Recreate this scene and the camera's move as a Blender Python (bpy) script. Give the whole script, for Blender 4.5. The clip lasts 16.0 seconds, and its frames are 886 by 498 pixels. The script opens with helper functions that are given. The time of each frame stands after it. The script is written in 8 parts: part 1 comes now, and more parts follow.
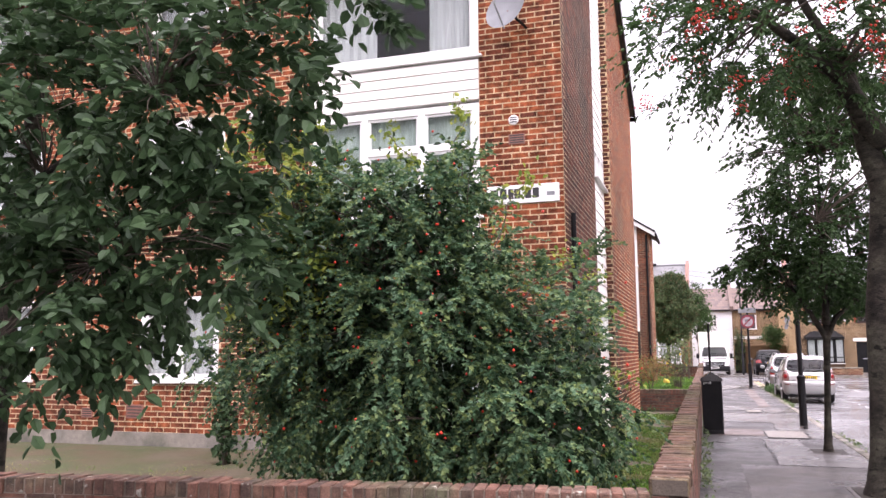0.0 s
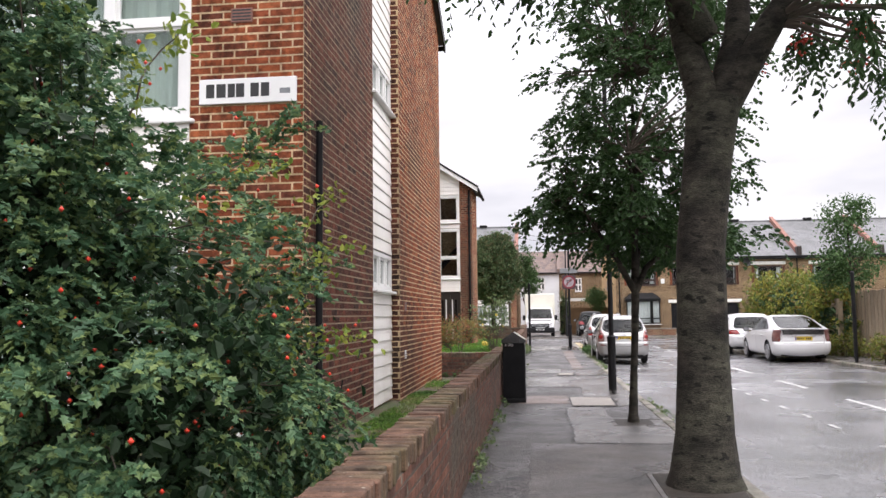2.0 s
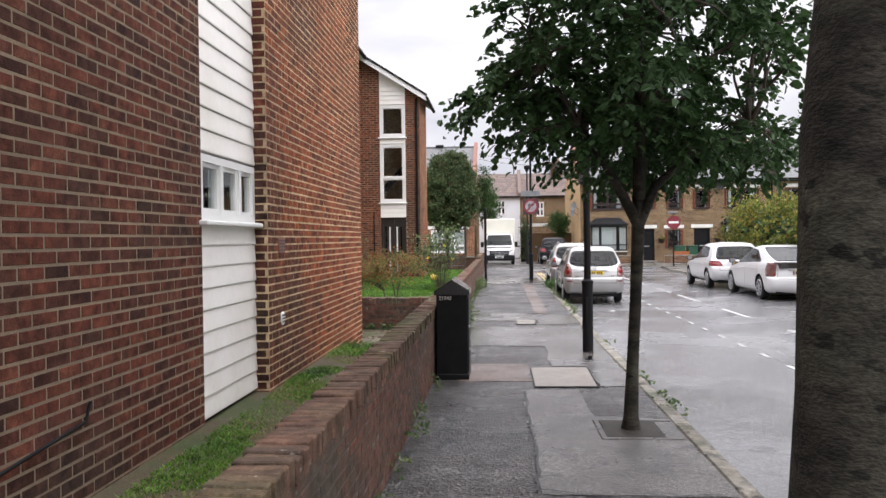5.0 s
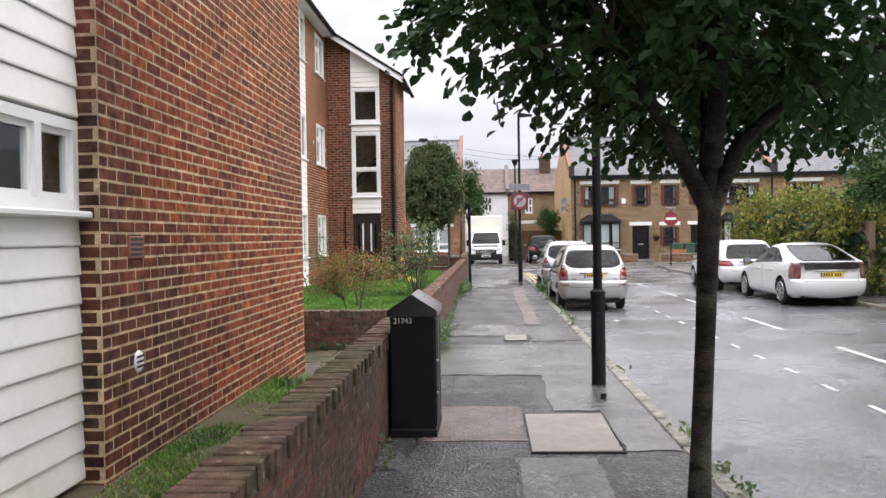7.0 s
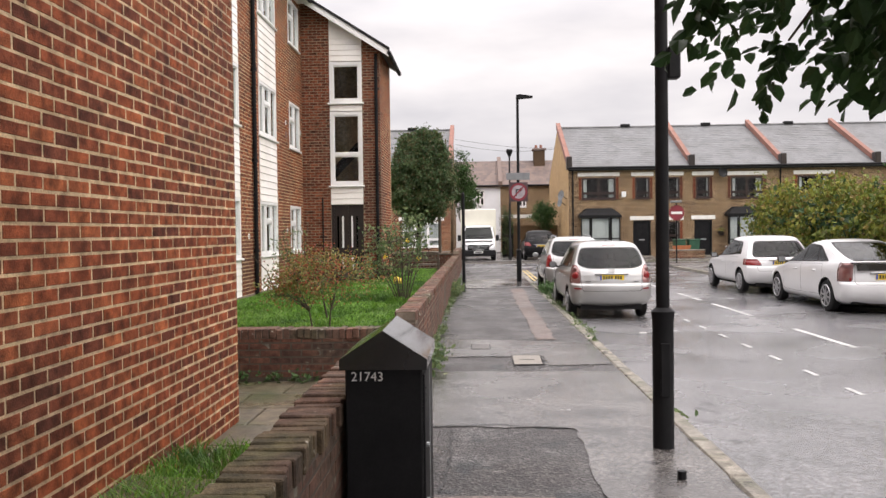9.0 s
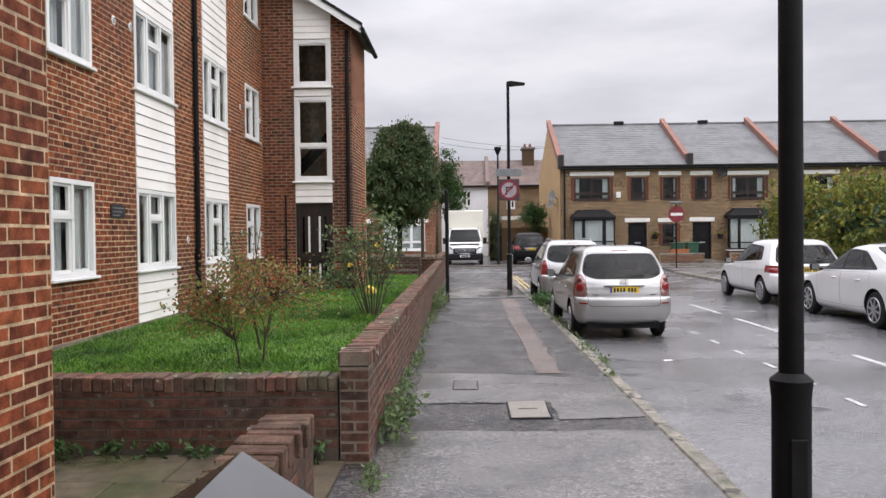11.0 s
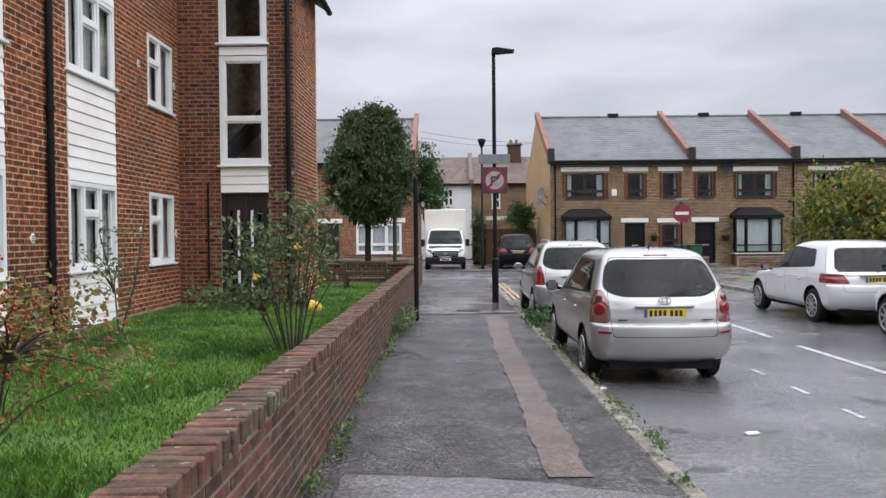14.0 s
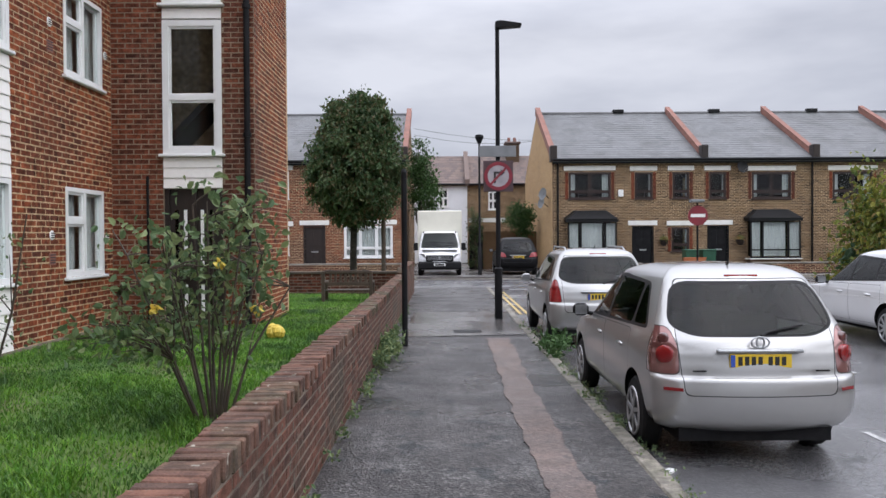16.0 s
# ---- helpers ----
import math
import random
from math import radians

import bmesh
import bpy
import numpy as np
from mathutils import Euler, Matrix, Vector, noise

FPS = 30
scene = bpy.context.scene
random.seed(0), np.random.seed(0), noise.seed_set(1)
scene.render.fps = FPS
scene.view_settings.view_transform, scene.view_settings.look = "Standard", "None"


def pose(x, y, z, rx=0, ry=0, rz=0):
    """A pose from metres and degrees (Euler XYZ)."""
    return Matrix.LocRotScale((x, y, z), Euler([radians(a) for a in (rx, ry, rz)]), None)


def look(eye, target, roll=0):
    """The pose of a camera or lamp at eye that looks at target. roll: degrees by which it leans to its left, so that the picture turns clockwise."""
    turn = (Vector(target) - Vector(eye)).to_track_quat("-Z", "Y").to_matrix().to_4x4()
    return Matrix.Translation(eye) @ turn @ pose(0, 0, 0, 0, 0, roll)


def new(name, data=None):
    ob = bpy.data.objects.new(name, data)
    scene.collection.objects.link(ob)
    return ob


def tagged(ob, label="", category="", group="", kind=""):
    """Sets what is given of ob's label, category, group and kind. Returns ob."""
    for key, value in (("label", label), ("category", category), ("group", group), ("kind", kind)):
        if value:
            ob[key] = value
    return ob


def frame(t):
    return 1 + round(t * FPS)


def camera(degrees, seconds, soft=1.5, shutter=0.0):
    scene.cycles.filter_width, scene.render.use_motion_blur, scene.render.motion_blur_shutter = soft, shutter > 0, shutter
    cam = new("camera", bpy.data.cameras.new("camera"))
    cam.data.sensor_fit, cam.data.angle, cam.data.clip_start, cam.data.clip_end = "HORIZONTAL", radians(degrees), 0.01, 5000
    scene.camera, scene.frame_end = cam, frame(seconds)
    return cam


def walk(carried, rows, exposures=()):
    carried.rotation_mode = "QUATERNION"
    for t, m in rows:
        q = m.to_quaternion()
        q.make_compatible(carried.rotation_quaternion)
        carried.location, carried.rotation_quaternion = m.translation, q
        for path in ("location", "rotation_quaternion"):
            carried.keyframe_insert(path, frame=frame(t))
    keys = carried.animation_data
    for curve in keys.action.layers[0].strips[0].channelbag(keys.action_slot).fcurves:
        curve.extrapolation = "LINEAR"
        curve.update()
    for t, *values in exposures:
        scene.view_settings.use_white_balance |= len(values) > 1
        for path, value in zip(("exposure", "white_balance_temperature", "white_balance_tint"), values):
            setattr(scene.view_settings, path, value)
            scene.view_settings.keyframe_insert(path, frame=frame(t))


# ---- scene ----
cam = camera(58.1, 16.0)
METRES, EYE, TILT, LEAN, TURN = 22.4, 1.57, 0.0, 0.0, 18.0
ROWS = [
    (0.0, 0.0, 0.0, 0.0, 0.04, 7.43, 0.32),
    (0.5, 0.0174, 0.0255, -0.0003, -3.97, 7.34, 0.35),
    (1.0, 0.0329, 0.0523, -0.002, -7.19, 7.27, 0.41),
    (1.5, 0.0485, 0.0821, -0.0028, -9.71, 6.79, 0.5),
    (2.0, 0.0613, 0.113, -0.0044, -11.19, 4.79, 0.64),
    (2.5, 0.074, 0.1449, -0.0024, -12.08, 2.61, 0.71),
    (3.0, 0.0863, 0.1735, -0.0007, -12.62, 1.4, 0.72),
    (3.5, 0.0976, 0.2048, 0.0013, -13.01, 0.54, 0.75),
    (4.0, 0.1075, 0.2333, 0.0041, -13.39, -0.26, 0.71),
    (6.5, 0.1539, 0.3812, 0.0038, -14.54, -0.84, 0.85),
    (7.0, 0.1671, 0.4102, 0.0036, -14.81, -0.85, 0.87),
    (7.5, 0.1759, 0.4402, 0.0039, -15.06, -1.08, 0.8),
    (8.0, 0.1835, 0.4715, 0.0033, -15.24, -1.28, 0.73),
    (8.5, 0.1899, 0.5009, 0.0034, -15.41, -1.27, 0.69),
    (9.0, 0.198, 0.5318, 0.0033, -15.57, -1.23, 0.71),
    (11.5, 0.246, 0.6737, 0.0036, -16.79, -1.04, 0.6),
    (12.0, 0.2559, 0.7024, 0.0038, -17.06, -1.0, 0.59),
    (12.5, 0.2691, 0.7316, 0.0031, -17.28, -0.95, 0.58),
    (13.0, 0.2805, 0.7603, 0.0014, -17.51, -0.94, 0.55),
    (13.5, 0.2907, 0.7888, 0.0016, -17.69, -0.92, 0.53),
    (14.0, 0.3026, 0.8187, 0.0004, -17.61, -0.9, 0.54),
    (14.5, 0.3148, 0.8461, 0.0019, -17.58, -0.9, 0.52),
    (15.0, 0.3249, 0.8755, 0.0015, -17.76, -0.88, 0.44),
    (15.5, 0.3321, 0.9072, 0.003, -17.93, -0.85, 0.41),
    (16.0, 0.3396, 0.936, 0.0038, -18.03, -0.79, 0.36),
]
# the exposure falls and the tint cools on the way
EXPOSURES = [(0.0, 0.72, 6650, 28), (1.0, 0.36, 6700, 19), (2.0, 0.25, 6650, 15), (4.0, 0.14, 6600, 14), (7.0, 0.22, 6500, 13), (8.0, 0.18, 6700, 14), (9.2, 0.04, 7000, 15), (11.3, -0.20, 6450, 14), (12.5, -0.27, 6350, 14), (16.0, -0.32, 6150, 13)]
walk(cam, [(t, pose(0, 0, EYE, TILT, LEAN, TURN) @ pose(METRES * x, METRES * y, METRES * z, 90 + pitch, roll, yaw)) for t, x, y, z, yaw, pitch, roll in ROWS], EXPOSURES)

# ---- light ----
SUN_EL, SUN_ROT = 50.0, 120.0
world = bpy.data.worlds.new("overcast_sky")
scene.world = world
world.use_nodes = True


def overcast(w):
    """Sky texture veiled by a layer of grey cloud, brighter overhead than at the horizon."""
    nt = w.node_tree
    nt.nodes.clear()
    N, L = nt.nodes.new, nt.links.new
    out, bg = N("ShaderNodeOutputWorld"), N("ShaderNodeBackground")
    sky = N("ShaderNodeTexSky")
    sky.sky_type, sky.sun_disc = "NISHITA", False
    sky.sun_elevation, sky.sun_rotation = radians(SUN_EL), radians(SUN_ROT)
    dim = N("ShaderNodeVectorMath")
    dim.operation = "SCALE"
    dim.inputs["Scale"].default_value = 0.08
    L(sky.outputs[0], dim.inputs[0])
    co, sep = N("ShaderNodeTexCoord"), N("ShaderNodeSeparateXYZ")
    L(co.outputs["Generated"], sep.inputs[0])
    # cloud field, flattened towards the horizon
    mp = N("ShaderNodeMapping")
    mp.inputs["Scale"].default_value = (1.6, 1.6, 5.5)
    L(co.outputs["Generated"], mp.inputs[0])
    n1 = N("ShaderNodeTexNoise")
    n1.inputs["Scale"].default_value, n1.inputs["Detail"].default_value, n1.inputs["Roughness"].default_value = 1.5, 5.0, 0.5
    L(mp.outputs[0], n1.inputs["Vector"])
    cl = N("ShaderNodeValToRGB")
    cl.color_ramp.elements[0].position, cl.color_ramp.elements[1].position = 0.36, 0.64
    cl.color_ramp.elements[0].color = (0.55, 0.565, 0.62, 1)
    cl.color_ramp.elements[1].color = (0.88, 0.885, 0.915, 1)
    L(n1.outputs["Fac"], cl.inputs[0])
    up = N("ShaderNodeMapRange")
    up.inputs["From Min"].default_value, up.inputs["From Max"].default_value = 0.24, 1.0
    up.inputs["To Min"].default_value, up.inputs["To Max"].default_value = SKY_LOW, SKY_HIGH
    zz = N("ShaderNodeMath")
    zz.operation, zz.use_clamp = "POWER", True
    zz.inputs[1].default_value = 1.0
    L(sep.outputs["Z"], zz.inputs[0])
    L(zz.outputs[0], up.inputs["Value"])
    lay = N("ShaderNodeVectorMath")
    lay.operation = "SCALE"
    L(cl.outputs[0], lay.inputs[0])
    L(up.outputs[0], lay.inputs["Scale"])
    mix = N("ShaderNodeMix")
    mix.data_type = "RGBA"
    mix.inputs["Factor"].default_value = 0.88
    L(dim.outputs[0], mix.inputs["A"])
    L(lay.outputs[0], mix.inputs["B"])
    L(mix.outputs["Result"], bg.inputs["Color"])
    bg.inputs["Strength"].default_value = 1.0
    L(bg.outputs[0], out.inputs[0])


SKY_LOW, SKY_HIGH = 1.20, 5.6
overcast(world)
sun = new("sun", bpy.data.lights.new("sun", "SUN"))
sun.data.energy, sun.data.angle, sun.data.color = 1.5, radians(65), (1.0, 0.97, 0.92)
sun.matrix_world = look((0, 0, 0), (math.sin(radians(SUN_ROT)) * -math.cos(radians(SUN_EL)), math.cos(radians(SUN_ROT)) * -math.cos(radians(SUN_EL)), -math.sin(radians(SUN_EL))))


# ---- materials ----
def surface(name, c1, c2, scale=3.0, rough=0.7, rough2=None, bump=0.3, fine=90.0, metal=0.0, palette=None, speck=0.25, stain=None, stain_scale=0.6, coat=0.0, spec=0.5, stretch=(1, 1, 1), leaf=False, agg=None, spots=None, blotch=0.0):
    """A two-scale surface in world metres: broad mottling, fine grain, optional stains and a per-piece palette."""
    m = bpy.data.materials.new(name)
    m.use_nodes = True
    nt = m.node_tree
    N, L = nt.nodes.new, nt.links.new
    bs = nt.nodes["Principled BSDF"]
    geo, mp = N("ShaderNodeNewGeometry"), N("ShaderNodeMapping")
    mp.inputs["Scale"].default_value = stretch
    L(geo.outputs["Position"], mp.inputs[0])

    def noise_tex(s, d):
        n = N("ShaderNodeTexNoise")
        n.inputs["Scale"].default_value, n.inputs["Detail"].default_value = s, d
        L(mp.outputs[0], n.inputs["Vector"])
        return n.outputs["Fac"]

    def mixer(kind, fac, a, b):
        x = N("ShaderNodeMix")
        x.data_type, x.blend_type = "RGBA", kind
        for sock, val in (("Factor", fac), ("A", a), ("B", b)):
            if isinstance(val, (float, int)):
                x.inputs[sock].default_value = val
            elif isinstance(val, tuple):
                x.inputs[sock].default_value = (*val, 1)
            else:
                L(val, x.inputs[sock])
        return x.outputs["Result"]

    def spread(v, a, b):
        r = N("ShaderNodeMapRange")
        r.inputs["From Min"].default_value, r.inputs["From Max"].default_value = a, b
        L(v, r.inputs["Value"])
        return r.outputs[0]

    broad, grain = noise_tex(scale, 4.0), noise_tex(fine, 3.0)
    col = mixer("MIX", spread(broad, 0.35, 0.65), c1, c2)
    if palette:
        info, add, fr = N("ShaderNodeObjectInfo"), N("ShaderNodeMath"), N("ShaderNodeMath")
        fr.operation = "FRACT"
        L(info.outputs["Random"], add.inputs[0])
        L(geo.outputs["Random Per Island"], add.inputs[1])
        L(add.outputs[0], fr.inputs[0])
        ramp = N("ShaderNodeValToRGB")
        ramp.color_ramp.interpolation = "LINEAR"
        el = ramp.color_ramp.elements
        while len(el) < len(palette):
            el.new(0.5)
        for i, c in enumerate(palette):
            el[i].position, el[i].color = i / (len(palette) - 1), (*c, 1)
        L(fr.outputs[0], ramp.inputs[0])
        col = mixer("MIX", 0.85, col, ramp.outputs[0])
    if stain:
        col = mixer("MIX", spread(noise_tex(stain_scale, 6.0), 0.48, 0.70), col, stain)
    if spots:
        col = mixer("MIX", spread(noise_tex(spots[1], 3.0), spots[2], spots[2] + 0.05), col, spots[0])
    if agg:
        # single stones of the aggregate, each of its own tone
        vo, vs = N("ShaderNodeTexVoronoi"), N("ShaderNodeSeparateColor")
        vo.inputs["Scale"].default_value = agg[0]
        L(mp.outputs[0], vo.inputs["Vector"])
        L(vo.outputs["Color"], vs.inputs[0])
        va, vm = N("ShaderNodeMath"), N("ShaderNodeVectorMath")
        va.operation, vm.operation = "POWER", "SCALE"
        va.inputs[1].default_value = 2.2
        L(vs.outputs[0], va.inputs[0])
        vr = N("ShaderNodeMapRange")
        vr.inputs["To Min"].default_value, vr.inputs["To Max"].default_value = 1 - agg[1] * 0.5, 1 + agg[1] * 1.6
        L(va.outputs[0], vr.inputs["Value"])
        L(col, vm.inputs[0])
        L(vr.outputs[0], vm.inputs["Scale"])
        col = vm.outputs[0]
    g = N("ShaderNodeMapRange")
    g.inputs["From Min"].default_value, g.inputs["From Max"].default_value = 0.3, 0.7
    g.inputs["To Min"].default_value, g.inputs["To Max"].default_value = 1 - speck, 1 + speck
    both = N("ShaderNodeMath")
    both.operation = "MULTIPLY_ADD"
    L(noise_tex(fine / 6.5, 3.0), both.inputs[0])
    both.inputs[1].default_value = 0.45
    half = N("ShaderNodeMath")
    half.operation = "MULTIPLY"
    half.inputs[1].default_value = 0.55
    L(grain, half.inputs[0])
    L(half.outputs[0], both.inputs[2])
    L(both.outputs[0], g.inputs["Value"])
    sc = N("ShaderNodeVectorMath")
    sc.operation = "SCALE"
    L(col, sc.inputs[0])
    L(g.outputs[0], sc.inputs["Scale"])
    if blotch:
        # burnt and pale areas within each piece
        bl, bv = N("ShaderNodeMapRange"), N("ShaderNodeVectorMath")
        bl.inputs["From Min"].default_value, bl.inputs["From Max"].default_value = 0.32, 0.68
        bl.inputs["To Min"].default_value, bl.inputs["To Max"].default_value = 1 - blotch, 1 + blotch * 0.75
        L(noise_tex(11.0, 6.0), bl.inputs["Value"])
        bv.operation = "SCALE"
        L(sc.outputs[0], bv.inputs[0])
        L(bl.outputs[0], bv.inputs["Scale"])
        sc = bv
    L(sc.outputs[0], bs.inputs["Base Color"])
    if rough2 is None:
        bs.inputs["Roughness"].default_value = rough
    else:
        r = N("ShaderNodeMapRange")
        r.inputs["From Min"].default_value, r.inputs["From Max"].default_value = 0.38, 0.62
        r.inputs["To Min"].default_value, r.inputs["To Max"].default_value = rough, rough2
        L(noise_tex(scale * 0.6, 5.0), r.inputs["Value"])
        L(r.outputs[0], bs.inputs["Roughness"])
    bs.inputs["Metallic"].default_value = metal
    bs.inputs["Specular IOR Level"].default_value = spec
    bs.inputs["Coat Weight"].default_value = coat
    bs.inputs["Coat Roughness"].default_value = 0.06
    if leaf:
        bs.inputs["Transmission Weight"].default_value = 0.0
        tr, ms = N("ShaderNodeBsdfTranslucent"), N("ShaderNodeMixShader")
        L(sc.outputs[0], tr.inputs["Color"])
        ms.inputs[0].default_value = 0.3
        L(bs.outputs[0], ms.inputs[1])
        L(tr.outputs[0], ms.inputs[2])
        L(ms.outputs[0], nt.nodes["Material Output"].inputs[0])
    if bump:
        b = N("ShaderNodeBump")
        b.inputs["Strength"].default_value, b.inputs["Distance"].default_value = bump, 0.01
        if agg:
            hs = N("ShaderNodeMath")
            hs.operation = "ADD"
            L(grain, hs.inputs[0])
            L(vo.outputs["Distance"], hs.inputs[1])
            L(hs.outputs[0], b.inputs["Height"])
        else:
            L(grain, b.inputs["Height"])
        L(b.outputs[0], bs.inputs["Normal"])
    return m


def glass_mat(name, tint=(0.9, 0.95, 0.95)):
    m = bpy.data.materials.new(name)
    m.use_nodes = True
    bs = m.node_tree.nodes["Principled BSDF"]
    bs.inputs["Base Color"].default_value = (*tint, 1)
    bs.inputs["Roughness"].default_value = 0.02
    bs.inputs["Transmission Weight"].default_value = 1.0
    bs.inputs["IOR"].default_value = 1.28
    return m


BRICK = surface("red_brick", (0.31, 0.078, 0.036), (0.24, 0.06, 0.03), 1.2, 0.85, bump=0.5, fine=120, spec=0.15,
                palette=[(0.06, 0.022, 0.015), (0.19, 0.050, 0.022), (0.26, 0.072, 0.028), (0.11, 0.033, 0.019), (0.31, 0.094, 0.037), (0.075, 0.026, 0.018), (0.23, 0.062, 0.026), (0.14, 0.04, 0.021), (0.28, 0.08, 0.03)], stain=(0.085, 0.038, 0.026), stain_scale=0.45, speck=0.45, blotch=0.55)
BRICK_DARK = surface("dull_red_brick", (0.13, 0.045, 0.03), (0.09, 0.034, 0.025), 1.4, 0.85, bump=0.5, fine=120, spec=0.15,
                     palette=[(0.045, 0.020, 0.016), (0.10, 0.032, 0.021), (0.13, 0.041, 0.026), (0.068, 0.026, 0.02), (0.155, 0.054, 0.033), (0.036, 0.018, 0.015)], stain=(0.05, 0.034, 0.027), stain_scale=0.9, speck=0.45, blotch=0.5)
WALL_BRICK = surface("grimy_wall_brick", (0.15, 0.075, 0.055), (0.10, 0.06, 0.046), 1.6, 0.8, bump=0.6, fine=120, spec=0.25, spots=((0.15, 0.14, 0.11), 9.0, 0.63),
                     palette=[(0.052, 0.030, 0.024), (0.11, 0.050, 0.034), (0.14, 0.058, 0.038), (0.078, 0.040, 0.030), (0.165, 0.070, 0.045)], stain=(0.075, 0.06, 0.045), stain_scale=1.1, speck=0.4, blotch=0.45)
COPING_BRICK = surface("weathered_coping_brick", (0.19, 0.105, 0.08), (0.14, 0.095, 0.075), 3.0, 0.75, bump=0.6, fine=100, spec=0.3, spots=((0.34, 0.32, 0.27), 13.0, 0.66), speck=0.45, blotch=0.45,
                       palette=[(0.065, 0.044, 0.035), (0.15, 0.068, 0.046), (0.105, 0.065, 0.047), (0.185, 0.085, 0.057)], stain=(0.085, 0.082, 0.05), stain_scale=2.0)
COPING_MOSSY = surface("mossy_coping_brick", (0.15, 0.09, 0.065), (0.10, 0.07, 0.05), 3.0, 0.8, bump=0.7, fine=90, spec=0.25, spots=((0.30, 0.28, 0.23), 13.0, 0.68), speck=0.5, blotch=0.5,
                       palette=[(0.055, 0.038, 0.03), (0.115, 0.062, 0.042), (0.09, 0.06, 0.043), (0.15, 0.078, 0.052)], stain=(0.082, 0.078, 0.036), stain_scale=1.3)
STOCK_BRICK = surface("brown_stock_brick", (0.13, 0.08, 0.046), (0.095, 0.06, 0.036), 1.0, 0.85, bump=0.4, spec=0.2,
                      palette=[(0.05, 0.034, 0.024), (0.125, 0.08, 0.045), (0.17, 0.105, 0.055), (0.09, 0.058, 0.035)])
YELLOW_BRICK = surface("yellow_stock_brick", (0.46, 0.30, 0.14), (0.38, 0.25, 0.12), 1.0, 0.85, bump=0.4,
                       palette=[(0.36, 0.23, 0.11), (0.50, 0.33, 0.16), (0.43, 0.28, 0.13)])
BRICK_TOWER = surface("brown_red_brick", (0.19, 0.058, 0.034), (0.14, 0.044, 0.028), 1.2, 0.85, bump=0.5, fine=120, spec=0.15, speck=0.45, blotch=0.5,
                      palette=[(0.06, 0.024, 0.017), (0.17, 0.050, 0.026), (0.21, 0.066, 0.033), (0.10, 0.034, 0.021), (0.24, 0.078, 0.038)], stain=(0.08, 0.038, 0.028), stain_scale=0.45)
MORTAR = surface("mortar", (0.58, 0.43, 0.27), (0.44, 0.32, 0.19), 2.0, 0.9, bump=0.6, stain=(0.34, 0.25, 0.17), spec=0.2, speck=0.4, blotch=0.3)
# darker mortar for the south length of the gable and the tower front
MORTAR_MID = surface("mid_tan_mortar", (0.29, 0.22, 0.155), (0.20, 0.155, 0.11), 2.0, 0.9, bump=0.4, stain=(0.2, 0.155, 0.115), spec=0.2)
MORTAR_DARK = surface("dirty_mortar", (0.23, 0.19, 0.15), (0.13, 0.108, 0.085), 2.5, 0.9, bump=0.4, spec=0.2)
WHITE = surface("white_upvc", (0.80, 0.80, 0.79), (0.74, 0.74, 0.73), 2.0, 0.35, bump=0.03, speck=0.03)
CLAD = surface("white_cladding_board", (0.90, 0.875, 0.845), (0.87, 0.84, 0.80), 1.5, 0.4, bump=0.05, speck=0.05, stain=(0.78, 0.74, 0.68), stain_scale=0.9)
WETBLACK = surface("wet_black_paint", (0.010, 0.010, 0.011), (0.016, 0.016, 0.017), 4.0, 0.12, 0.3, bump=0.05, speck=0.2, spec=0.7, coat=0.6)
BLACK = surface("black_paint", (0.009, 0.009, 0.010), (0.014, 0.014, 0.015), 4.0, 0.45, 0.6, bump=0.08, speck=0.2, spec=0.12)
RUBBER = surface("tyre_rubber", (0.011, 0.011, 0.012), (0.016, 0.016, 0.016), 9.0, 0.75, bump=0.2, spec=0.2)
TRIM = surface("black_plastic", (0.009, 0.009, 0.010), (0.013, 0.013, 0.014), 6.0, 0.5, bump=0.1, spec=0.2)
ROAD = surface("wet_asphalt", (0.145, 0.142, 0.147), (0.106, 0.105, 0.109), 0.7, 0.13, 0.33, bump=0.2, fine=170, speck=0.35, agg=(55, 0.35), spots=((0.045, 0.045, 0.047), 1.7, 0.62), stain=(0.06, 0.058, 0.057), stain_scale=0.35, spec=0.95)
PAVE_DARK = surface("damp_dark_tarmac", (0.030, 0.027, 0.026), (0.050, 0.045, 0.043), 1.3, 0.24, 0.6, bump=1.0, fine=75, speck=0.9, spec=0.5, agg=(48, 1.0), spots=((0.016, 0.018, 0.019), 3.2, 0.60), stain=(0.075, 0.072, 0.07), stain_scale=1.7)
PAVE_GREY = surface("damp_grey_tarmac", (0.085, 0.078, 0.073), (0.12, 0.11, 0.103), 1.2, 0.15, 0.5, bump=0.4, fine=130, speck=0.5, agg=(60, 0.5), spots=((0.038, 0.036, 0.036), 4.0, 0.62), stain=(0.05, 0.048, 0.048), stain_scale=1.9)
PAVE_BROWN = surface("damp_brown_tarmac", (0.066, 0.056, 0.050), (0.046, 0.040, 0.037), 1.2, 0.22, 0.55, bump=0.6, fine=110, speck=0.6, agg=(55, 0.7), spots=((0.026, 0.024, 0.023), 4.0, 0.62), stain=(0.034, 0.031, 0.03), stain_scale=1.9)
PAVE_WET = surface("rain_wet_tarmac", (0.13, 0.122, 0.116), (0.09, 0.085, 0.082), 1.1, 0.05, 0.30, bump=0.14, fine=130, speck=0.4, agg=(60, 0.4), spots=((0.05, 0.048, 0.047), 4.5, 0.63), stain=(0.055, 0.053, 0.052), stain_scale=1.6, spec=0.7)
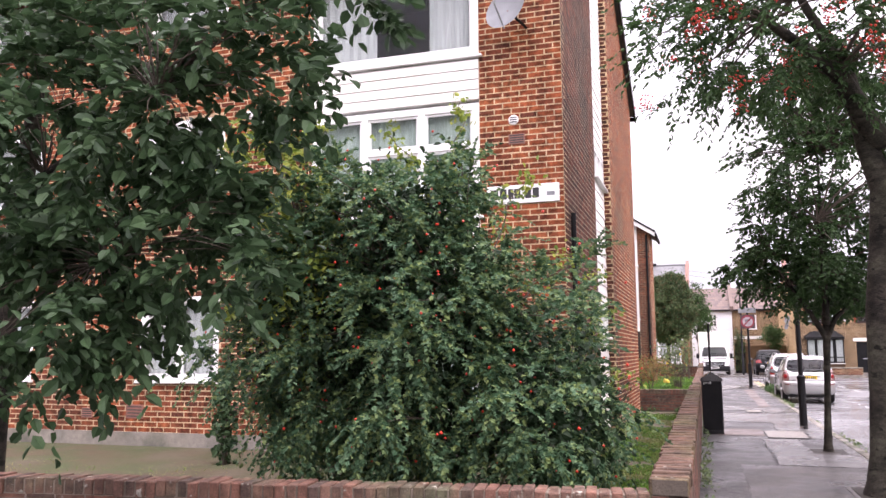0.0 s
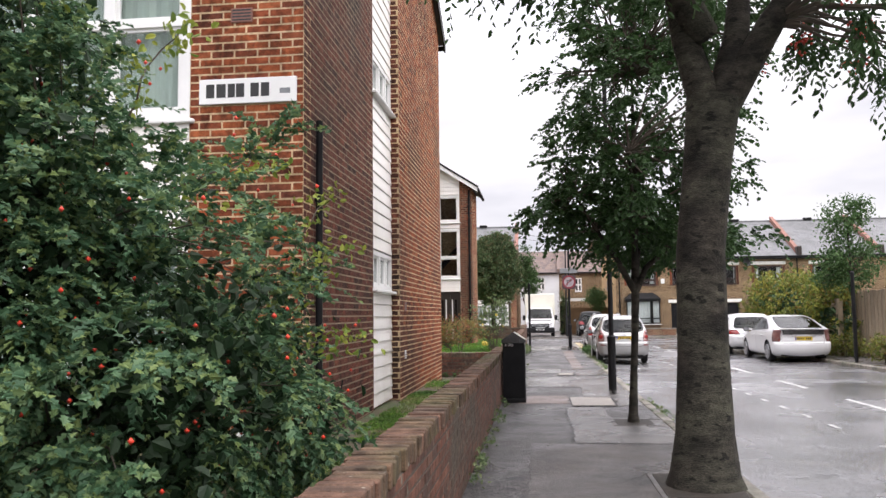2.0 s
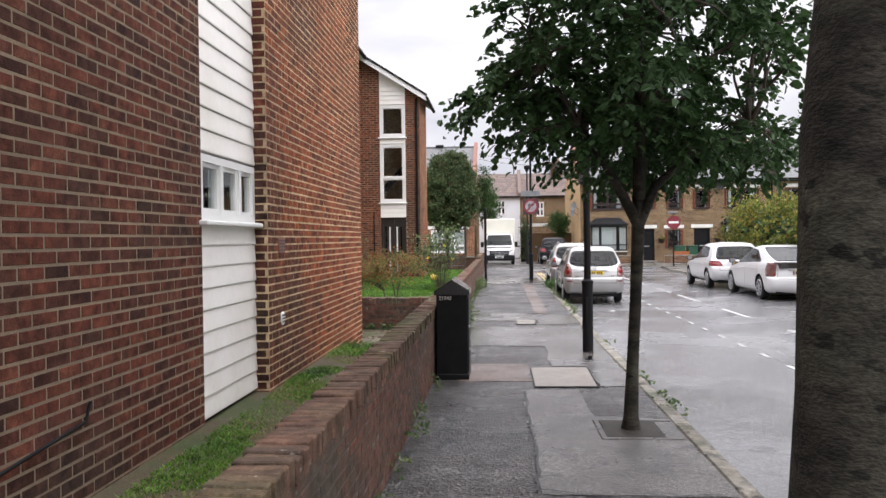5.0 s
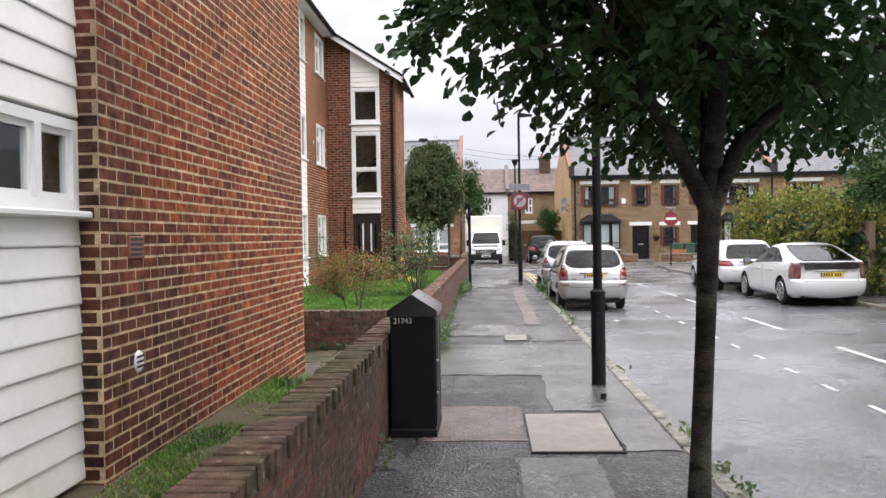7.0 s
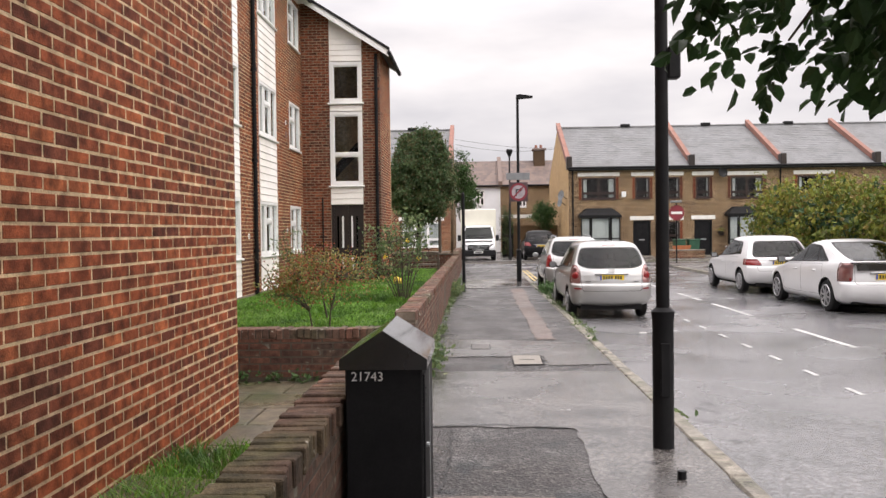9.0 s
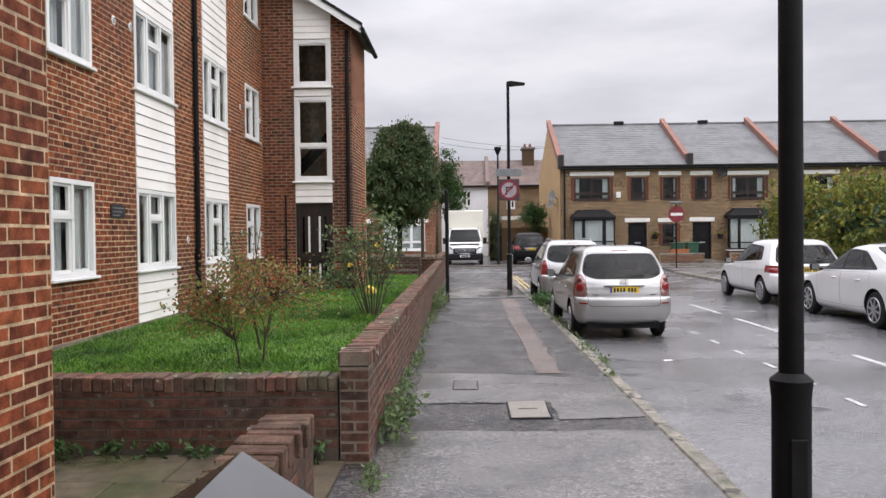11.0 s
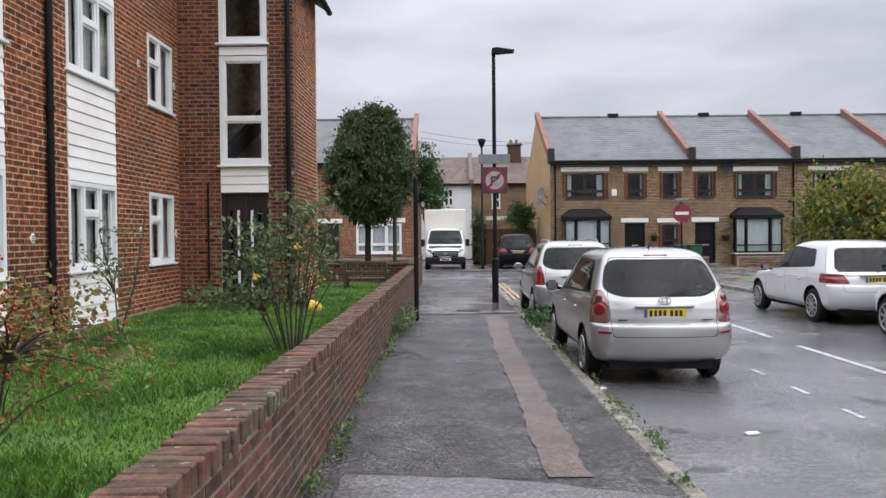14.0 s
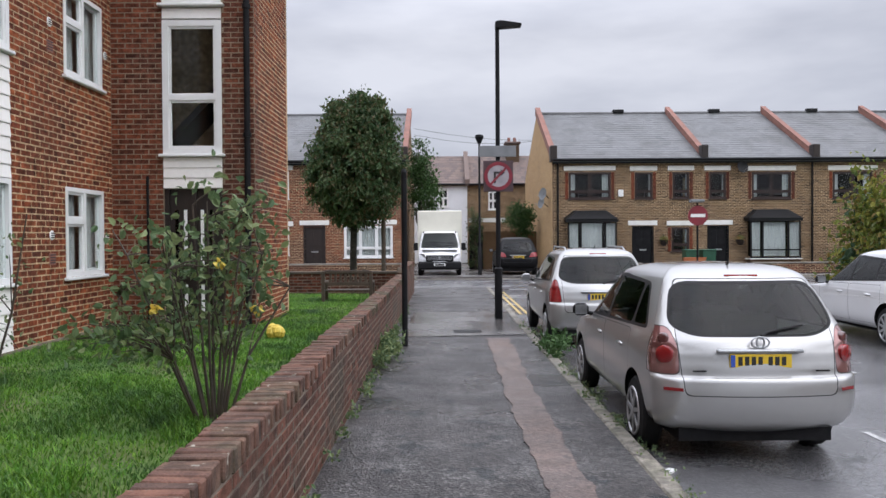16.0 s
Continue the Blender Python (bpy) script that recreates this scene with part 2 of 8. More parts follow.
PAVE_RED = surface("reddish_trench_tarmac", (0.145, 0.105, 0.088), (0.105, 0.08, 0.07), 1.6, 0.3, 0.6, bump=0.5, fine=120, speck=0.55, agg=(60, 0.4), spots=((0.07, 0.055, 0.05), 5.0, 0.62), stain=(0.09, 0.065, 0.055), stain_scale=2.2)
CONCRETE = surface("pale_concrete", (0.27, 0.24, 0.20), (0.19, 0.175, 0.15), 2.5, 0.5, 0.75, bump=0.3, stain=(0.12, 0.115, 0.09), stain_scale=2.0)
KERB = surface("mossy_kerb_concrete", (0.25, 0.225, 0.185), (0.17, 0.155, 0.13), 2.5, 0.45, 0.75, bump=0.5, fine=70, speck=0.45, stain=(0.075, 0.08, 0.045), stain_scale=2.6, spots=((0.06, 0.055, 0.045), 6.0, 0.60), blotch=0.35)
COVER = surface("concrete_cover", (0.25, 0.22, 0.19), (0.19, 0.17, 0.15), 3.0, 0.5, bump=0.3, stain=(0.2, 0.18, 0.15))
SLAB = surface("paving_flag", (0.115, 0.095, 0.065), (0.075, 0.068, 0.048), 1.6, 0.16, 0.5, bump=0.3, palette=[(0.075, 0.065, 0.048), (0.14, 0.11, 0.072), (0.10, 0.085, 0.06)], stain=(0.06, 0.065, 0.03), stain_scale=1.5, blotch=0.4)
PITSOIL = surface("dark_pit_soil", (0.022, 0.017, 0.013), (0.035, 0.028, 0.02), 6.0, 0.7, bump=1.0, fine=50, speck=0.6)
SOIL = surface("soil", (0.06, 0.045, 0.03), (0.09, 0.07, 0.04), 3.0, 0.9, bump=0.8, fine=50)
TURF = surface("turf", (0.06, 0.13, 0.02), (0.10, 0.17, 0.03), 2.5, 0.9, bump=0.8, fine=60, stain=(0.11, 0.10, 0.045))
WORN_TURF = surface("worn_turf", (0.075, 0.055, 0.028), (0.045, 0.060, 0.018), 2.0, 0.9, bump=0.9, fine=55, stain=(0.09, 0.07, 0.045), stain_scale=1.2)
GRASS = surface("grass_blades", (0.07, 0.17, 0.02), (0.15, 0.27, 0.035), 1.1, 0.55, bump=0, palette=[(0.035, 0.125, 0.012), (0.11, 0.27, 0.024), (0.21, 0.36, 0.045)], leaf=True, stain=(0.035, 0.095, 0.02), stain_scale=1.4, blotch=0.5)
DRYGRASS = surface("dry_grass_blades", (0.20, 0.19, 0.08), (0.10, 0.18, 0.04), 2.0, 0.6, bump=0, palette=[(0.10, 0.20, 0.03), (0.34, 0.29, 0.14), (0.17, 0.26, 0.05)], leaf=True, stain=(0.10, 0.22, 0.03), stain_scale=0.9)
LINE = surface("white_road_paint", (0.50, 0.50, 0.49), (0.30, 0.30, 0.295), 9.0, 0.45, bump=0.2, speck=0.2)
YLINE = surface("yellow_road_paint", (0.50, 0.36, 0.10), (0.38, 0.28, 0.10), 6.0, 0.5, bump=0.2)
SLATE = surface("grey_slate", (0.105, 0.108, 0.112), (0.14, 0.142, 0.146), 1.0, 0.6, bump=0.3, palette=[(0.10, 0.104, 0.108), (0.15, 0.152, 0.155), (0.125, 0.128, 0.131)], stain=(0.085, 0.085, 0.085), stain_scale=0.8)
TILE_BROWN = surface("brown_roof_tile", (0.13, 0.09, 0.075), (0.10, 0.075, 0.065), 1.5, 0.7, palette=[(0.09, 0.065, 0.06), (0.16, 0.11, 0.09)])
PARAPET = surface("red_tile_coping", (0.26, 0.115, 0.085), (0.19, 0.09, 0.068), 3.0, 0.75, bump=0.4)
RENDER = surface("white_render", (0.74, 0.75, 0.78), (0.66, 0.67, 0.69), 1.0, 0.8, bump=0.2, speck=0.06)
STONE = surface("white_lintel", (0.78, 0.77, 0.73), (0.68, 0.67, 0.63), 3.0, 0.7, bump=0.1, speck=0.06)
DARKWOOD = surface("dark_brown_joinery", (0.014, 0.009, 0.008), (0.022, 0.013, 0.010), 5.0, 0.5, bump=0.15, stretch=(1, 1, 0.2))
REDWOOD = surface("red_brown_frame", (0.030, 0.012, 0.010), (0.022, 0.010, 0.008), 5.0, 0.45, bump=0.1)
BARK = surface("grey_bark", (0.042, 0.036, 0.028), (0.013, 0.011, 0.009), 3.0, 0.8, bump=1.0, spec=0.2, fine=55, speck=0.7, stretch=(0.8, 0.8, 1.7), stain=(0.052, 0.050, 0.036), stain_scale=1.6, spots=((0.010, 0.009, 0.007), 9.0, 0.60), blotch=0.4)
TWIG = surface("brown_twig", (0.075, 0.055, 0.04), (0.05, 0.04, 0.03), 6.0, 0.8, bump=0.4)
FENCE = surface("weathered_fence_board", (0.30, 0.235, 0.17), (0.22, 0.175, 0.13), 2.0, 0.85, bump=0.4, stretch=(1, 1, 0.15), palette=[(0.2, 0.155, 0.11), (0.34, 0.27, 0.19), (0.27, 0.21, 0.15)])
BENCHWOOD = surface("dark_bench_timber", (0.07, 0.05, 0.035), (0.045, 0.033, 0.025), 4.0, 0.6, bump=0.3)
GALV = surface("galvanised_steel", (0.40, 0.41, 0.42), (0.32, 0.33, 0.34), 8.0, 0.4, metal=0.9, bump=0.05)
ALLOY = surface("silver_alloy", (0.42, 0.42, 0.43), (0.36, 0.36, 0.37), 6.0, 0.35, metal=0.6, bump=0, speck=0.05)
SOOT = surface("sooty_mortar", (0.10, 0.082, 0.065), (0.065, 0.055, 0.045), 2.5, 0.9, bump=0.4, spec=0.2)
SILVER = surface("silver_car_paint", (0.40, 0.398, 0.392), (0.38, 0.378, 0.372), 1.5, 0.3, metal=0.6, bump=0, speck=0.02, coat=1.0)
WHITECAR = surface("white_car_paint", (0.66, 0.66, 0.665), (0.62, 0.62, 0.625), 1.5, 0.3, bump=0, speck=0.02, coat=1.0)
BLACKCAR = surface("black_car_paint", (0.008, 0.008, 0.009), (0.010, 0.010, 0.011), 1.5, 0.3, bump=0, speck=0.02, spec=0.12)
REDLENS = surface("red_lamp_lens", (0.24, 0.010, 0.012), (0.19, 0.008, 0.010), 20.0, 0.12, bump=0, speck=0.05, coat=1.0)
SMOKED = surface("smoked_lamp_lens", (0.10, 0.03, 0.028), (0.07, 0.022, 0.02), 12.0, 0.12, bump=0, speck=0.05, coat=1.0)
CLEARLENS = surface("clear_lamp_lens", (0.30, 0.17, 0.16), (0.22, 0.09, 0.085), 6.0, 0.1, metal=0.5, bump=0, speck=0.04, coat=1.0)
PLATE = surface("yellow_plate", (0.72, 0.50, 0.03), (0.68, 0.46, 0.03), 5.0, 0.35, bump=0, speck=0.03)
INK = surface("black_ink", (0.015, 0.015, 0.015), (0.02, 0.02, 0.02), 5.0, 0.5, bump=0, speck=0.05)
BLUE = surface("blue_band", (0.03, 0.08, 0.40), (0.03, 0.07, 0.35), 5.0, 0.4, bump=0, speck=0.03)
SIGNRED = surface("sign_red", (0.22, 0.02, 0.035), (0.17, 0.018, 0.03), 5.0, 0.4, bump=0, speck=0.03)
SIGNGREY = surface("sign_back_grey", (0.20, 0.21, 0.22), (0.16, 0.17, 0.18), 5.0, 0.5, bump=0, speck=0.05)
CURTAIN = surface("net_curtain", (0.46, 0.47, 0.46), (0.34, 0.35, 0.34), 4.0, 0.9, bump=0.2, stretch=(6, 6, 0.3))
GREENCURTAIN = surface("pale_green_blind", (0.34, 0.40, 0.35), (0.28, 0.34, 0.30), 3.0, 0.9, bump=0.1, stretch=(3, 3, 0.3))
# unlit indoor darkness put into a near-black colour for surfaces behind windows
INSIDE = surface("indoor_gloom", (0.014, 0.012, 0.011), (0.008, 0.007, 0.007), 1.0, 0.9, bump=0)
SEAT = surface("dark_car_upholstery", (0.014, 0.014, 0.015), (0.020, 0.020, 0.021), 6.0, 0.9, bump=0.1, spec=0.1)
TERRACOTTA = surface("orange_pot", (0.42, 0.14, 0.05), (0.36, 0.12, 0.05), 5.0, 0.7)
BINGREEN = surface("green_wheelie_bin", (0.02, 0.09, 0.05), (0.015, 0.07, 0.04), 4.0, 0.45, bump=0.1)
BERRY = surface("red_berry", (0.60, 0.045, 0.02), (0.46, 0.03, 0.015), 30.0, 0.3, bump=0, speck=0.1)
HIP = surface("dull_orange_hip", (0.42, 0.07, 0.025), (0.30, 0.035, 0.018), 30.0, 0.4, bump=0, speck=0.15)
YPETAL = surface("yellow_petal", (0.75, 0.55, 0.06), (0.80, 0.65, 0.15), 20.0, 0.6, bump=0, leaf=True)
GLASS = glass_mat("window_glass")


def sheet_glass(name, tint):
    """Thin tinted pane: clear straight through, glossy by Fresnel."""
    m = bpy.data.materials.new(name)
    m.use_nodes = True
    nt = m.node_tree
    N, L = nt.nodes.new, nt.links.new
    tr, gl, fr, mx = N("ShaderNodeBsdfTransparent"), N("ShaderNodeBsdfGlossy"), N("ShaderNodeFresnel"), N("ShaderNodeMixShader")
    tr.inputs["Color"].default_value = (*tint, 1)
    gl.inputs["Roughness"].default_value = 0.03
    fr.inputs["IOR"].default_value = 1.38
    L(fr.outputs[0], mx.inputs[0])
    L(tr.outputs[0], mx.inputs[1])
    L(gl.outputs[0], mx.inputs[2])
    L(mx.outputs[0], nt.nodes["Material Output"].inputs[0])
    return m


CARGLASS = sheet_glass("tinted_car_glass", (0.30, 0.36, 0.35))


def foliage(name, pal):
    return surface(name, pal[0], pal[-1], 1.5, 0.45, bump=0, palette=pal, speck=0.15, leaf=True, spec=0.22)


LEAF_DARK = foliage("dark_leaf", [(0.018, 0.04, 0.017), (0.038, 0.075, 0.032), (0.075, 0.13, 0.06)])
LEAF_TREE = foliage("street_tree_leaf", [(0.022, 0.05, 0.018), (0.04, 0.085, 0.028), (0.06, 0.115, 0.04)])
LEAF_MID = foliage("mid_green_leaf", [(0.03, 0.065, 0.02), (0.055, 0.11, 0.035), (0.085, 0.15, 0.05), (0.04, 0.09, 0.03)])
LEAF_BUSH = foliage("bush_leaf", [(0.028, 0.068, 0.034), (0.058, 0.122, 0.06), (0.12, 0.205, 0.105), (0.19, 0.25, 0.08), (0.075, 0.15, 0.078), (0.04, 0.092, 0.046)])
# shade of the bush's hollows, put into the colour of its inner leaves
LEAF_HEART = foliage("hollow_shade_leaf", [(0.012, 0.028, 0.013), (0.025, 0.05, 0.022)])
LEAF_ROUND = foliage("reddish_green_leaf", [(0.028, 0.06, 0.026), (0.05, 0.095, 0.038), (0.08, 0.13, 0.05), (0.12, 0.08, 0.04), (0.065, 0.115, 0.048), (0.10, 0.14, 0.055)])
LEAF_HEDGE = foliage("yellow_green_leaf", [(0.05, 0.085, 0.018), (0.14, 0.18, 0.034), (0.30, 0.29, 0.055), (0.20, 0.12, 0.04), (0.09, 0.13, 0.028), (0.22, 0.24, 0.045)])
LEAF_ELDER = foliage("elder_leaf", [(0.10, 0.16, 0.03), (0.22, 0.28, 0.05), (0.32, 0.34, 0.06), (0.15, 0.22, 0.045)])
LEAF_RUST = foliage("rusty_leaf", [(0.12, 0.15, 0.05), (0.27, 0.20, 0.065), (0.17, 0.22, 0.075), (0.36, 0.17, 0.06), (0.28, 0.29, 0.10), (0.15, 0.20, 0.07)])
LEAF_ROSE = foliage("rose_leaf", [(0.07, 0.12, 0.055), (0.13, 0.19, 0.085), (0.24, 0.28, 0.12), (0.10, 0.16, 0.075)])


# ---- building helpers ----
class Geo:
    """Collects vertices and faces for one mesh."""

    def __init__(self):
        self.v, self.f, self.weld = [], [], False

    def face(self, *pts):
        n = len(self.v)
        self.v += [tuple(p) for p in pts]
        self.f.append(tuple(range(n, n + len(pts))))
        return self

    def box(self, x0, x1, y0, y1, z0, z1):
        n = len(self.v)
        self.v += [(x, y, z) for z in (z0, z1) for y in (y0, y1) for x in (x0, x1)]
        self.f += [tuple(n + i for i in q) for q in ((0, 2, 3, 1), (4, 5, 7, 6), (0, 1, 5, 4), (2, 6, 7, 3), (0, 4, 6, 2), (1, 3, 7, 5))]
        return self

    def cbox(self, x0, x1, y0, y1, z0, z1, c=0.01):
        """A box with chamfered edges."""
        lo, hi = (x0, y0, z0), (x1, y1, z1)
        n, ix = len(self.v), {}
        for s in [(a, b, d) for a in (0, 1) for b in (0, 1) for d in (0, 1)]:
            for ax in range(3):
                p = [(hi if s[k] else lo)[k] + (0 if k == ax else (-c if s[k] else c)) for k in range(3)]
                ix[s, ax] = n + len(ix)
                self.v.append(tuple(p))
        for ax in range(3):
            o1, o2 = [k for k in range(3) if k != ax]
            for side in (0, 1):
                ring = []
                for a, b in ((0, 0), (1, 0), (1, 1), (0, 1)):
                    s = [0, 0, 0]
                    s[ax], s[o1], s[o2] = side, a, b
                    ring.append(ix[tuple(s), ax])
                self.f.append(tuple(ring if (side == 1) != (ax == 1) else ring[::-1]))
            for a in (0, 1):
                for b in (0, 1):
                    s0, s1 = [0, 0, 0], [0, 0, 0]
                    s0[o1] = s1[o1] = a
                    s0[o2] = s1[o2] = b
                    s1[ax] = 1
                    self.f.append((ix[tuple(s0), o1], ix[tuple(s1), o1], ix[tuple(s1), o2], ix[tuple(s0), o2]))
        for s in [(a, b, d) for a in (0, 1) for b in (0, 1) for d in (0, 1)]:
            self.f.append((ix[s, 0], ix[s, 1], ix[s, 2]))
        return self

    def tube(self, pts, radii, n=10, caps=True):
        """A round bar along a line of points."""
        pts = [Vector(p) for p in pts]
        base = len(self.v)
        for i, p in enumerate(pts):
            d = (pts[min(i + 1, len(pts) - 1)] - pts[max(i - 1, 0)]).normalized()
            a = d.cross(Vector((0.3, 1, 0.2)) if abs(d.y) < 0.9 else Vector((1, 0.2, 0.1))).normalized()
            b = d.cross(a)
            r = radii[i] if isinstance(radii, (list, tuple)) else radii
            self.v += [tuple(p + (a * math.cos(6.2832 * k / n) + b * math.sin(6.2832 * k / n)) * r) for k in range(n)]
        for i in range(len(pts) - 1):
            for k in range(n):
                k2 = (k + 1) % n
                self.f.append((base + i * n + k, base + i * n + k2, base + (i + 1) * n + k2, base + (i + 1) * n + k))
        if caps:
            self.f.append(tuple(base + k for k in range(n))[::-1])
            self.f.append(tuple(base + (len(pts) - 1) * n + k for k in range(n)))
        return self

    def ball(self, c, r, n=8, m=5):
        c = Vector(c)
        self.tube([c + Vector((0, 0, -r * math.cos(math.pi * (i + 0.15) / (m + 0.3)))) for i in range(m + 1)],
                  [r * max(0.12, math.sin(math.pi * (i + 0.15) / (m + 0.3))) for i in range(m + 1)], n)
        return self

    def prism(self, poly, d):
        """Extrude a planar polygon by the vector d."""
        d = Vector(d)
        a = [Vector(p) for p in poly]
        n, k = len(self.v), len(a)
        self.v += [tuple(p) for p in a] + [tuple(p + d) for p in a]
        self.f.append(tuple(range(n, n + k)))
        self.f.append(tuple(range(n + k, n + 2 * k))[::-1])
        self.f += [(n + i, n + k + i, n + k + (i + 1) % k, n + (i + 1) % k) for i in range(k)]
        return self

    def mesh(self, name, mat, smooth=0.0, fix=True):
        me = bpy.data.meshes.new(name)
        me.from_pydata(self.v, [], self.f)
        if fix and len(self.f) < 20000:
            bm = bmesh.new()
            bm.from_mesh(me)
            if self.weld:
                # join the blocks of a wall and drop the faces between them
                bmesh.ops.remove_doubles(bm, verts=bm.verts, dist=0.0008)
                seen = {}
                for f in bm.faces:
                    seen.setdefault(tuple(round(q, 3) for q in f.calc_center_median()), []).append(f)
                bmesh.ops.delete(bm, geom=[f for fs in seen.values() if len(fs) > 1 for f in fs], context="FACES")
            bmesh.ops.recalc_face_normals(bm, faces=bm.faces)
            bm.to_mesh(me)
            bm.free()
        me.materials.append(mat)
        if smooth:
            me.shade_smooth()
            me.set_sharp_from_angle(angle=radians(smooth))
        return me


BASE = {}


def thing(name, at, label, category, group="", kind=""):
    ob = new(name)
    ob.location = at
    ob.empty_display_size = 0.2
    BASE[ob.name] = Vector(at)
    return tagged(ob, label, category, group, kind)


def part(name, geo, mat, parent, label="", smooth=0.0, kind="", fix=True, local=False):
    """One mesh object under a thing or part; geometry in world metres unless local."""
    me = geo.mesh(name, mat, smooth, fix) if isinstance(geo, Geo) else geo
    org = BASE.get(parent.name, Vector()) if parent else Vector()
    if not local and org.length:
        me.transform(Matrix.Translation(-org))
    ob = new(name, me)
    ob.parent = parent
    BASE[ob.name] = org
    return tagged(ob, label, kind=kind)


def solid(name, geo, mat, label, category, kind="structure", smooth=0.0, group="", fix=True):
    """A top-level mesh."""
    ob = new(name, geo.mesh(name, mat, smooth, fix) if isinstance(geo, Geo) else geo)
    BASE[ob.name] = Vector()
    return tagged(ob, label, category, group, kind)


def big_mesh(name, V, F, mat):
    """A mesh from numpy arrays of vertices and quads (or triangles)."""
    me = bpy.data.meshes.new(name)
    n, k = len(F), F.shape[1]
    me.vertices.add(len(V))
    me.vertices.foreach_set("co", V.astype(np.float32).ravel())
    me.loops.add(n * k)
    me.loops.foreach_set("vertex_index", F.astype(np.int32).ravel())
    me.polygons.add(n)
    me.polygons.foreach_set("loop_start", np.arange(0, n * k, k, dtype=np.int32))
    me.update(calc_edges=True)
    me.shade_flat()
    me.materials.append(mat)
    return me


class Face:
    """An upright wall face: u runs along it, v up, n out of it."""

    def __init__(self, o, u, n):
        self.o, self.u, self.n = Vector(o), Vector(u), Vector(n)

    def p(self, u, v, d=0.0):
        return self.o + self.u * u + Vector((0, 0, v)) + self.n * d

    def bar(self, g, u0, u1, v0, v1, d0, d1, c=0.0):
        a, b = self.p(u0, v0, d0), self.p(u1, v1, d1)
        lo, hi = [min(a[i], b[i]) for i in range(3)], [max(a[i], b[i]) for i in range(3)]
        if c:
            return g.cbox(lo[0], hi[0], lo[1], hi[1], lo[2], hi[2], c)
        return g.box(lo[0], hi[0], lo[1], hi[1], lo[2], hi[2])

    def wall(self, g, u0, u1, v0, v1, holes, thick=0.25):
        """Solid wall with openings cut through it."""
        us = sorted({u0, u1, *[min(max(h[i], u0), u1) for h in holes for i in (0, 1)]})
        vs = sorted({v0, v1, *[min(max(h[i], v0), v1) for h in holes for i in (2, 3)]})
        for a, b in zip(us, us[1:]):
            for c, d in zip(vs, vs[1:]):
                mu, mv = (a + b) / 2, (c + d) / 2
                if not any(h[0] < mu < h[1] and h[2] < mv < h[3] for h in holes):
                    self.bar(g, a, b, c, d, -thick, 0)
        g.weld = True
        return g

    def courses(self, u0, u1, v0, v1, holes=(), top=None, seed=1, bl=0.2125, bh=0.0625, j=0.0125):
        """Bricks in stretcher bond as rows of (u0, u1, v0, v1)."""
        out, row, v = [], 0, v0 + j
        while v < v1 - 0.02:
            w = min(v + bh, v1)
            cuts = sorted((h[0], h[1]) for h in holes if h[2] < (v + w) / 2 < h[3])
            spans, x = [], u0
            for a, b in cuts:
                if a > x:
                    spans.append((x, a))
                x = max(x, b)
            if x < u1:
                spans.append((x, u1))
            for a, b in spans:
                s = u0 + (bl + j) * (math.floor((a - u0) / (bl + j)) - (0.5 if row % 2 else 0))
                while s < b:
                    p, q = max(s, a + 0.003), min(s + bl, b - 0.003)
                    if q - p > 0.025 and (top is None or w < top((p + q) / 2)):
                        out.append((p, q, v, w))
                    s += bl + j
            v += bh + j
            row += 1
        return out


def brick_shell(face, rects, mat, proud=0.0018, seed=3):
    r = np.random.default_rng(seed)
    R = np.array(rects)
    n = len(R)
    o, u, nn = np.array(face.o), np.array(face.u), np.array(face.n)
    z = np.array((0, 0, 1.0))
    d = proud * (0.6 + 0.8 * r.random(n))
    jit = (r.random((n, 4)) - 0.5) * 0.005
    V = np.zeros((n, 8, 3))
    for i, (a, b, k) in enumerate(((0, 2, 0), (1, 2, 0), (1, 3, 0), (0, 3, 0), (0, 2, 1), (1, 2, 1), (1, 3, 1), (0, 3, 1))):
        inset = 0.003 * k
        uu = R[:, a] + jit[:, a] + (inset if a == 0 else -inset)
        vv = R[:, b] + jit[:, b] + (inset if b == 2 else -inset)
        V[:, i] = o + uu[:, None] * u + vv[:, None] * z + ((d * k) - 0.003 * (1 - k))[:, None] * nn
    q = np.array(((4, 5, 6, 7), (0, 1, 5, 4), (1, 2, 6, 5), (2, 3, 7, 6), (3, 0, 4, 7)))
    if np.cross(u, z).dot(nn) < 0:
        q = q[:, ::-1]
    F = (np.arange(n)[:, None, None] * 8 + q[None]).reshape(-1, 4)
    return big_mesh("brickwork", V.reshape(-1, 3), F, mat)


LATER = []


def lay(face, rects, mat, parent, near=None):
    """Brick facing on a wall: single bricks within near (u0, u1, v0, v1), the rest joined."""
    pick, rest = [], rects
    if near:
        inside = [x for x in rects if x[1] - x[0] > 0.209 and near[0] <= x[0] and x[1] <= near[1] and near[2] <= x[2] and x[3] <= near[3]][:300]
        chosen = set(inside)
        rest = [x for x in rects if x not in chosen]
        LATER.append((face, inside, mat, parent))
    part("brickwork", brick_shell(face, rest, mat), mat, parent, kind="stuff")


def lay_singles():
    for face, rects, mat, parent in LATER:
        me = brick_shell(Face((0, 0, 0), face.u, face.n), [(-0.1062, 0.1062, -0.0312, 0.0312)], mat, seed=5)
        org = BASE.get(parent.name, Vector())
        for k, (a, b, c, d) in enumerate(rects):
            ob = new("brick", me)
            ob.parent = parent
            ob.location = face.p((a + b) / 2, (c + d) / 2, 0.0006 + 0.0006 * math.sin(k * 2.3)) - org


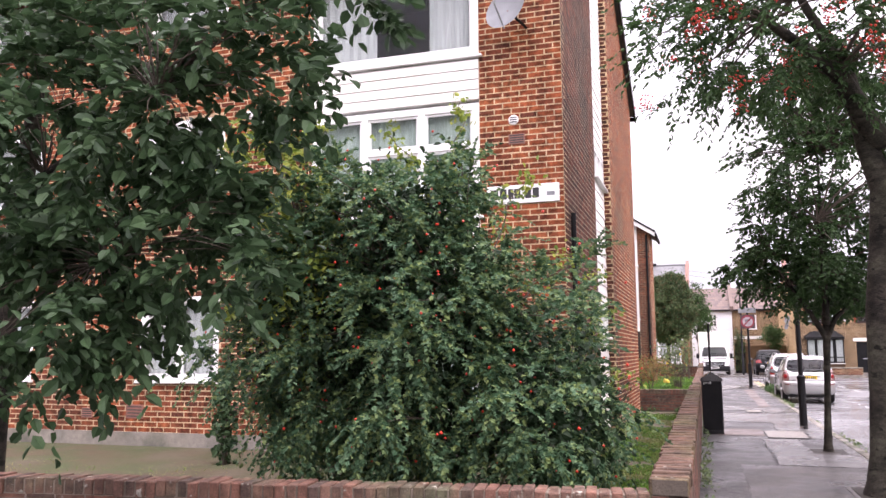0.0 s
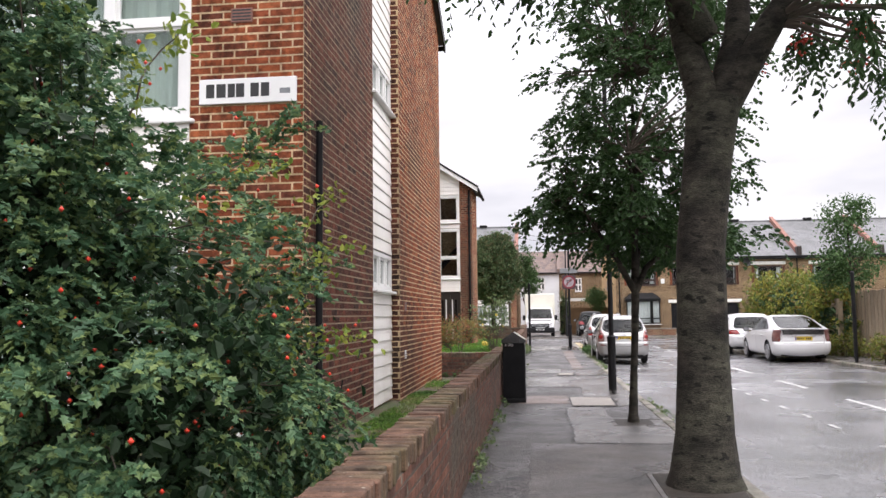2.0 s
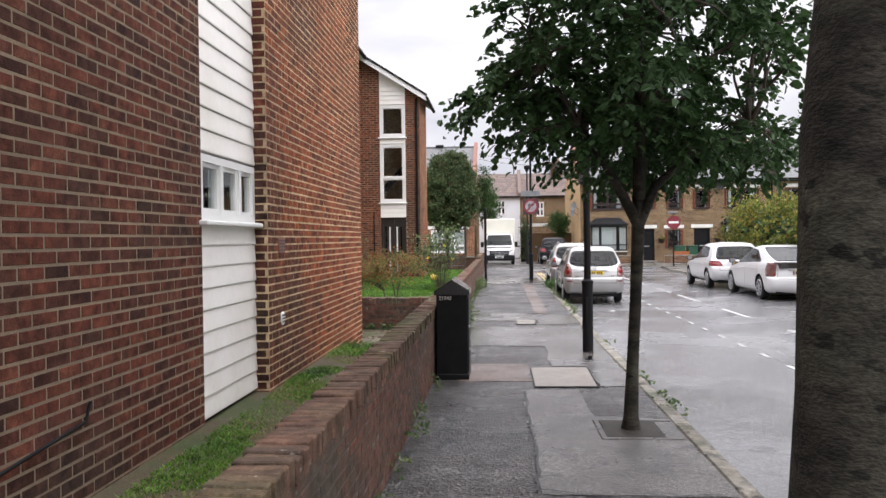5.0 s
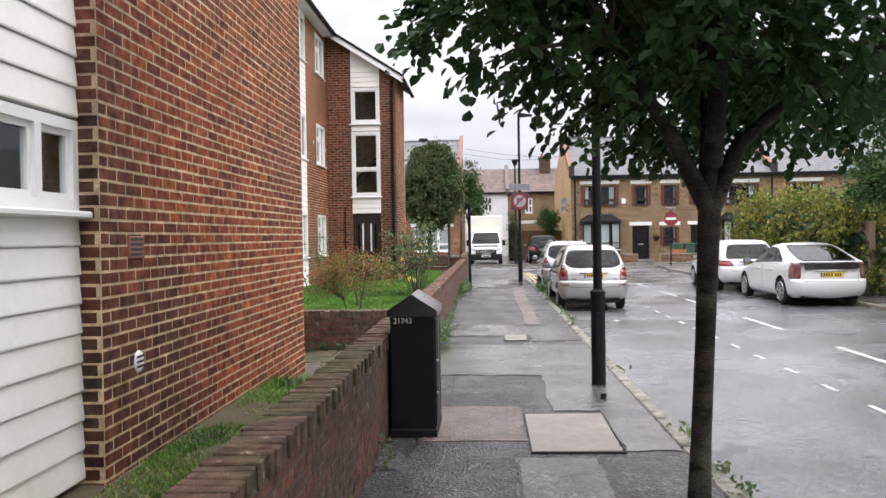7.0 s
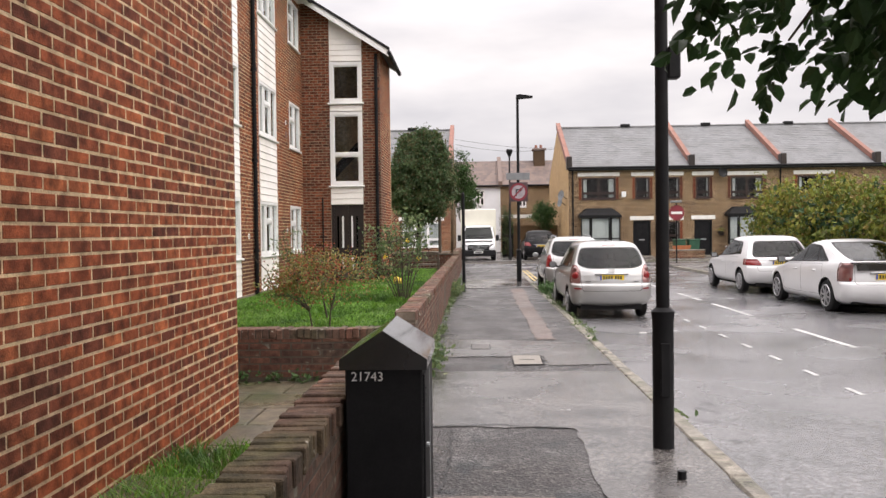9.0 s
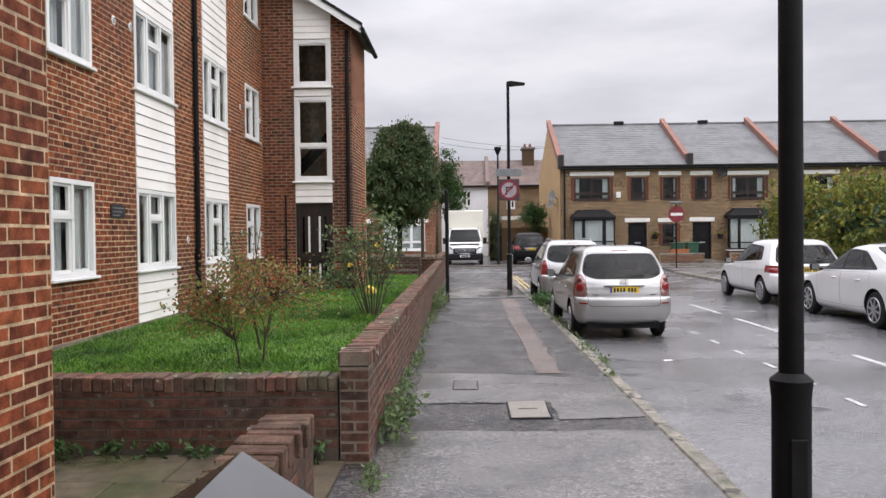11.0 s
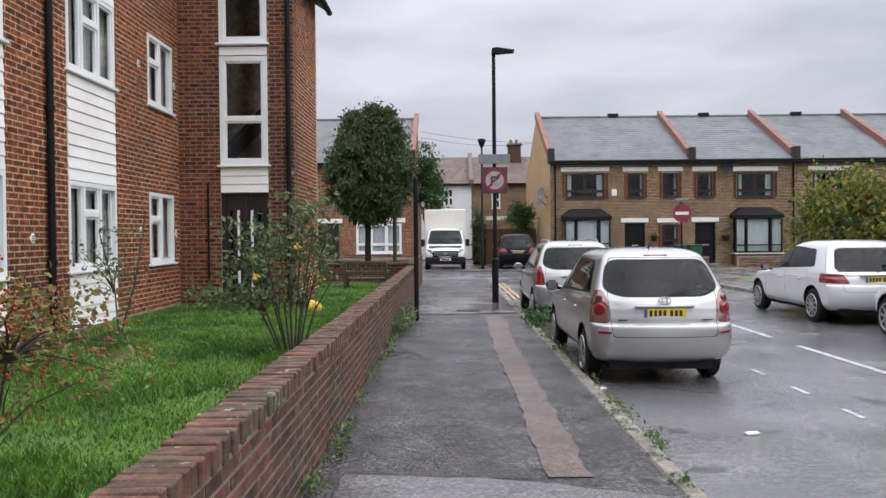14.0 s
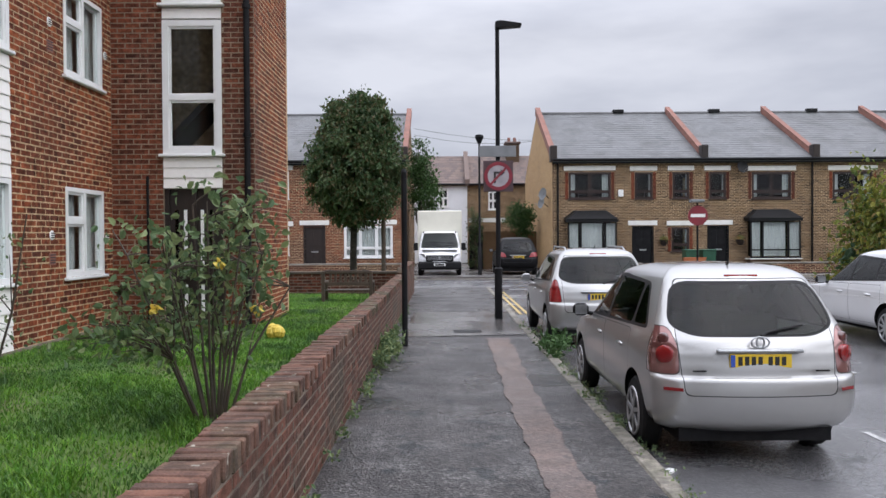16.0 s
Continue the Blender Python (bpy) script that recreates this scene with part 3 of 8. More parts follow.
def window(parent, face, u0, u1, v0, v1, lights, transom=None, curtain=None, tilt=None, sill=True, frame_mat=None, fw=0.06, sillw=0.06):
    """Casement window: frame with mullions, panes, sill and what hangs behind."""
    frame_mat = frame_mat or WHITE
    edges = [u0 + fw * 0.5] + [u0 + (u1 - u0) * s for s in lights] + [u1 - fw * 0.5]
    gaps = []
    for i, (a, b) in enumerate(zip(edges, edges[1:])):
        tv = v0 + (v1 - v0) * transom[i] if transom and transom[i] else None
        for c, d in ([(v0 + fw, tv - 0.035), (tv + 0.035, v1 - fw)] if tv else [(v0 + fw, v1 - fw)]):
            gaps.append((a + fw * 0.5, b - fw * 0.5, c, d))
    g = Face(face.o + face.n * 0.012, face.u, face.n).wall(Geo(), u0, u1, v0, v1, gaps, 0.082)
    win = part("window", g, frame_mat, parent)
    for i, (a, b) in enumerate(zip(edges, edges[1:])):
        tv = v0 + (v1 - v0) * transom[i] if transom and transom[i] else None
        spans = [(v0 + fw, tv - 0.035), (tv + 0.035, v1 - fw)] if tv else [(v0 + fw, v1 - fw)]
        for c, d in spans:
            q = Geo()
            face.bar(q, a + fw * 0.5, b - fw * 0.5, c, d, -0.035, -0.029)
            p = part("pane", q, GLASS, win)
            p.visible_shadow = False
            lean = 0.035 if tilt == i else 0.0
            e0, e1 = a + fw * 0.5, b - fw * 0.5
            s = Face(face.o - face.n * (0.010 + lean), face.u, face.n).wall(Geo(), e0, e1, c, d, [(e0 + 0.035, e1 - 0.035, c + 0.035, d - 0.035)], 0.04)
            part("sash", s, frame_mat, win)
    if sill:
        g = Geo()
        face.bar(g, u0 - 0.05, u1 + 0.05, v0 - 0.045, v0 - 0.003, -0.05, sillw, 0.01)
        part("sill", g, frame_mat, win)
    if curtain:
        for x0, x1 in curtain[1]:
            g = Geo()
            c0, c1 = u0 + (u1 - u0) * x0, u0 + (u1 - u0) * x1
            n = max(4, int((c1 - c0) / 0.06))
            for i in range(n):
                a, b = c0 + (c1 - c0) * i / n, c0 + (c1 - c0) * (i + 1) / n
                da, db = -0.13 - 0.02 * (i % 2), -0.13 - 0.02 * ((i + 1) % 2)
                g.face(face.p(a, v0, da), face.p(b, v0, db), face.p(b, v1, db), face.p(a, v1, da))
            part("curtain", g, curtain[0], win, fix=False)
    return win


def cladding(parent, face, u0, u1, v0, v1, pitch=0.15):
    """Overlapping white boards."""
    n = max(1, round((v1 - v0) / pitch))
    h = (v1 - v0) / n
    back = Geo()
    face.bar(back, u0, u1, v0, v1, -0.12, -0.02)
    panel = part("cladding_panel", back, CLAD, parent)
    for i in range(n):
        a, b = v0 + i * h, v0 + (i + 1) * h
        g = Geo()
        g.prism([face.p(u0 + 0.004, a, -0.018), face.p(u0 + 0.004, a, 0.015), face.p(u0 + 0.004, a + 0.010, 0.018), face.p(u0 + 0.004, b - 0.006, 0.004), face.p(u0 + 0.004, b - 0.006, -0.018)], face.u * (u1 - u0 - 0.008))
        part("board", g, CLAD, panel)
    return panel


def pipe(parent, pts, r, mat, name="drainpipe", brackets=()):
    g = Geo().tube(pts, r, 12)
    p = part(name, g, mat, parent, smooth=40)
    for b in brackets:
        q = Geo().tube([(b[0], b[1], b[2] - 0.03), (b[0], b[1], b[2] + 0.03)], r * 1.35, 12)
        part("bracket", q, mat, p, smooth=40)
    return p


# ---- ground, road, pavements ----
ROAD_Z = -0.10


def sheet(x0, x1, y0, y1, z, step=0.0):
    g = Geo()
    return g.face((x0, y0, z), (x1, y0, z), (x1, y1, z), (x0, y1, z))


solid("ground", sheet(-400, 400, -400, 600, -0.16), SOIL, "bare earth ground reaching the horizon", "ground")
solid("road", Geo().box(2.33, 9.3, -30, 49.6, -0.3, ROAD_Z), ROAD, "wet grey asphalt carriageway with worn markings", "road")
solid("cross_road", Geo().box(-60, 70, 49.6, 56.0, -0.3, ROAD_Z), ROAD, "wet asphalt cross street at the junction", "road")
solid("side_yard", Geo().box(-0.9, 5.95, 57.6, 90, -0.3, -0.06), PAVE_GREY, "damp paved yard between the terraces", "road")
solid("pavement", Geo().box(-0.3, 2.18, -30, 48.9, -0.3, 0.0), PAVE_DARK, "damp dark tarmac footpath patched with repairs", "pavement")
solid("pavement_side_street", Geo().box(-40, -0.3, -30, 4.6, -0.3, 0.0), PAVE_DARK, "damp tarmac footpath round the corner", "pavement")
solid("pavement_left_end", Geo().box(-40, -0.3, 46.9, 48.9, -0.3, 0.0), PAVE_GREY, "damp tarmac footpath before the cross street", "pavement")
solid("pavement_opposite", Geo().box(9.45, 11.1, -30, 48.9, -0.3, 0.0), PAVE_GREY, "damp tarmac footpath beside the fence", "pavement")
solid("pavement_far", Geo().box(-60, 70, 56.15, 57.6, -0.3, 0.0), PAVE_GREY, "damp tarmac footpath before the terrace", "pavement")

# patches of different tarmac on the footpath
PATCHES = [
    ("brown_patch", PAVE_BROWN, [(0.42, 4.0), (0.42, 12.2), (2.18, 12.1), (2.18, 4.0)], "lighter worn tarmac repair"),
    ("grey_patch", PAVE_GREY, [(0.92, 12.25), (0.9, 15.8), (1.5, 15.8), (1.53, 14.5), (2.18, 14.4), (2.18, 12.2)], "smooth grey tarmac repair"),
    ("red_patch", PAVE_RED, [(0.16, 16.3), (0.14, 17.6), (1.0, 17.6), (1.03, 16.3)], "reddish tarmac repair"),
    ("grey_patch", PAVE_WET, [(-0.1, 19.4), (-0.1, 22.0), (2.18, 22.0), (2.18, 16.0), (1.75, 16.0), (1.75, 17.4), (1.32, 17.4), (1.32, 19.3)], "smooth wet grey tarmac repair"),
    ("grey_patch", PAVE_WET, [(0.05, 23.1), (0.08, 24.8), (1.0, 24.7), (2.18, 24.3), (2.18, 22.5), (1.4, 22.4), (1.4, 23.1)], "smooth wet grey tarmac repair"),
    ("red_trench", PAVE_RED, [(1.42, 24.7), (1.42, 30.0), (1.46, 35.4), (1.84, 35.4), (1.74, 30.0), (1.71, 24.7)], "reddish filled trench in the tarmac"),
    ("grey_patch", PAVE_WET, [(0.1, 35.6), (0.1, 40.0), (2.18, 40.0), (2.18, 35.8)], "smooth wet grey tarmac repair"),
]


def ragged(poly, seed):
    """Break the straight edges of a patch into an uneven hand-laid line."""
    r = random.Random(seed + 40)
    res = []
    for a, b in zip(poly, poly[1:] + poly[:1]):
        a, b = Vector(a), Vector(b)
        n = max(2, int((b - a).length / 0.09))
        side = Vector((-(b - a).y, (b - a).x)).normalized()
        off = 0.0
        for i in range(n):
            off = off * 0.7 + r.gauss(0, 0.010)
            q = a.lerp(b, i / n) + side * (off if i else 0)
            res.append((min(q.x, 2.178), q.y))
    return res


for k, (nm, mt, poly, lb) in enumerate(PATCHES):
    z = 0.004 + 0.0012 * k
    g = Geo().prism([(x, y, z - 0.003) for x, y in ragged(poly, k)], (0, 0, 0.003))
    solid(nm, g, mt, lb + " in the footpath", "pavement patch")


def cover(x0, x1, y0, y1, label, mat, name="access_cover", skew=0.02):
    ob = thing(name, ((x0 + x1) / 2, (y0 + y1) / 2, 0.0), label, "access cover")
    g = Geo().prism([(x0, y0, 0.004), (x1, y0 + skew, 0.004), (x1 + skew, y1, 0.004), (x0, y1 - skew, 0.004)], (0, 0, 0.012))
    part("lid", g, mat, ob)
    f = Geo()
    for a, b, c, d in ((x0 - 0.012, x1 + 0.03, y0 - 0.012, y0), (x0 - 0.012, x1 + 0.03, y1, y1 + 0.012), (x0 - 0.012, x0, y0, y1), (x1 + 0.02, x1 + 0.032, y0, y1)):
        f.box(a, b, c, d, 0.002, 0.013)
    part("rim", f, TRIM, ob)
    return ob


cover(1.04, 1.72, 15.95, 17.25, "pale concrete access cover set in the footpath", COVER)
c2 = cover(0.98, 1.32, 22.45, 23.15, "small pale concrete access cover with a slot", COVER)
part("slot", Geo().box(1.06, 1.24, 22.78, 22.82, 0.0165, 0.0185), INK, c2)
cover(0.45, 0.68, 23.75, 24.25, "small square steel cover in the footpath", PAVE_GREY)
cover(0.95, 1.4, 36.1, 36.5, "dark steel cover in the wet footpath", TRIM)


def crack(pts, w=0.007, seed=1):
    """A wandering dark crack in the tarmac."""
    r = random.Random(seed)
    fine = []
    for a, b in zip(pts, pts[1:]):
        n = max(2, int(math.dist(a, b) / 0.07))
        fine += [(a[0] + (b[0] - a[0]) * i / n + r.uniform(-0.016, 0.016), a[1] + (b[1] - a[1]) * i / n + r.uniform(-0.016, 0.016)) for i in range(n)]
    g = Geo()
    for a, b in zip(fine, fine[1:]):
        d = Vector((b[0] - a[0], b[1] - a[1], 0)).normalized()
        s = Vector((-d.y, d.x, 0)) * w * r.uniform(0.3, 0.7)
        z = Vector((0, 0, 0.0135))
        A, Bv = Vector((*a, 0)) + z, Vector((*b, 0)) + z
        g.face(A - s, Bv - s, Bv + s, A + s)
    solid("crack", g, INK, "thin dark crack across the worn footpath", "crack", fix=False)


crack([(1.38, 9.9), (1.3, 10.15), (1.45, 10.4), (1.62, 10.45)], 0.016, 1)
crack([(0.44, 12.2), (0.9, 12.3), (1.5, 12.15), (2.15, 12.25)], 0.014, 2)
crack([(0.9, 12.3), (0.93, 13.4), (0.9, 14.6), (0.93, 15.8)], 0.02, 3)
crack([(0.1, 19.38), (0.7, 19.42), (1.33, 19.3)], 0.018, 4)
crack([(0.3, 19.3), (0.33, 18.3), (0.28, 17.6)], 0.012, 5)
crack([(0.1, 23.0), (0.6, 23.15), (0.98, 23.05)], 0.016, 6)
crack([(0.68, 24.0), (1.1, 24.15), (1.7, 24.0), (2.1, 24.1)], 0.012, 7)
crack([(0.1, 24.82), (0.6, 24.75), (1.4, 24.68)], 0.014, 8)
crack([(0.3, 35.5), (0.9, 35.7), (1.5, 35.6), (2.0, 35.8)], 0.03, 9)

# kerb stones
def kerb(x0, x1, y, length, parent, along="y"):
    g = Geo()
    if along == "y":
        g.cbox(x0, x1, y + 0.006, y + length - 0.006, -0.25, 0.006, 0.018)
    else:
        g.cbox(y + 0.006, y + length - 0.006, x0, x1, -0.25, 0.006, 0.018)
    return part("kerb_stone", g, KERB, parent)


kerb_near = thing("kerb_near", (2.25, 20, 0), "row of worn pale concrete kerb stones", "kerb", kind="structure")
y = -3.0
krng = random.Random(4)
while y < 48.8:
    ln = 0.9 + krng.random() * 0.1
    kerb(2.185 + krng.uniform(-0.006, 0.006), 2.335 + krng.uniform(-0.008, 0.008), y, min(ln, 48.9 - y), kerb_near)
    y += ln
kerb_opp = thing("kerb_opposite", (9.4, 20, 0), "row of concrete kerb stones across the road", "kerb", kind="structure")
y = 10.0
while y < 48.8:
    kerb(9.3, 9.448, y, min(0.95, 48.9 - y), kerb_opp)
    y += 0.95
kerb_far = thing("kerb_far", (0, 56, 0), "row of concrete kerb stones before the terrace", "kerb", kind="structure")
for i in range(62):
    if not -0.9 < -26 + i * 0.95 < 5.2:
        kerb(56.0, 56.148, -26 + i * 0.95, 0.95, kerb_far, "x")
solid("dropped_kerb", Geo().box(-0.95, 5.95, 56.0, 57.6, -0.3, -0.075), CONCRETE, "lowered concrete crossing at the yard entrance", "kerb")


# road markings
def marking(poly, mat, label, name="road_marking"):
    return solid(name, Geo().prism([(x, yy, ROAD_Z + 0.002) for x, yy in poly], (0, 0, 0.004)), mat, label, "road marking", kind="")


for y0, y1 in ((12.0, 14.0), (16.0, 18.0), (20.2, 22.2), (24.4, 26.6), (28.8, 31.4), (32.4, 34.6), (36.4, 38.4), (40.4, 42.4), (44.4, 46.4)):
    marking([(5.92, y0), (6.02, y0), (6.02, y1), (5.92, y1)], LINE, "worn white dashed centre line on the road")
for i in range(14):
    y0 = 14.3 + i * 1.13
    marking([(4.48, y0), (4.54, y0), (4.54, y0 + 0.38), (4.48, y0 + 0.38)], LINE, "worn short white bay mark on the road", "bay_mark")
for x in (2.50, 2.66):
    marking([(x, 40.5), (x + 0.07, 40.5), (x + 0.07, 48.0), (x, 48.0)], YLINE, "faded double yellow line by the kerb", "yellow_line")
marking([(3.0, 49.2), (5.8, 49.2), (5.8, 49.35), (3.0, 49.35)], LINE, "worn white give-way line at the junction")

# ---- front garden walls ----
W_IN, W_OUT = -0.335, -0.125


def garden_wall(name, p0, p1, z0, z1, label, near=None, mortar=None, coping=None):
    """One-brick wall with brick-on-edge coping between two plan points."""
    p0, p1 = Vector((*p0, 0)), Vector((*p1, 0))
    L = (p1 - p0).length
    u = (p1 - p0) / L
    n = Vector((u.y, -u.x, 0))
    t = 0.21
    ob = thing(name, (p0 + p1) / 2, label, "wall", kind="structure")
    core = Geo().prism([p0 + n * 0.0 + Vector((0, 0, -0.2)), p1 + Vector((0, 0, -0.2)), p1 - n * t + Vector((0, 0, -0.2)), p0 - n * t + Vector((0, 0, -0.2))], (0, 0, z1 - 0.1 + 0.2))
    body = part("core", core, mortar or MORTAR_DARK, ob)
    for f, nr in ((Face(p0, u, n), near), (Face(p1 - n * t, -u, -n), None), (Face(p1, -n, u), None), (Face(p0 - n * t, n, -u), None)):
        ln = L if abs(f.u.dot(u)) > 0.9 else t
        lay(f, f.courses(0, ln, z0, z1 - 0.105), WALL_BRICK, body, nr)
    # coping, bricks on edge across the wall
    r = random.Random(len(name) * 7 + int(L * 10))
    base = Geo().cbox(-0.0325, 0.0325, -0.1125, 0.1125, -0.0525, 0.0525, 0.006)
    me = base.mesh("coping_brick", coping or COPING_BRICK)
    mid = -n * (t / 2)
    ang = math.atan2(u.y, u.x)
    count = int(L / 0.0745)
    for i in range(count):
        c = p0 + u * (0.037 + i * L / count) + mid + Vector((0, 0, z1 - 0.0525 + r.uniform(-0.008, 0.006)))
        b = new("coping_brick", me)
        b.parent = body
        b.matrix_basis = Matrix.Translation(c - BASE[body.name] + n * r.uniform(-0.011, 0.011)) @ Matrix.Rotation(ang + r.uniform(-0.035, 0.035), 4, "Z") @ Matrix.Rotation(r.uniform(-0.03, 0.03), 4, "X")
    bed = Geo().prism([p0 - n * 0.006 + Vector((0, 0, z1 - 0.11)), p1 - n * 0.006 + Vector((0, 0, z1 - 0.11)), p1 - n * (t - 0.006) + Vector((0, 0, z1 - 0.11)), p0 - n * (t - 0.006) + Vector((0, 0, z1 - 0.11))], (0, 0, 0.098))
    part("mortar_bed", bed, mortar or MORTAR_DARK, body)
    return ob


garden_wall("front_wall_1", (W_OUT, 4.95), (W_OUT, 19.0), 0.0, 0.84, "weathered red brick garden wall with brick coping", near=(2.0, 7.6, 0.05, 0.7), mortar=SOOT, coping=COPING_MOSSY)
garden_wall("front_wall_2", (W_OUT, 21.32), (W_OUT, 41.5), 0.0, 0.79, "low red brick garden wall along the footpath", near=(0.3, 6.5, 0.05, 0.7))
garden_wall("corner_wall", (-14.0, 3.2), (W_OUT - 0.215, 4.92), 0.0, 0.75, "low red brick wall round the corner garden")
garden_wall("cross_wall", (-4.15, 21.10), (W_OUT - 0.222, 21.10), 0.1, 0.63, "low red brick wall edging the lawn", mortar=SOOT)
pier = garden_wall("gate_pier", (W_OUT + 0.004, 21.085), (W_OUT + 0.004, 21.315), 0.0, 0.81, "squat red brick pier at the end of the garden wall")

# garden soil and paving
solid("garden_strip", Geo().prism([(-14, 3.4, 0.18), (-0.33, 5.1, 0.18), (-0.33, 17.2, 0.2), (-1.62, 17.2, 0.27), (-1.62, 9.8, 0.27), (-14, 9.8, 0.27)], (0, 0, -0.4)), WORN_TURF, "narrow strip of grass and soil below the flats", "lawn")
solid("lawn", Geo().prism([(-4.2, 21.3, 0.36), (-0.33, 21.3, 0.30), (-0.33, 41.4, 0.30), (-4.2, 41.4, 0.36)], (0, 0, -0.5)), TURF, "bright green lawn in front of the flats", "lawn")
solid("garden_beyond", Geo().prism([(-14, 41.4, 0.18), (-0.33, 41.4, 0.18), (-0.33, 46.9, 0.1), (-14, 46.9, 0.1)], (0, 0, -0.5)), TURF, "plot of grass beyond the flats", "lawn")
entry = solid("entry_path", Geo().prism([(-7, 17.2, 0.02), (-0.33, 17.2, 0.02), (-0.3, 21.1, 0.02), (-7, 21.1, 0.02)], (0, 0, -0.3)), SOIL, "entrance path paved with worn stone flags", "path")
prng = random.Random(9)
for iy in range(6):
    for ix in range(9):
        x0, y0 = -7.0 + ix * 0.76 + (0.3 if iy % 2 else 0), 17.25 + iy * 0.64
        if x0 + 0.74 < -0.3:
            part("flag", Geo().cbox(x0, x0 + 0.745, y0, y0 + 0.625, 0.0, 0.075 + prng.uniform(-0.004, 0.004), 0.008), SLAB, entry)

# ---- flats beside the camera: gable end towards the road ----
flats = thing("apartment_building", (-1.6, 9.86, 0.0), "three-storey red brick flats with white boarded bays", "building", "blocks of flats")
AX, AXP, AY0, AY1, AYB, AYC = -1.59, -1.48, 9.86, 19.3, 12.97, 14.32
EAVE, SLOPE, RIDGE = 7.45, 0.47, 14.58


def a_top(y):
    return EAVE + SLOPE * (min(y, 2 * RIDGE - y) - AY0 if y < RIDGE else AY1 - y)


# gable wall, in three lengths: recessed brick, boards, projecting brick
f_s = Face((AX, AY0, 0), (0, 1, 0), (1, 0, 0))
f_n = Face((AXP, AYC, 0), (0, 1, 0), (1, 0, 0))
f_c = Face((AX - 0.02, AYB, 0), (0, 1, 0), (1, 0, 0))
g = Geo()
g.prism([(AX, AY0 + 0.252, 0), (AX, AYB, 0), (AX, AYB, a_top(AYB)), (AX, AY0 + 0.252, a_top(AY0 + 0.252))], (-0.25, 0, 0))
g2 = Geo().prism([(AXP, AYC, 0), (AXP, AY1 - 0.252, 0), (AXP, AY1 - 0.252, a_top(AY1 - 0.252)), (AXP, RIDGE, a_top(RIDGE)), (AXP, AYC, a_top(AYC))], (-0.36, 0, 0))
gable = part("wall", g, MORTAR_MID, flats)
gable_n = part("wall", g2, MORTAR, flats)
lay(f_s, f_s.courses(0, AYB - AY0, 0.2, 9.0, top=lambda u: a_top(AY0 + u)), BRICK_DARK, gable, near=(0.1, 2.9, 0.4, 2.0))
lay(f_n, f_n.courses(0, AY1 - AYC, 0.05, 9.8, top=lambda u: a_top(AYC + u)), BRICK, gable_n, near=(0.0, 3.6, 0.5, 1.9))
f_ret = Face((AX - 0.02, AYC, 0), (1, 0, 0), (0, -1, 0))
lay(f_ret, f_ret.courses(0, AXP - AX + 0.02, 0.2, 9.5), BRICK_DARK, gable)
f_north = Face((AXP, AY1, 0), (-1, 0, 0), (0, 1, 0))
nw = part("wall", f_north.wall(Geo(), 0, 9.0, 0, EAVE, []), MORTAR, flats)
lay(f_north, f_north.courses(0, 4.0, 0.1, EAVE), BRICK, nw)
part("plinth", Geo().box(AX - 0.02, AX + 0.03, AY0 - 0.03, AYB + 0.01, 0.0, 0.26), MORTAR_DARK, flats)
# boards and landing windows on the gable
span = AYC - AYB
cladding(flats, f_c, 0.0, span, 0.30, 1.80, 0.165)
cladding(flats, f_c, 0.0, span, 2.36, 4.42, 0.165)
cladding(flats, f_c, 0.0, span, 4.98, 9.0, 0.165)
for v0, v1 in ((1.83, 2.34), (4.45, 4.96)):
    window(flats, f_c, 0.0, span, v0, v1, (0.36, 0.70), curtain=(CURTAIN, ((0.0, 0.3), (0.4, 0.6))), sillw=0.09)
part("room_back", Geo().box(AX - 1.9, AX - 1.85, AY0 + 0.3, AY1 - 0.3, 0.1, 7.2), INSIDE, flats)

# south face
f_a = Face((AX, AY0, 0), (-1, 0, 0), (0, -1, 0))
COLS = [(2.69 - 1.59, 5.13 - 1.59), (8.6 - 1.59, 10.9 - 1.59)]
holes = [(1.10, 3.54, 0.32, 7.3), (4.97, 6.30, 1.20, 2.42), (4.97, 6.30, 3.85, 5.07), (4.97, 6.30, 6.5, 7.3), (8.3, 10.6, 1.15, 2.35), (8.3, 10.6, 3.8, 5.0), (8.3, 10.6, 6.45, 7.3)]
sw = part("wall", f_a.wall(Geo(), 0, 13.0, 0, EAVE, holes), MORTAR, flats)
lay(f_a, f_a.courses(0, 13.0, 0.45, EAVE, holes), BRICK, sw, near=(0.05, 1.1, 1.2, 4.2))
part("plinth", Geo().box(-14.6, AX + 0.02, AY0 - 0.02, AY0 + 0.02, 0.0, 0.46), CONCRETE, flats)
for v0, v1, kind in ((0.95, 2.20, 0), (3.34, 4.85, 1), (5.52, 6.85, 2)):
    window(flats, f_a, 1.10, 3.54, v0, v1, (0.33, 0.67) if kind < 2 else (), transom=(0.62, 0.62, None) if kind == 1 else None,
           curtain=(GREENCURTAIN, ((0, 1),)) if kind < 2 else (CURTAIN, ((0.0, 0.3), (0.62, 1.0))), fw=0.09, sillw=0.05)
cladding(flats, f_a, 1.10, 3.54, 0.32, 0.93)
cladding(flats, f_a, 1.10, 3.54, 2.22, 3.30)
cladding(flats, f_a, 1.10, 3.54, 4.90, 5.46)
cladding(flats, f_a, 1.10, 3.54, 6.87, 7.3)
for u0, u1 in ((4.97, 6.30), (8.3, 10.6)):
    for v0, v1 in ((1.20, 2.40), (3.85, 5.05), (6.5, 7.28)):
        window(flats, f_a, u0, u1, v0, v1, (0.5,), transom=(None, 0.7), curtain=(CURTAIN, ((0, 1),)))
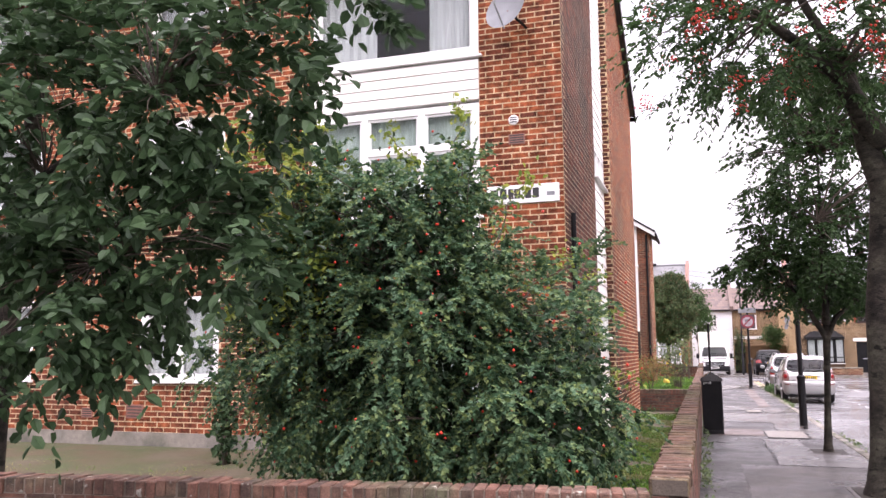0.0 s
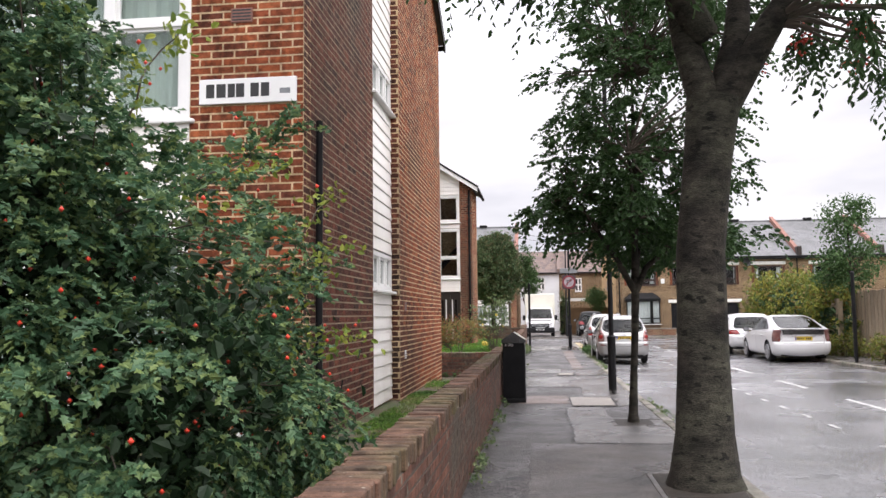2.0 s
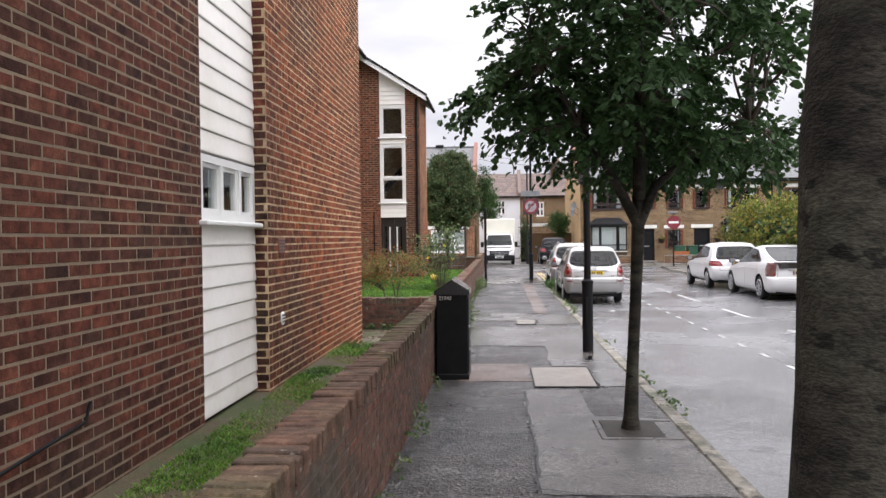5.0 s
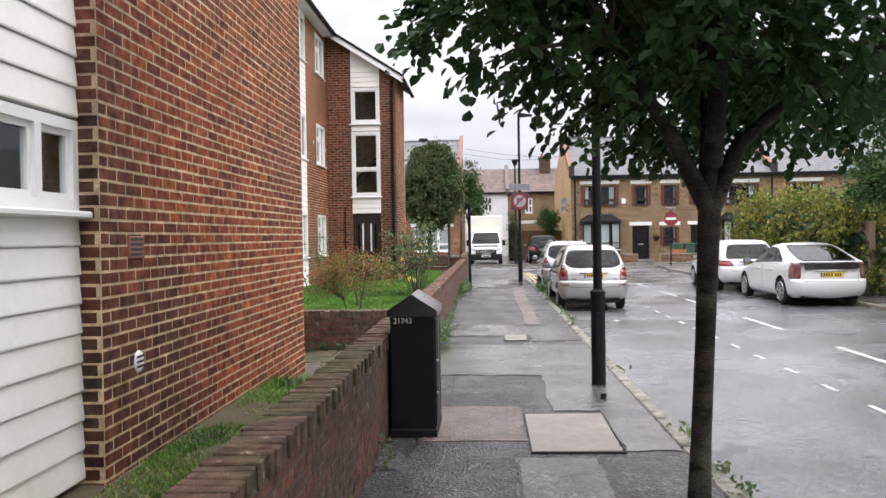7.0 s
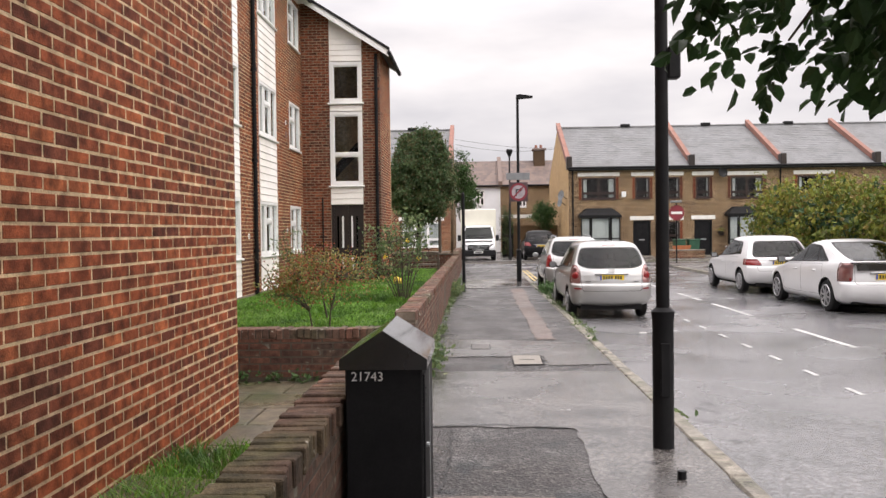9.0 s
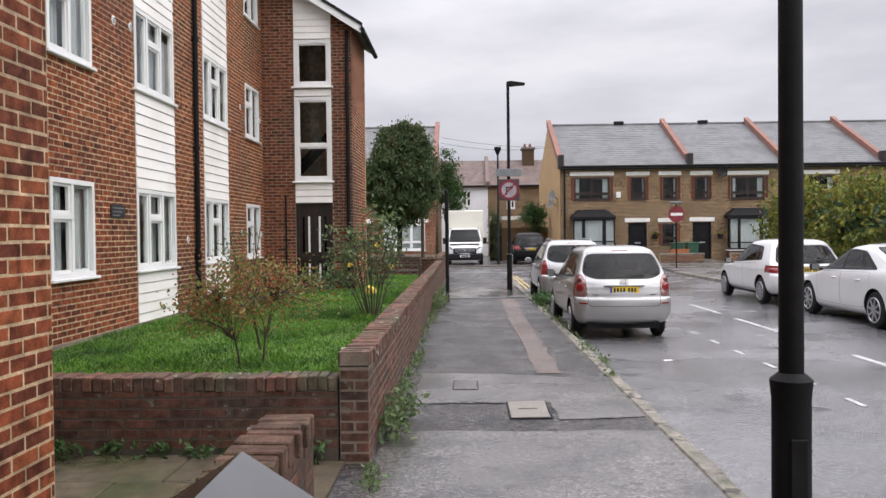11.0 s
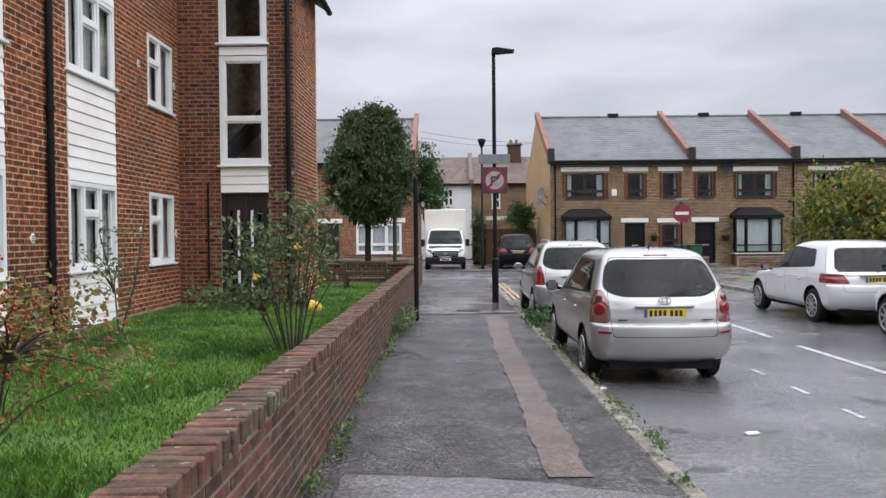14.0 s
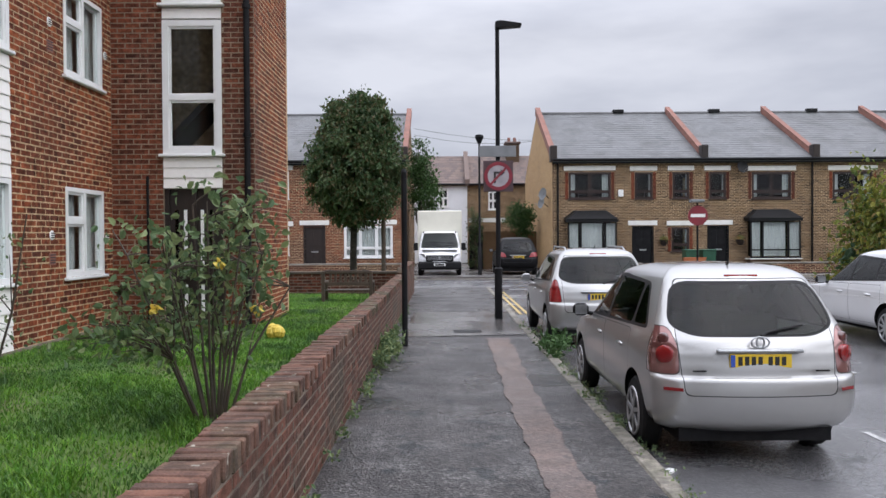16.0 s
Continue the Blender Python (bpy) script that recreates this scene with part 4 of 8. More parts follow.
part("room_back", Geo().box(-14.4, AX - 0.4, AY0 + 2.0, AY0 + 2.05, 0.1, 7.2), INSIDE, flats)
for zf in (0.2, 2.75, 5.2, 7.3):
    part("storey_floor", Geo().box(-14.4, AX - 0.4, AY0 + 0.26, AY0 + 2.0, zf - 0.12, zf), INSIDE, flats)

# unseen wall, added to stop daylight leaking into the hollow block
part("west_wall", Geo().box(-14.7, -14.45, AY0, AY1, 0, EAVE), MORTAR, flats)
# roof with dark verge and gutters
rg = Geo()
for sgn in (-1, 1):
    y_e = AY0 - 0.35 if sgn < 0 else AY1 + 0.35
    z_e = EAVE - SLOPE * 0.35
    zr = a_top(RIDGE) + 0.02
    rg.prism([(AXP + 0.08, y_e, z_e + 0.04), (AXP + 0.08, RIDGE, zr + 0.04), (AXP + 0.08, RIDGE, zr + 0.14), (AXP + 0.08, y_e, z_e + 0.14)], (-14, 0, 0))
part("roof", rg, SLATE, flats)
for sgn in (-1, 1):
    y_e = AY0 - 0.38 if sgn < 0 else AY1 + 0.38
    z_e = EAVE - SLOPE * 0.38
    zr = a_top(RIDGE)
    part("verge_board", Geo().prism([(AXP + 0.085, y_e, z_e - 0.1), (AXP + 0.085, RIDGE, zr - 0.1), (AXP + 0.085, RIDGE, zr + 0.17), (AXP + 0.085, y_e, z_e + 0.15)], (0.03, 0, 0)), TRIM, flats)
    pipe(flats, [(AXP + 0.1, y_e, z_e), (-14, y_e, z_e)], 0.055, BLACK, "gutter")

# downpipe, cable and vents on the gable
pipe(flats, [(AX + 0.05, 10.22, 0.25), (AX + 0.05, 10.22, 3.36)], 0.034, BLACK, brackets=[(AX + 0.05, 10.22, 1.2), (AX + 0.05, 10.22, 2.6)])
pipe(flats, [(AX + 0.02, 10.28, 0.62), (AX + 0.02, 11.2, 0.70), (AX + 0.02, 11.25, 0.80)], 0.009, BLACK, "cable")
lp = [(AX + 0.03, 10.34 + 0.06 * math.cos(a), 0.66 + 0.09 * math.sin(a)) for a in [i * 0.45 for i in range(15)]]
part("cable_loop", Geo().tube(lp, 0.007, 6), BLACK, flats)


def round_vent(parent, face, u, v, r=0.06):
    """White domed flue vent with slots."""
    c = face.p(u, v)
    g = Geo().tube([face.p(u, v, 0), face.p(u, v, 0.007), face.p(u, v, 0.012), face.p(u, v, 0.013)], [r * 1.15, r * 1.08, r * 0.95, r * 0.4], 18)
    ob = part("flue_vent", g, WHITE, parent, smooth=40)
    for k in (-0.5, 0, 0.5):
        q = Geo()
        face.bar(q, u - r * 0.75, u + r * 0.75, v + k * r - 0.007, v + k * r + 0.007, 0.008, 0.0145)
        part("slot", q, TRIM, ob)


def air_brick(parent, face, u, v, w=0.215, h=0.14):
    g = Geo()
    face.bar(g, u - w / 2, u + w / 2, v - h / 2, v + h / 2, -0.01, 0.012, 0.004)
    ob = part("air_brick", g, PARAPET, parent)
    for k in range(4):
        q = Geo()
        face.bar(q, u - w * 0.42, u + w * 0.42, v - h * 0.36 + k * h * 0.22, v - h * 0.36 + k * h * 0.22 + 0.014, 0.008, 0.0135)
        part("slot", q, INK, ob)


round_vent(flats, f_n, 0.46, 0.90, 0.062)
air_brick(flats, f_n, 0.45, 1.617)
round_vent(flats, f_a, 2.23 - 1.59, 4.57)
air_brick(flats, f_a, 2.19 - 1.59, 4.31)
round_vent(flats, f_a, 4.58, 5.02, 0.06)
air_brick(flats, f_a, 4.7, 4.55, 0.24, 0.22)
air_brick(flats, f_a, 6.35, 0.75, 0.3, 0.2)
air_brick(flats, f_a, 7.2, 0.72, 0.2, 0.15)
air_brick(flats, f_a, 4.7, 0.8, 0.2, 0.15)
sock = part("outside_tap_box", Geo().tube([f_a.p(0.55, 0.41, 0), f_a.p(0.55, 0.41, 0.05)], [0.06, 0.045], 12), WHITE, flats, smooth=40)
part("tap_cable", Geo().tube([f_a.p(0.55, 0.36, 0.03), f_a.p(0.58, 0.28, 0.04), f_a.p(0.68, 0.25, 0.03)], 0.007, 6), WHITE, sock)

# street name plate: white board with dark bars for lettering
plate = thing("street_name_plate", f_a.p(0.53, 3.58, 0.0), "white street name plate with black lettering on the brick wall", "sign")
g = Geo()
f_a.bar(g, 0.06, 1.00, 3.46, 3.70, 0.008, 0.028, 0.006)
part("board", g, WHITE, plate)
for u0, u1, v0, v1 in ((0.93, 0.85, 3.52, 3.65), (0.83, 0.74, 3.52, 3.65), (0.72, 0.65, 3.52, 3.65), (0.64, 0.56, 3.52, 3.65), (0.50, 0.42, 3.52, 3.65), (0.40, 0.32, 3.52, 3.65), (0.22, 0.12, 3.54, 3.59)):
    g = Geo()
    f_a.bar(g, u1, u0, v0, v1, 0.027, 0.030)
    part("lettering_bar", g, INK if v1 > 3.6 else SIGNGREY, plate)

# satellite dish on the south face
dish = thing("satellite_dish", f_a.p(0.55, 5.9, 0.0), "grey satellite dish on a bracket on the brick wall", "satellite dish")
dc = Vector(f_a.p(0.62, 5.92, 0.32))
dn = Vector((-0.35, -1, 0.35)).normalized()
da = dn.cross(Vector((0, 0, 1))).normalized()
db = da.cross(dn)
g = Geo()
rings = []
for i in range(6):
    r = 0.30 * i / 5 + 0.01
    for k in range(20):
        p = dc + da * (r * 0.92 * math.cos(k * math.pi / 10)) + db * (r * math.sin(k * math.pi / 10)) + dn * (r * r * 0.7)
        g.v.append(tuple(p))
for i in range(5):
    for k in range(20):
        g.f.append((i * 20 + k, i * 20 + (k + 1) % 20, (i + 1) * 20 + (k + 1) % 20, (i + 1) * 20 + k))
part("reflector", g, SIGNGREY, dish, smooth=60, fix=False)
part("arm", Geo().tube([dc - db * 0.28, dc + dn * 0.3 - db * 0.1, dc + dn * 0.36], 0.012, 8), GALV, dish)
part("receiver", Geo().tube([dc + dn * 0.34, dc + dn * 0.42], 0.03, 10), TRIM, dish)
part("bracket", Geo().tube([f_a.p(0.45, 5.8, 0.0), f_a.p(0.5, 5.82, 0.2), dc - dn * 0.02], 0.02, 8), BLACK, dish)

# ---- flats beyond the lawn, set back, with a stair tower ----
flats2 = thing("apartment_building", (-4.17, 26.0, 0.3), "three-storey red brick flats with white boarded bays and a stair tower", "building", "blocks of flats")
BX, BY0, BY1, B_EAVE = -4.17, 21.4, 34.2, 7.85
f_b = Face((BX, BY0, 0), (0, 1, 0), (1, 0, 0))
TX, TY1 = -2.03, 36.6


def bu(y):
    return y - BY0


SILLS = ((1.17, 2.36), (3.82, 5.0), (6.47, 7.62))
holes = [(bu(26.86), bu(28.42), 0.38, B_EAVE), (bu(29.9), bu(31.4), 0.38, B_EAVE)]
for a, b in SILLS:
    holes += [(bu(24.42), bu(25.52), a, b), (bu(32.72), bu(33.88), a, b)]
bw = part("wall", f_b.wall(Geo(), 0, BY1 - BY0, 0.0, B_EAVE, holes), MORTAR, flats2)
lay(f_b, f_b.courses(0, BY1 - BY0, 0.32, B_EAVE, holes), BRICK, bw, near=(bu(23.0), bu(26.8), 0.4, 1.9))
for y0, y1 in ((24.42, 25.52), (32.72, 33.88)):
    for k, (a, b) in enumerate(SILLS):
        window(flats2, f_b, bu(y0), bu(y1), a, b, (0.48,), transom=(0.62, None), curtain=(CURTAIN, ((0.0, 0.45), (0.75, 1.0))), tilt=1)
for y0, y1 in ((26.86, 28.42), (29.9, 31.4)):
    for k, (a, b) in enumerate(SILLS):
        window(flats2, f_b, bu(y0), bu(y1), a, b, (0.30, 0.64), transom=(None, 0.64, None), curtain=(CURTAIN, ((0.02, 0.3), (0.34, 0.66), (0.8, 0.98))), tilt=2 if k != 1 else None)
    lo = 0.38
    for k, (a, b) in enumerate(SILLS):
        cladding(flats2, f_b, bu(y0), bu(y1), lo, a - 0.05, 0.152)
        lo = b + 0.005
    cladding(flats2, f_b, bu(y0), bu(y1), lo, B_EAVE, 0.15)
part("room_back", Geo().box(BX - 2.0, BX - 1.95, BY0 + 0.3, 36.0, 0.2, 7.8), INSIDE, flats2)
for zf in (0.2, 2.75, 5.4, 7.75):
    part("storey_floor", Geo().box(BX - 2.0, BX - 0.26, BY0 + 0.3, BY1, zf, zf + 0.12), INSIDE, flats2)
part("plinth", Geo().box(BX - 0.01, BX + 0.03, BY0, BY1 - 0.01, 0.2, 0.40), MORTAR_DARK, flats2)
pipe(flats2, [(BX + 0.06, 29.35, 0.36), (BX + 0.06, 29.35, B_EAVE)], 0.045, BLACK, brackets=[(BX + 0.06, 29.35, z) for z in (1.3, 3.2, 5.1, 7.0)])
for y, z in ((24.17, 1.66), (26.2, 4.61), (26.75, 4.66), (29.0, 1.6), (32.35, 1.72), (34.0, 1.68), (32.35, 4.4), (34.0, 4.35)):
    round_vent(flats2, f_b, bu(y), z, 0.055)
for y, z in ((24.17, 1.40), (32.35, 1.42), (32.35, 4.1)):
    air_brick(flats2, f_b, bu(y), z, 0.16, 0.15)

# stair tower
f_t = Face((BX, BY1, 0), (1, 0, 0), (0, -1, 0))
f_te = Face((TX, BY1, 0), (0, 1, 0), (1, 0, 0))
TW = TX - BX
SU0, SU1 = -3.40 - BX, -2.52 - BX


def t_top(u):
    return 7.95 - 0.64 * u


th = [(SU0, SU1, 0.36, 9)]
g = Geo()
for a, b in ((0, SU0), (SU1, TW)):
    g.prism([f_t.p(a, 0), f_t.p(b, 0), f_t.p(b, t_top(b)), f_t.p(a, t_top(a))], (0, 0.25, 0))
tw = part("wall", g, MORTAR_MID, flats2)
lay(f_t, f_t.courses(0, TW, 0.3, 8.0, th, top=t_top), BRICK_TOWER, tw)
te = part("wall", f_te.wall(Geo(), 0.252, TY1 - BY1, 0, t_top(TW), []), MORTAR, flats2)
lay(f_te, f_te.courses(0, TY1 - BY1, 0.3, t_top(TW)), BRICK, te)
part("wall", Geo().prism([(BX, TY1, 0), (TX, TY1, 0), (TX, TY1, t_top(TW)), (BX, TY1, t_top(0))], (0, 0.1, 0)), MORTAR, flats2)
cladding(flats2, f_t, SU0, SU1, 2.42, 2.88, 0.155)
window(flats2, f_t, SU0, SU1, 2.93, 4.92, (), transom=(0.42,), fw=0.09, sillw=0.09)
cladding(flats2, f_t, SU0, SU1, 4.94, 5.10, 0.155)
window(flats2, f_t, SU0, SU1, 5.16, 6.26, (), fw=0.09, sillw=0.09)
cladding(flats2, f_t, SU0, SU1, 6.28, t_top(SU1) - 0.02, 0.15)
part("cladding_top", Geo().prism([f_t.p(SU0, t_top(SU1) - 0.02, 0.004), f_t.p(SU1, t_top(SU1) - 0.02, 0.004), f_t.p(SU0, t_top(SU0), 0.004)], (0, 0.1, 0)), CLAD, flats2)
part("stair_flight", Geo().prism([(BX + 0.3, BY1 + 1.1, 3.0), (TX - 0.3, BY1 + 1.1, 4.6), (TX - 0.3, BY1 + 1.1, 4.75), (BX + 0.3, BY1 + 1.1, 3.15)], (0, 0.9, 0)), INSIDE, flats2)
door = part("entrance_door", f_t.bar(Geo(), SU0 + 0.02, SU1 - 0.02, 0.36, 2.41, -0.14, -0.08), DARKWOOD, flats2, "dark brown glazed entrance door")
for u0, u1 in ((SU0, SU0 + 0.07), (SU1 - 0.07, SU1), (SU0 + 0.41, SU0 + 0.47)):
    part("stile", f_t.bar(Geo(), u0, u1, 0.36, 2.41, -0.08, -0.04), DARKWOOD, door)
part("rail", f_t.bar(Geo(), SU0 + 0.07, SU1 - 0.07, 1.05, 1.17, -0.08, -0.045), DARKWOOD, door)
for u0 in (SU0 + 0.15, SU0 + 0.28, SU0 + 0.53, SU0 + 0.67):
    for v0, v1 in ((0.55, 0.98), (1.25, 2.1)):
        part("glazing_bar", f_t.bar(Geo(), u0, u0 + 0.045, v0, v1, -0.079, -0.06), WHITE if u0 > SU0 + 0.2 and u0 < SU0 + 0.6 else CARGLASS, door)
pipe(flats2, [(TX - 0.10, BY1 - 0.06, 0.36), (TX - 0.10, BY1 - 0.06, 6.45)], 0.045, BLACK, brackets=[(TX - 0.10, BY1 - 0.06, z) for z in (1.3, 3.2, 5.1)])
pipe(flats2, [(BX + 0.2, BY1 - 0.05, 0.36), (BX + 0.55, BY1 - 0.05, 0.42), (BX + 0.55, BY1 - 0.05, 2.6)], 0.02, BLACK, "pipe")
# roof slopes down towards the road and sweeps over the tower
rg = Geo()
rg.prism([(BX - 6, BY0 - 0.2, 7.95 + 3.9), (BX + 0.32, BY0 - 0.2, 7.78), (BX + 0.32, BY0 - 0.2, 7.90), (BX - 6, BY0 - 0.2, 7.95 + 4.02)], (0, BY1 - BY0, 0))
rg.prism([(BX - 6, BY1 - 0.28, 7.98 + 3.85), (TX + 0.25, BY1 - 0.28, t_top(TW + 0.25) + 0.02), (TX + 0.25, BY1 - 0.28, t_top(TW + 0.25) + 0.14), (BX - 6, BY1 - 0.28, 7.98 + 3.97)], (0, TY1 - BY1 + 0.5, 0))
part("roof", rg, SLATE, flats2)
part("verge_board", Geo().prism([(BX - 1, BY1 - 0.30, t_top(-1) - 0.08), (TX + 0.27, BY1 - 0.30, t_top(TW + 0.27) - 0.08), (TX + 0.27, BY1 - 0.30, t_top(TW + 0.27) + 0.1), (BX - 1, BY1 - 0.30, t_top(-1) + 0.1)], (0, 0.03, 0)), WHITE, flats2)
part("verge_cap", Geo().prism([(BX - 1, BY1 - 0.33, t_top(-1) + 0.09), (TX + 0.30, BY1 - 0.33, t_top(TW + 0.30) + 0.09), (TX + 0.30, BY1 - 0.33, t_top(TW + 0.30) + 0.17), (BX - 1, BY1 - 0.33, t_top(-1) + 0.17)], (0, 0.1, 0)), TRIM, flats2)
part("soffit", Geo().box(BX, BX + 0.3, BY0, BY1 - 0.3, B_EAVE - 0.09, B_EAVE - 0.06), WHITE, flats2)
pipe(flats2, [(BX + 0.36, BY0, B_EAVE - 0.02), (BX + 0.36, BY1 - 0.3, B_EAVE - 0.02)], 0.06, BLACK, "gutter")
pipe(flats2, [(TX + 0.29, BY1 - 0.3, t_top(TW + 0.29) + 0.02), (TX + 0.29, TY1 + 0.2, t_top(TW + 0.29) + 0.02)], 0.06, BLACK, "gutter")

# unseen walls that close the shell, added to keep light out of the rooms
part("west_wall", Geo().box(BX - 6.2, BX - 5.95, BY0, TY1, 0, 11.5), MORTAR, flats2)
part("south_wall", Geo().box(BX - 6.2, BX - 0.26, BY0 + 0.01, BY0 + 0.26, 0, 7.8), MORTAR, flats2)
part("north_wall", Geo().box(BX - 6.2, BX, TY1 - 0.26, TY1, 0, 7.8), MORTAR, flats2)
# notice on the brick wall
notice = thing("wall_notice", f_b.p(bu(26.2), 2.0, 0), "small black notice with white lines on the brick wall", "sign")
part("board", f_b.bar(Geo(), bu(25.98), bu(26.42), 1.92, 2.10, 0.008, 0.022), INK, notice)
for k, v in enumerate((2.05, 2.0, 1.95)):
    part("lettering_bar", f_b.bar(Geo(), bu(26.03), bu(26.37 - 0.06 * k), v - 0.008, v + 0.008, 0.022, 0.024), SIGNGREY, notice)


# ---- terraces across the junction ----
TYF, T_EAVE, T_RIDGE, T_DEEP = 60.0, 5.3, 8.4, 6.1


def roof_slope(parent, x0, x1, y0, z0, y1, z1, mat, rows=22):
    """Courses of slates, each lapping the one below."""
    d = Vector((0, y1 - y0, z1 - z0))
    nrm = Vector((0, -(z1 - z0), y1 - y0)).normalized()
    base = Geo().prism([(x0, y0, z0), (x0, y1, z1), (x0, y1, z1 - 0.12), (x0, y0, z0 - 0.12)], (x1 - x0, 0, 0))
    roof = part("roof", base, mat, parent)
    g = Geo()
    w = 0.3
    for r in range(rows):
        a, b = Vector((0, y0, z0)) + d * (r / rows), Vector((0, y0, z0)) + d * ((r + 1.0) / rows)
        x = x0 - (w / 2 if r % 2 else 0)
        while x < x1:
            p, q = max(x, x0) + 0.004, min(x + w, x1) - 0.004
            if q > p:
                g.face(Vector((p, 0, 0)) + a + nrm * 0.013, Vector((q, 0, 0)) + a + nrm * 0.013, Vector((q, 0, 0)) + b + nrm * 0.006, Vector((p, 0, 0)) + b + nrm * 0.006)
                g.face(Vector((p, 0, 0)) + a, Vector((q, 0, 0)) + a, Vector((q, 0, 0)) + a + nrm * 0.013, Vector((p, 0, 0)) + a + nrm * 0.013)
            x += w
    part("slate_covering", g, mat, roof, kind="stuff", fix=False)
    return roof


def parapet(parent, x, yf, z_e, y_r, z_r, mat=None):
    g = Geo()
    lift = 0.32
    g.prism([(x - 0.13, yf - 0.05, z_e - 0.1), (x - 0.13, y_r, z_r - 0.1), (x - 0.13, y_r, z_r + lift), (x - 0.13, yf - 0.05, z_e + lift)], (0.26, 0, 0))
    p = part("party_parapet", g, PARAPET, parent)
    part("kneeler", Geo().cbox(x - 0.16, x + 0.16, yf - 0.15, yf + 0.35, z_e - 0.15, z_e + 0.62, 0.03), DARKWOOD if mat is None else mat, p)


def brown_window(parent, face, u0, u1, v0, v1, lights, lintel=True):
    window(parent, face, u0, u1, v0, v1, lights, transom=tuple([0.28] * (len(lights) + 1)), frame_mat=REDWOOD, curtain=(CURTAIN, ((0.02, 0.16), (0.80, 0.95))), fw=0.07)
    if lintel:
        part("lintel", face.bar(Geo(), u0 - 0.22, u1 + 0.22, v1 + 0.08, v1 + 0.30, -0.1, 0.03, 0.01), STONE, parent)


def bay(parent, face, u0, u1, v0, v1):
    """Projecting bay with dark frames and a small hipped roof."""
    d = 0.55
    roofm = Geo()
    z = v1
    lo = [face.p(u0 - 0.15, z, 0), face.p(u0 - 0.05, z, d + 0.1), face.p(u1 + 0.05, z, d + 0.1), face.p(u1 + 0.15, z, 0)]
    hi = [face.p(u0 + 0.35, z + 0.42, 0), face.p(u0 + 0.5, z + 0.42, 0.12), face.p(u1 - 0.5, z + 0.42, 0.12), face.p(u1 - 0.35, z + 0.42, 0)]
    for i in range(3):
        roofm.face(lo[i], lo[i + 1], hi[i + 1], hi[i])
    roofm.face(*lo).face(*hi)
    b = part("bay_window", roofm, TRIM, parent, "bay window with dark frame and small hipped roof")
    part("fascia", face.bar(Geo(), u0 - 0.08, u1 + 0.08, v1 - 0.14, v1, 0, d + 0.06), TRIM, b)
    part("apron", face.bar(Geo(), u0, u1, 0.0, v0 - 0.05, 0, d), STOCK_BRICK, b)
    part("sill", face.bar(Geo(), u0 - 0.05, u1 + 0.05, v0 - 0.05, v0, 0, d + 0.06), STONE, b)
    fr = Geo()
    for u in (u0, u0 + 0.55, u1 - 0.61, u1 - 0.06):
        face.bar(fr, u, u + 0.07, v0, v1 - 0.14, d - 0.06, d)
    face.bar(fr, u0, u1, v0, v0 + 0.08, d - 0.055, d - 0.003)
    face.bar(fr, u0, u1, v0 + 0.36, v0 + 0.42, d - 0.055, d - 0.003)
    part("frame", fr, TRIM, b)
    part("pane", face.bar(Geo(), u0 + 0.05, u1 - 0.05, v0, v1 - 0.14, d - 0.035, d - 0.03), GLASS, b).visible_shadow = False
    for u in (u0 + 0.02, u0 + 0.62, u1 - 0.5):
        part("blind", face.bar(Geo(), u + 0.05, u + (0.48 if u < u0 + 0.5 or u > u1 - 0.6 else u1 - u0 - 1.28), v0 + 0.1, v1 - 0.2, d - 0.16, d - 0.14), CURTAIN, b)
    return b


def front_door(parent, face, u0, u1, v1, mat, lintel=True):
    d = part("front_door", face.bar(Geo(), u0, u1, 0.1, v1, -0.12, -0.06), mat, parent, "dark panelled front door")
    for a, b, c, e in ((0.15, 0.44, 0.15, 0.5), (0.56, 0.85, 0.15, 0.5), (0.15, 0.44, 0.58, 0.92), (0.56, 0.85, 0.58, 0.92)):
        w, h = u1 - u0, v1 - 0.1
        part("panel", face.bar(Geo(), u0 + w * a, u0 + w * b, 0.1 + h * c, 0.1 + h * e, -0.061, -0.045, 0.006), mat, d)
    part("letter_box", face.bar(Geo(), u0 + 0.3, u0 + 0.62, 1.0, 1.07, -0.05, -0.03), GALV, d)
    g = Geo()
    for a, b, c, e in ((u0 - 0.07, u0, 0.1, v1 + 0.07), (u1, u1 + 0.07, 0.1, v1 + 0.07), (u0, u1, v1, v1 + 0.07)):
        face.bar(g, a, b, c, e, -0.12, 0.01)
    part("frame", g, mat, d)
    if lintel:
        part("lintel", face.bar(Geo(), u0 - 0.25, u1 + 0.25, v1 + 0.10, v1 + 0.32, -0.1, 0.03, 0.01), STONE, parent)
    part("step", face.bar(Geo(), u0 - 0.15, u1 + 0.15, 0.0, 0.1, -0.05, 0.4, 0.01), CONCRETE, parent)


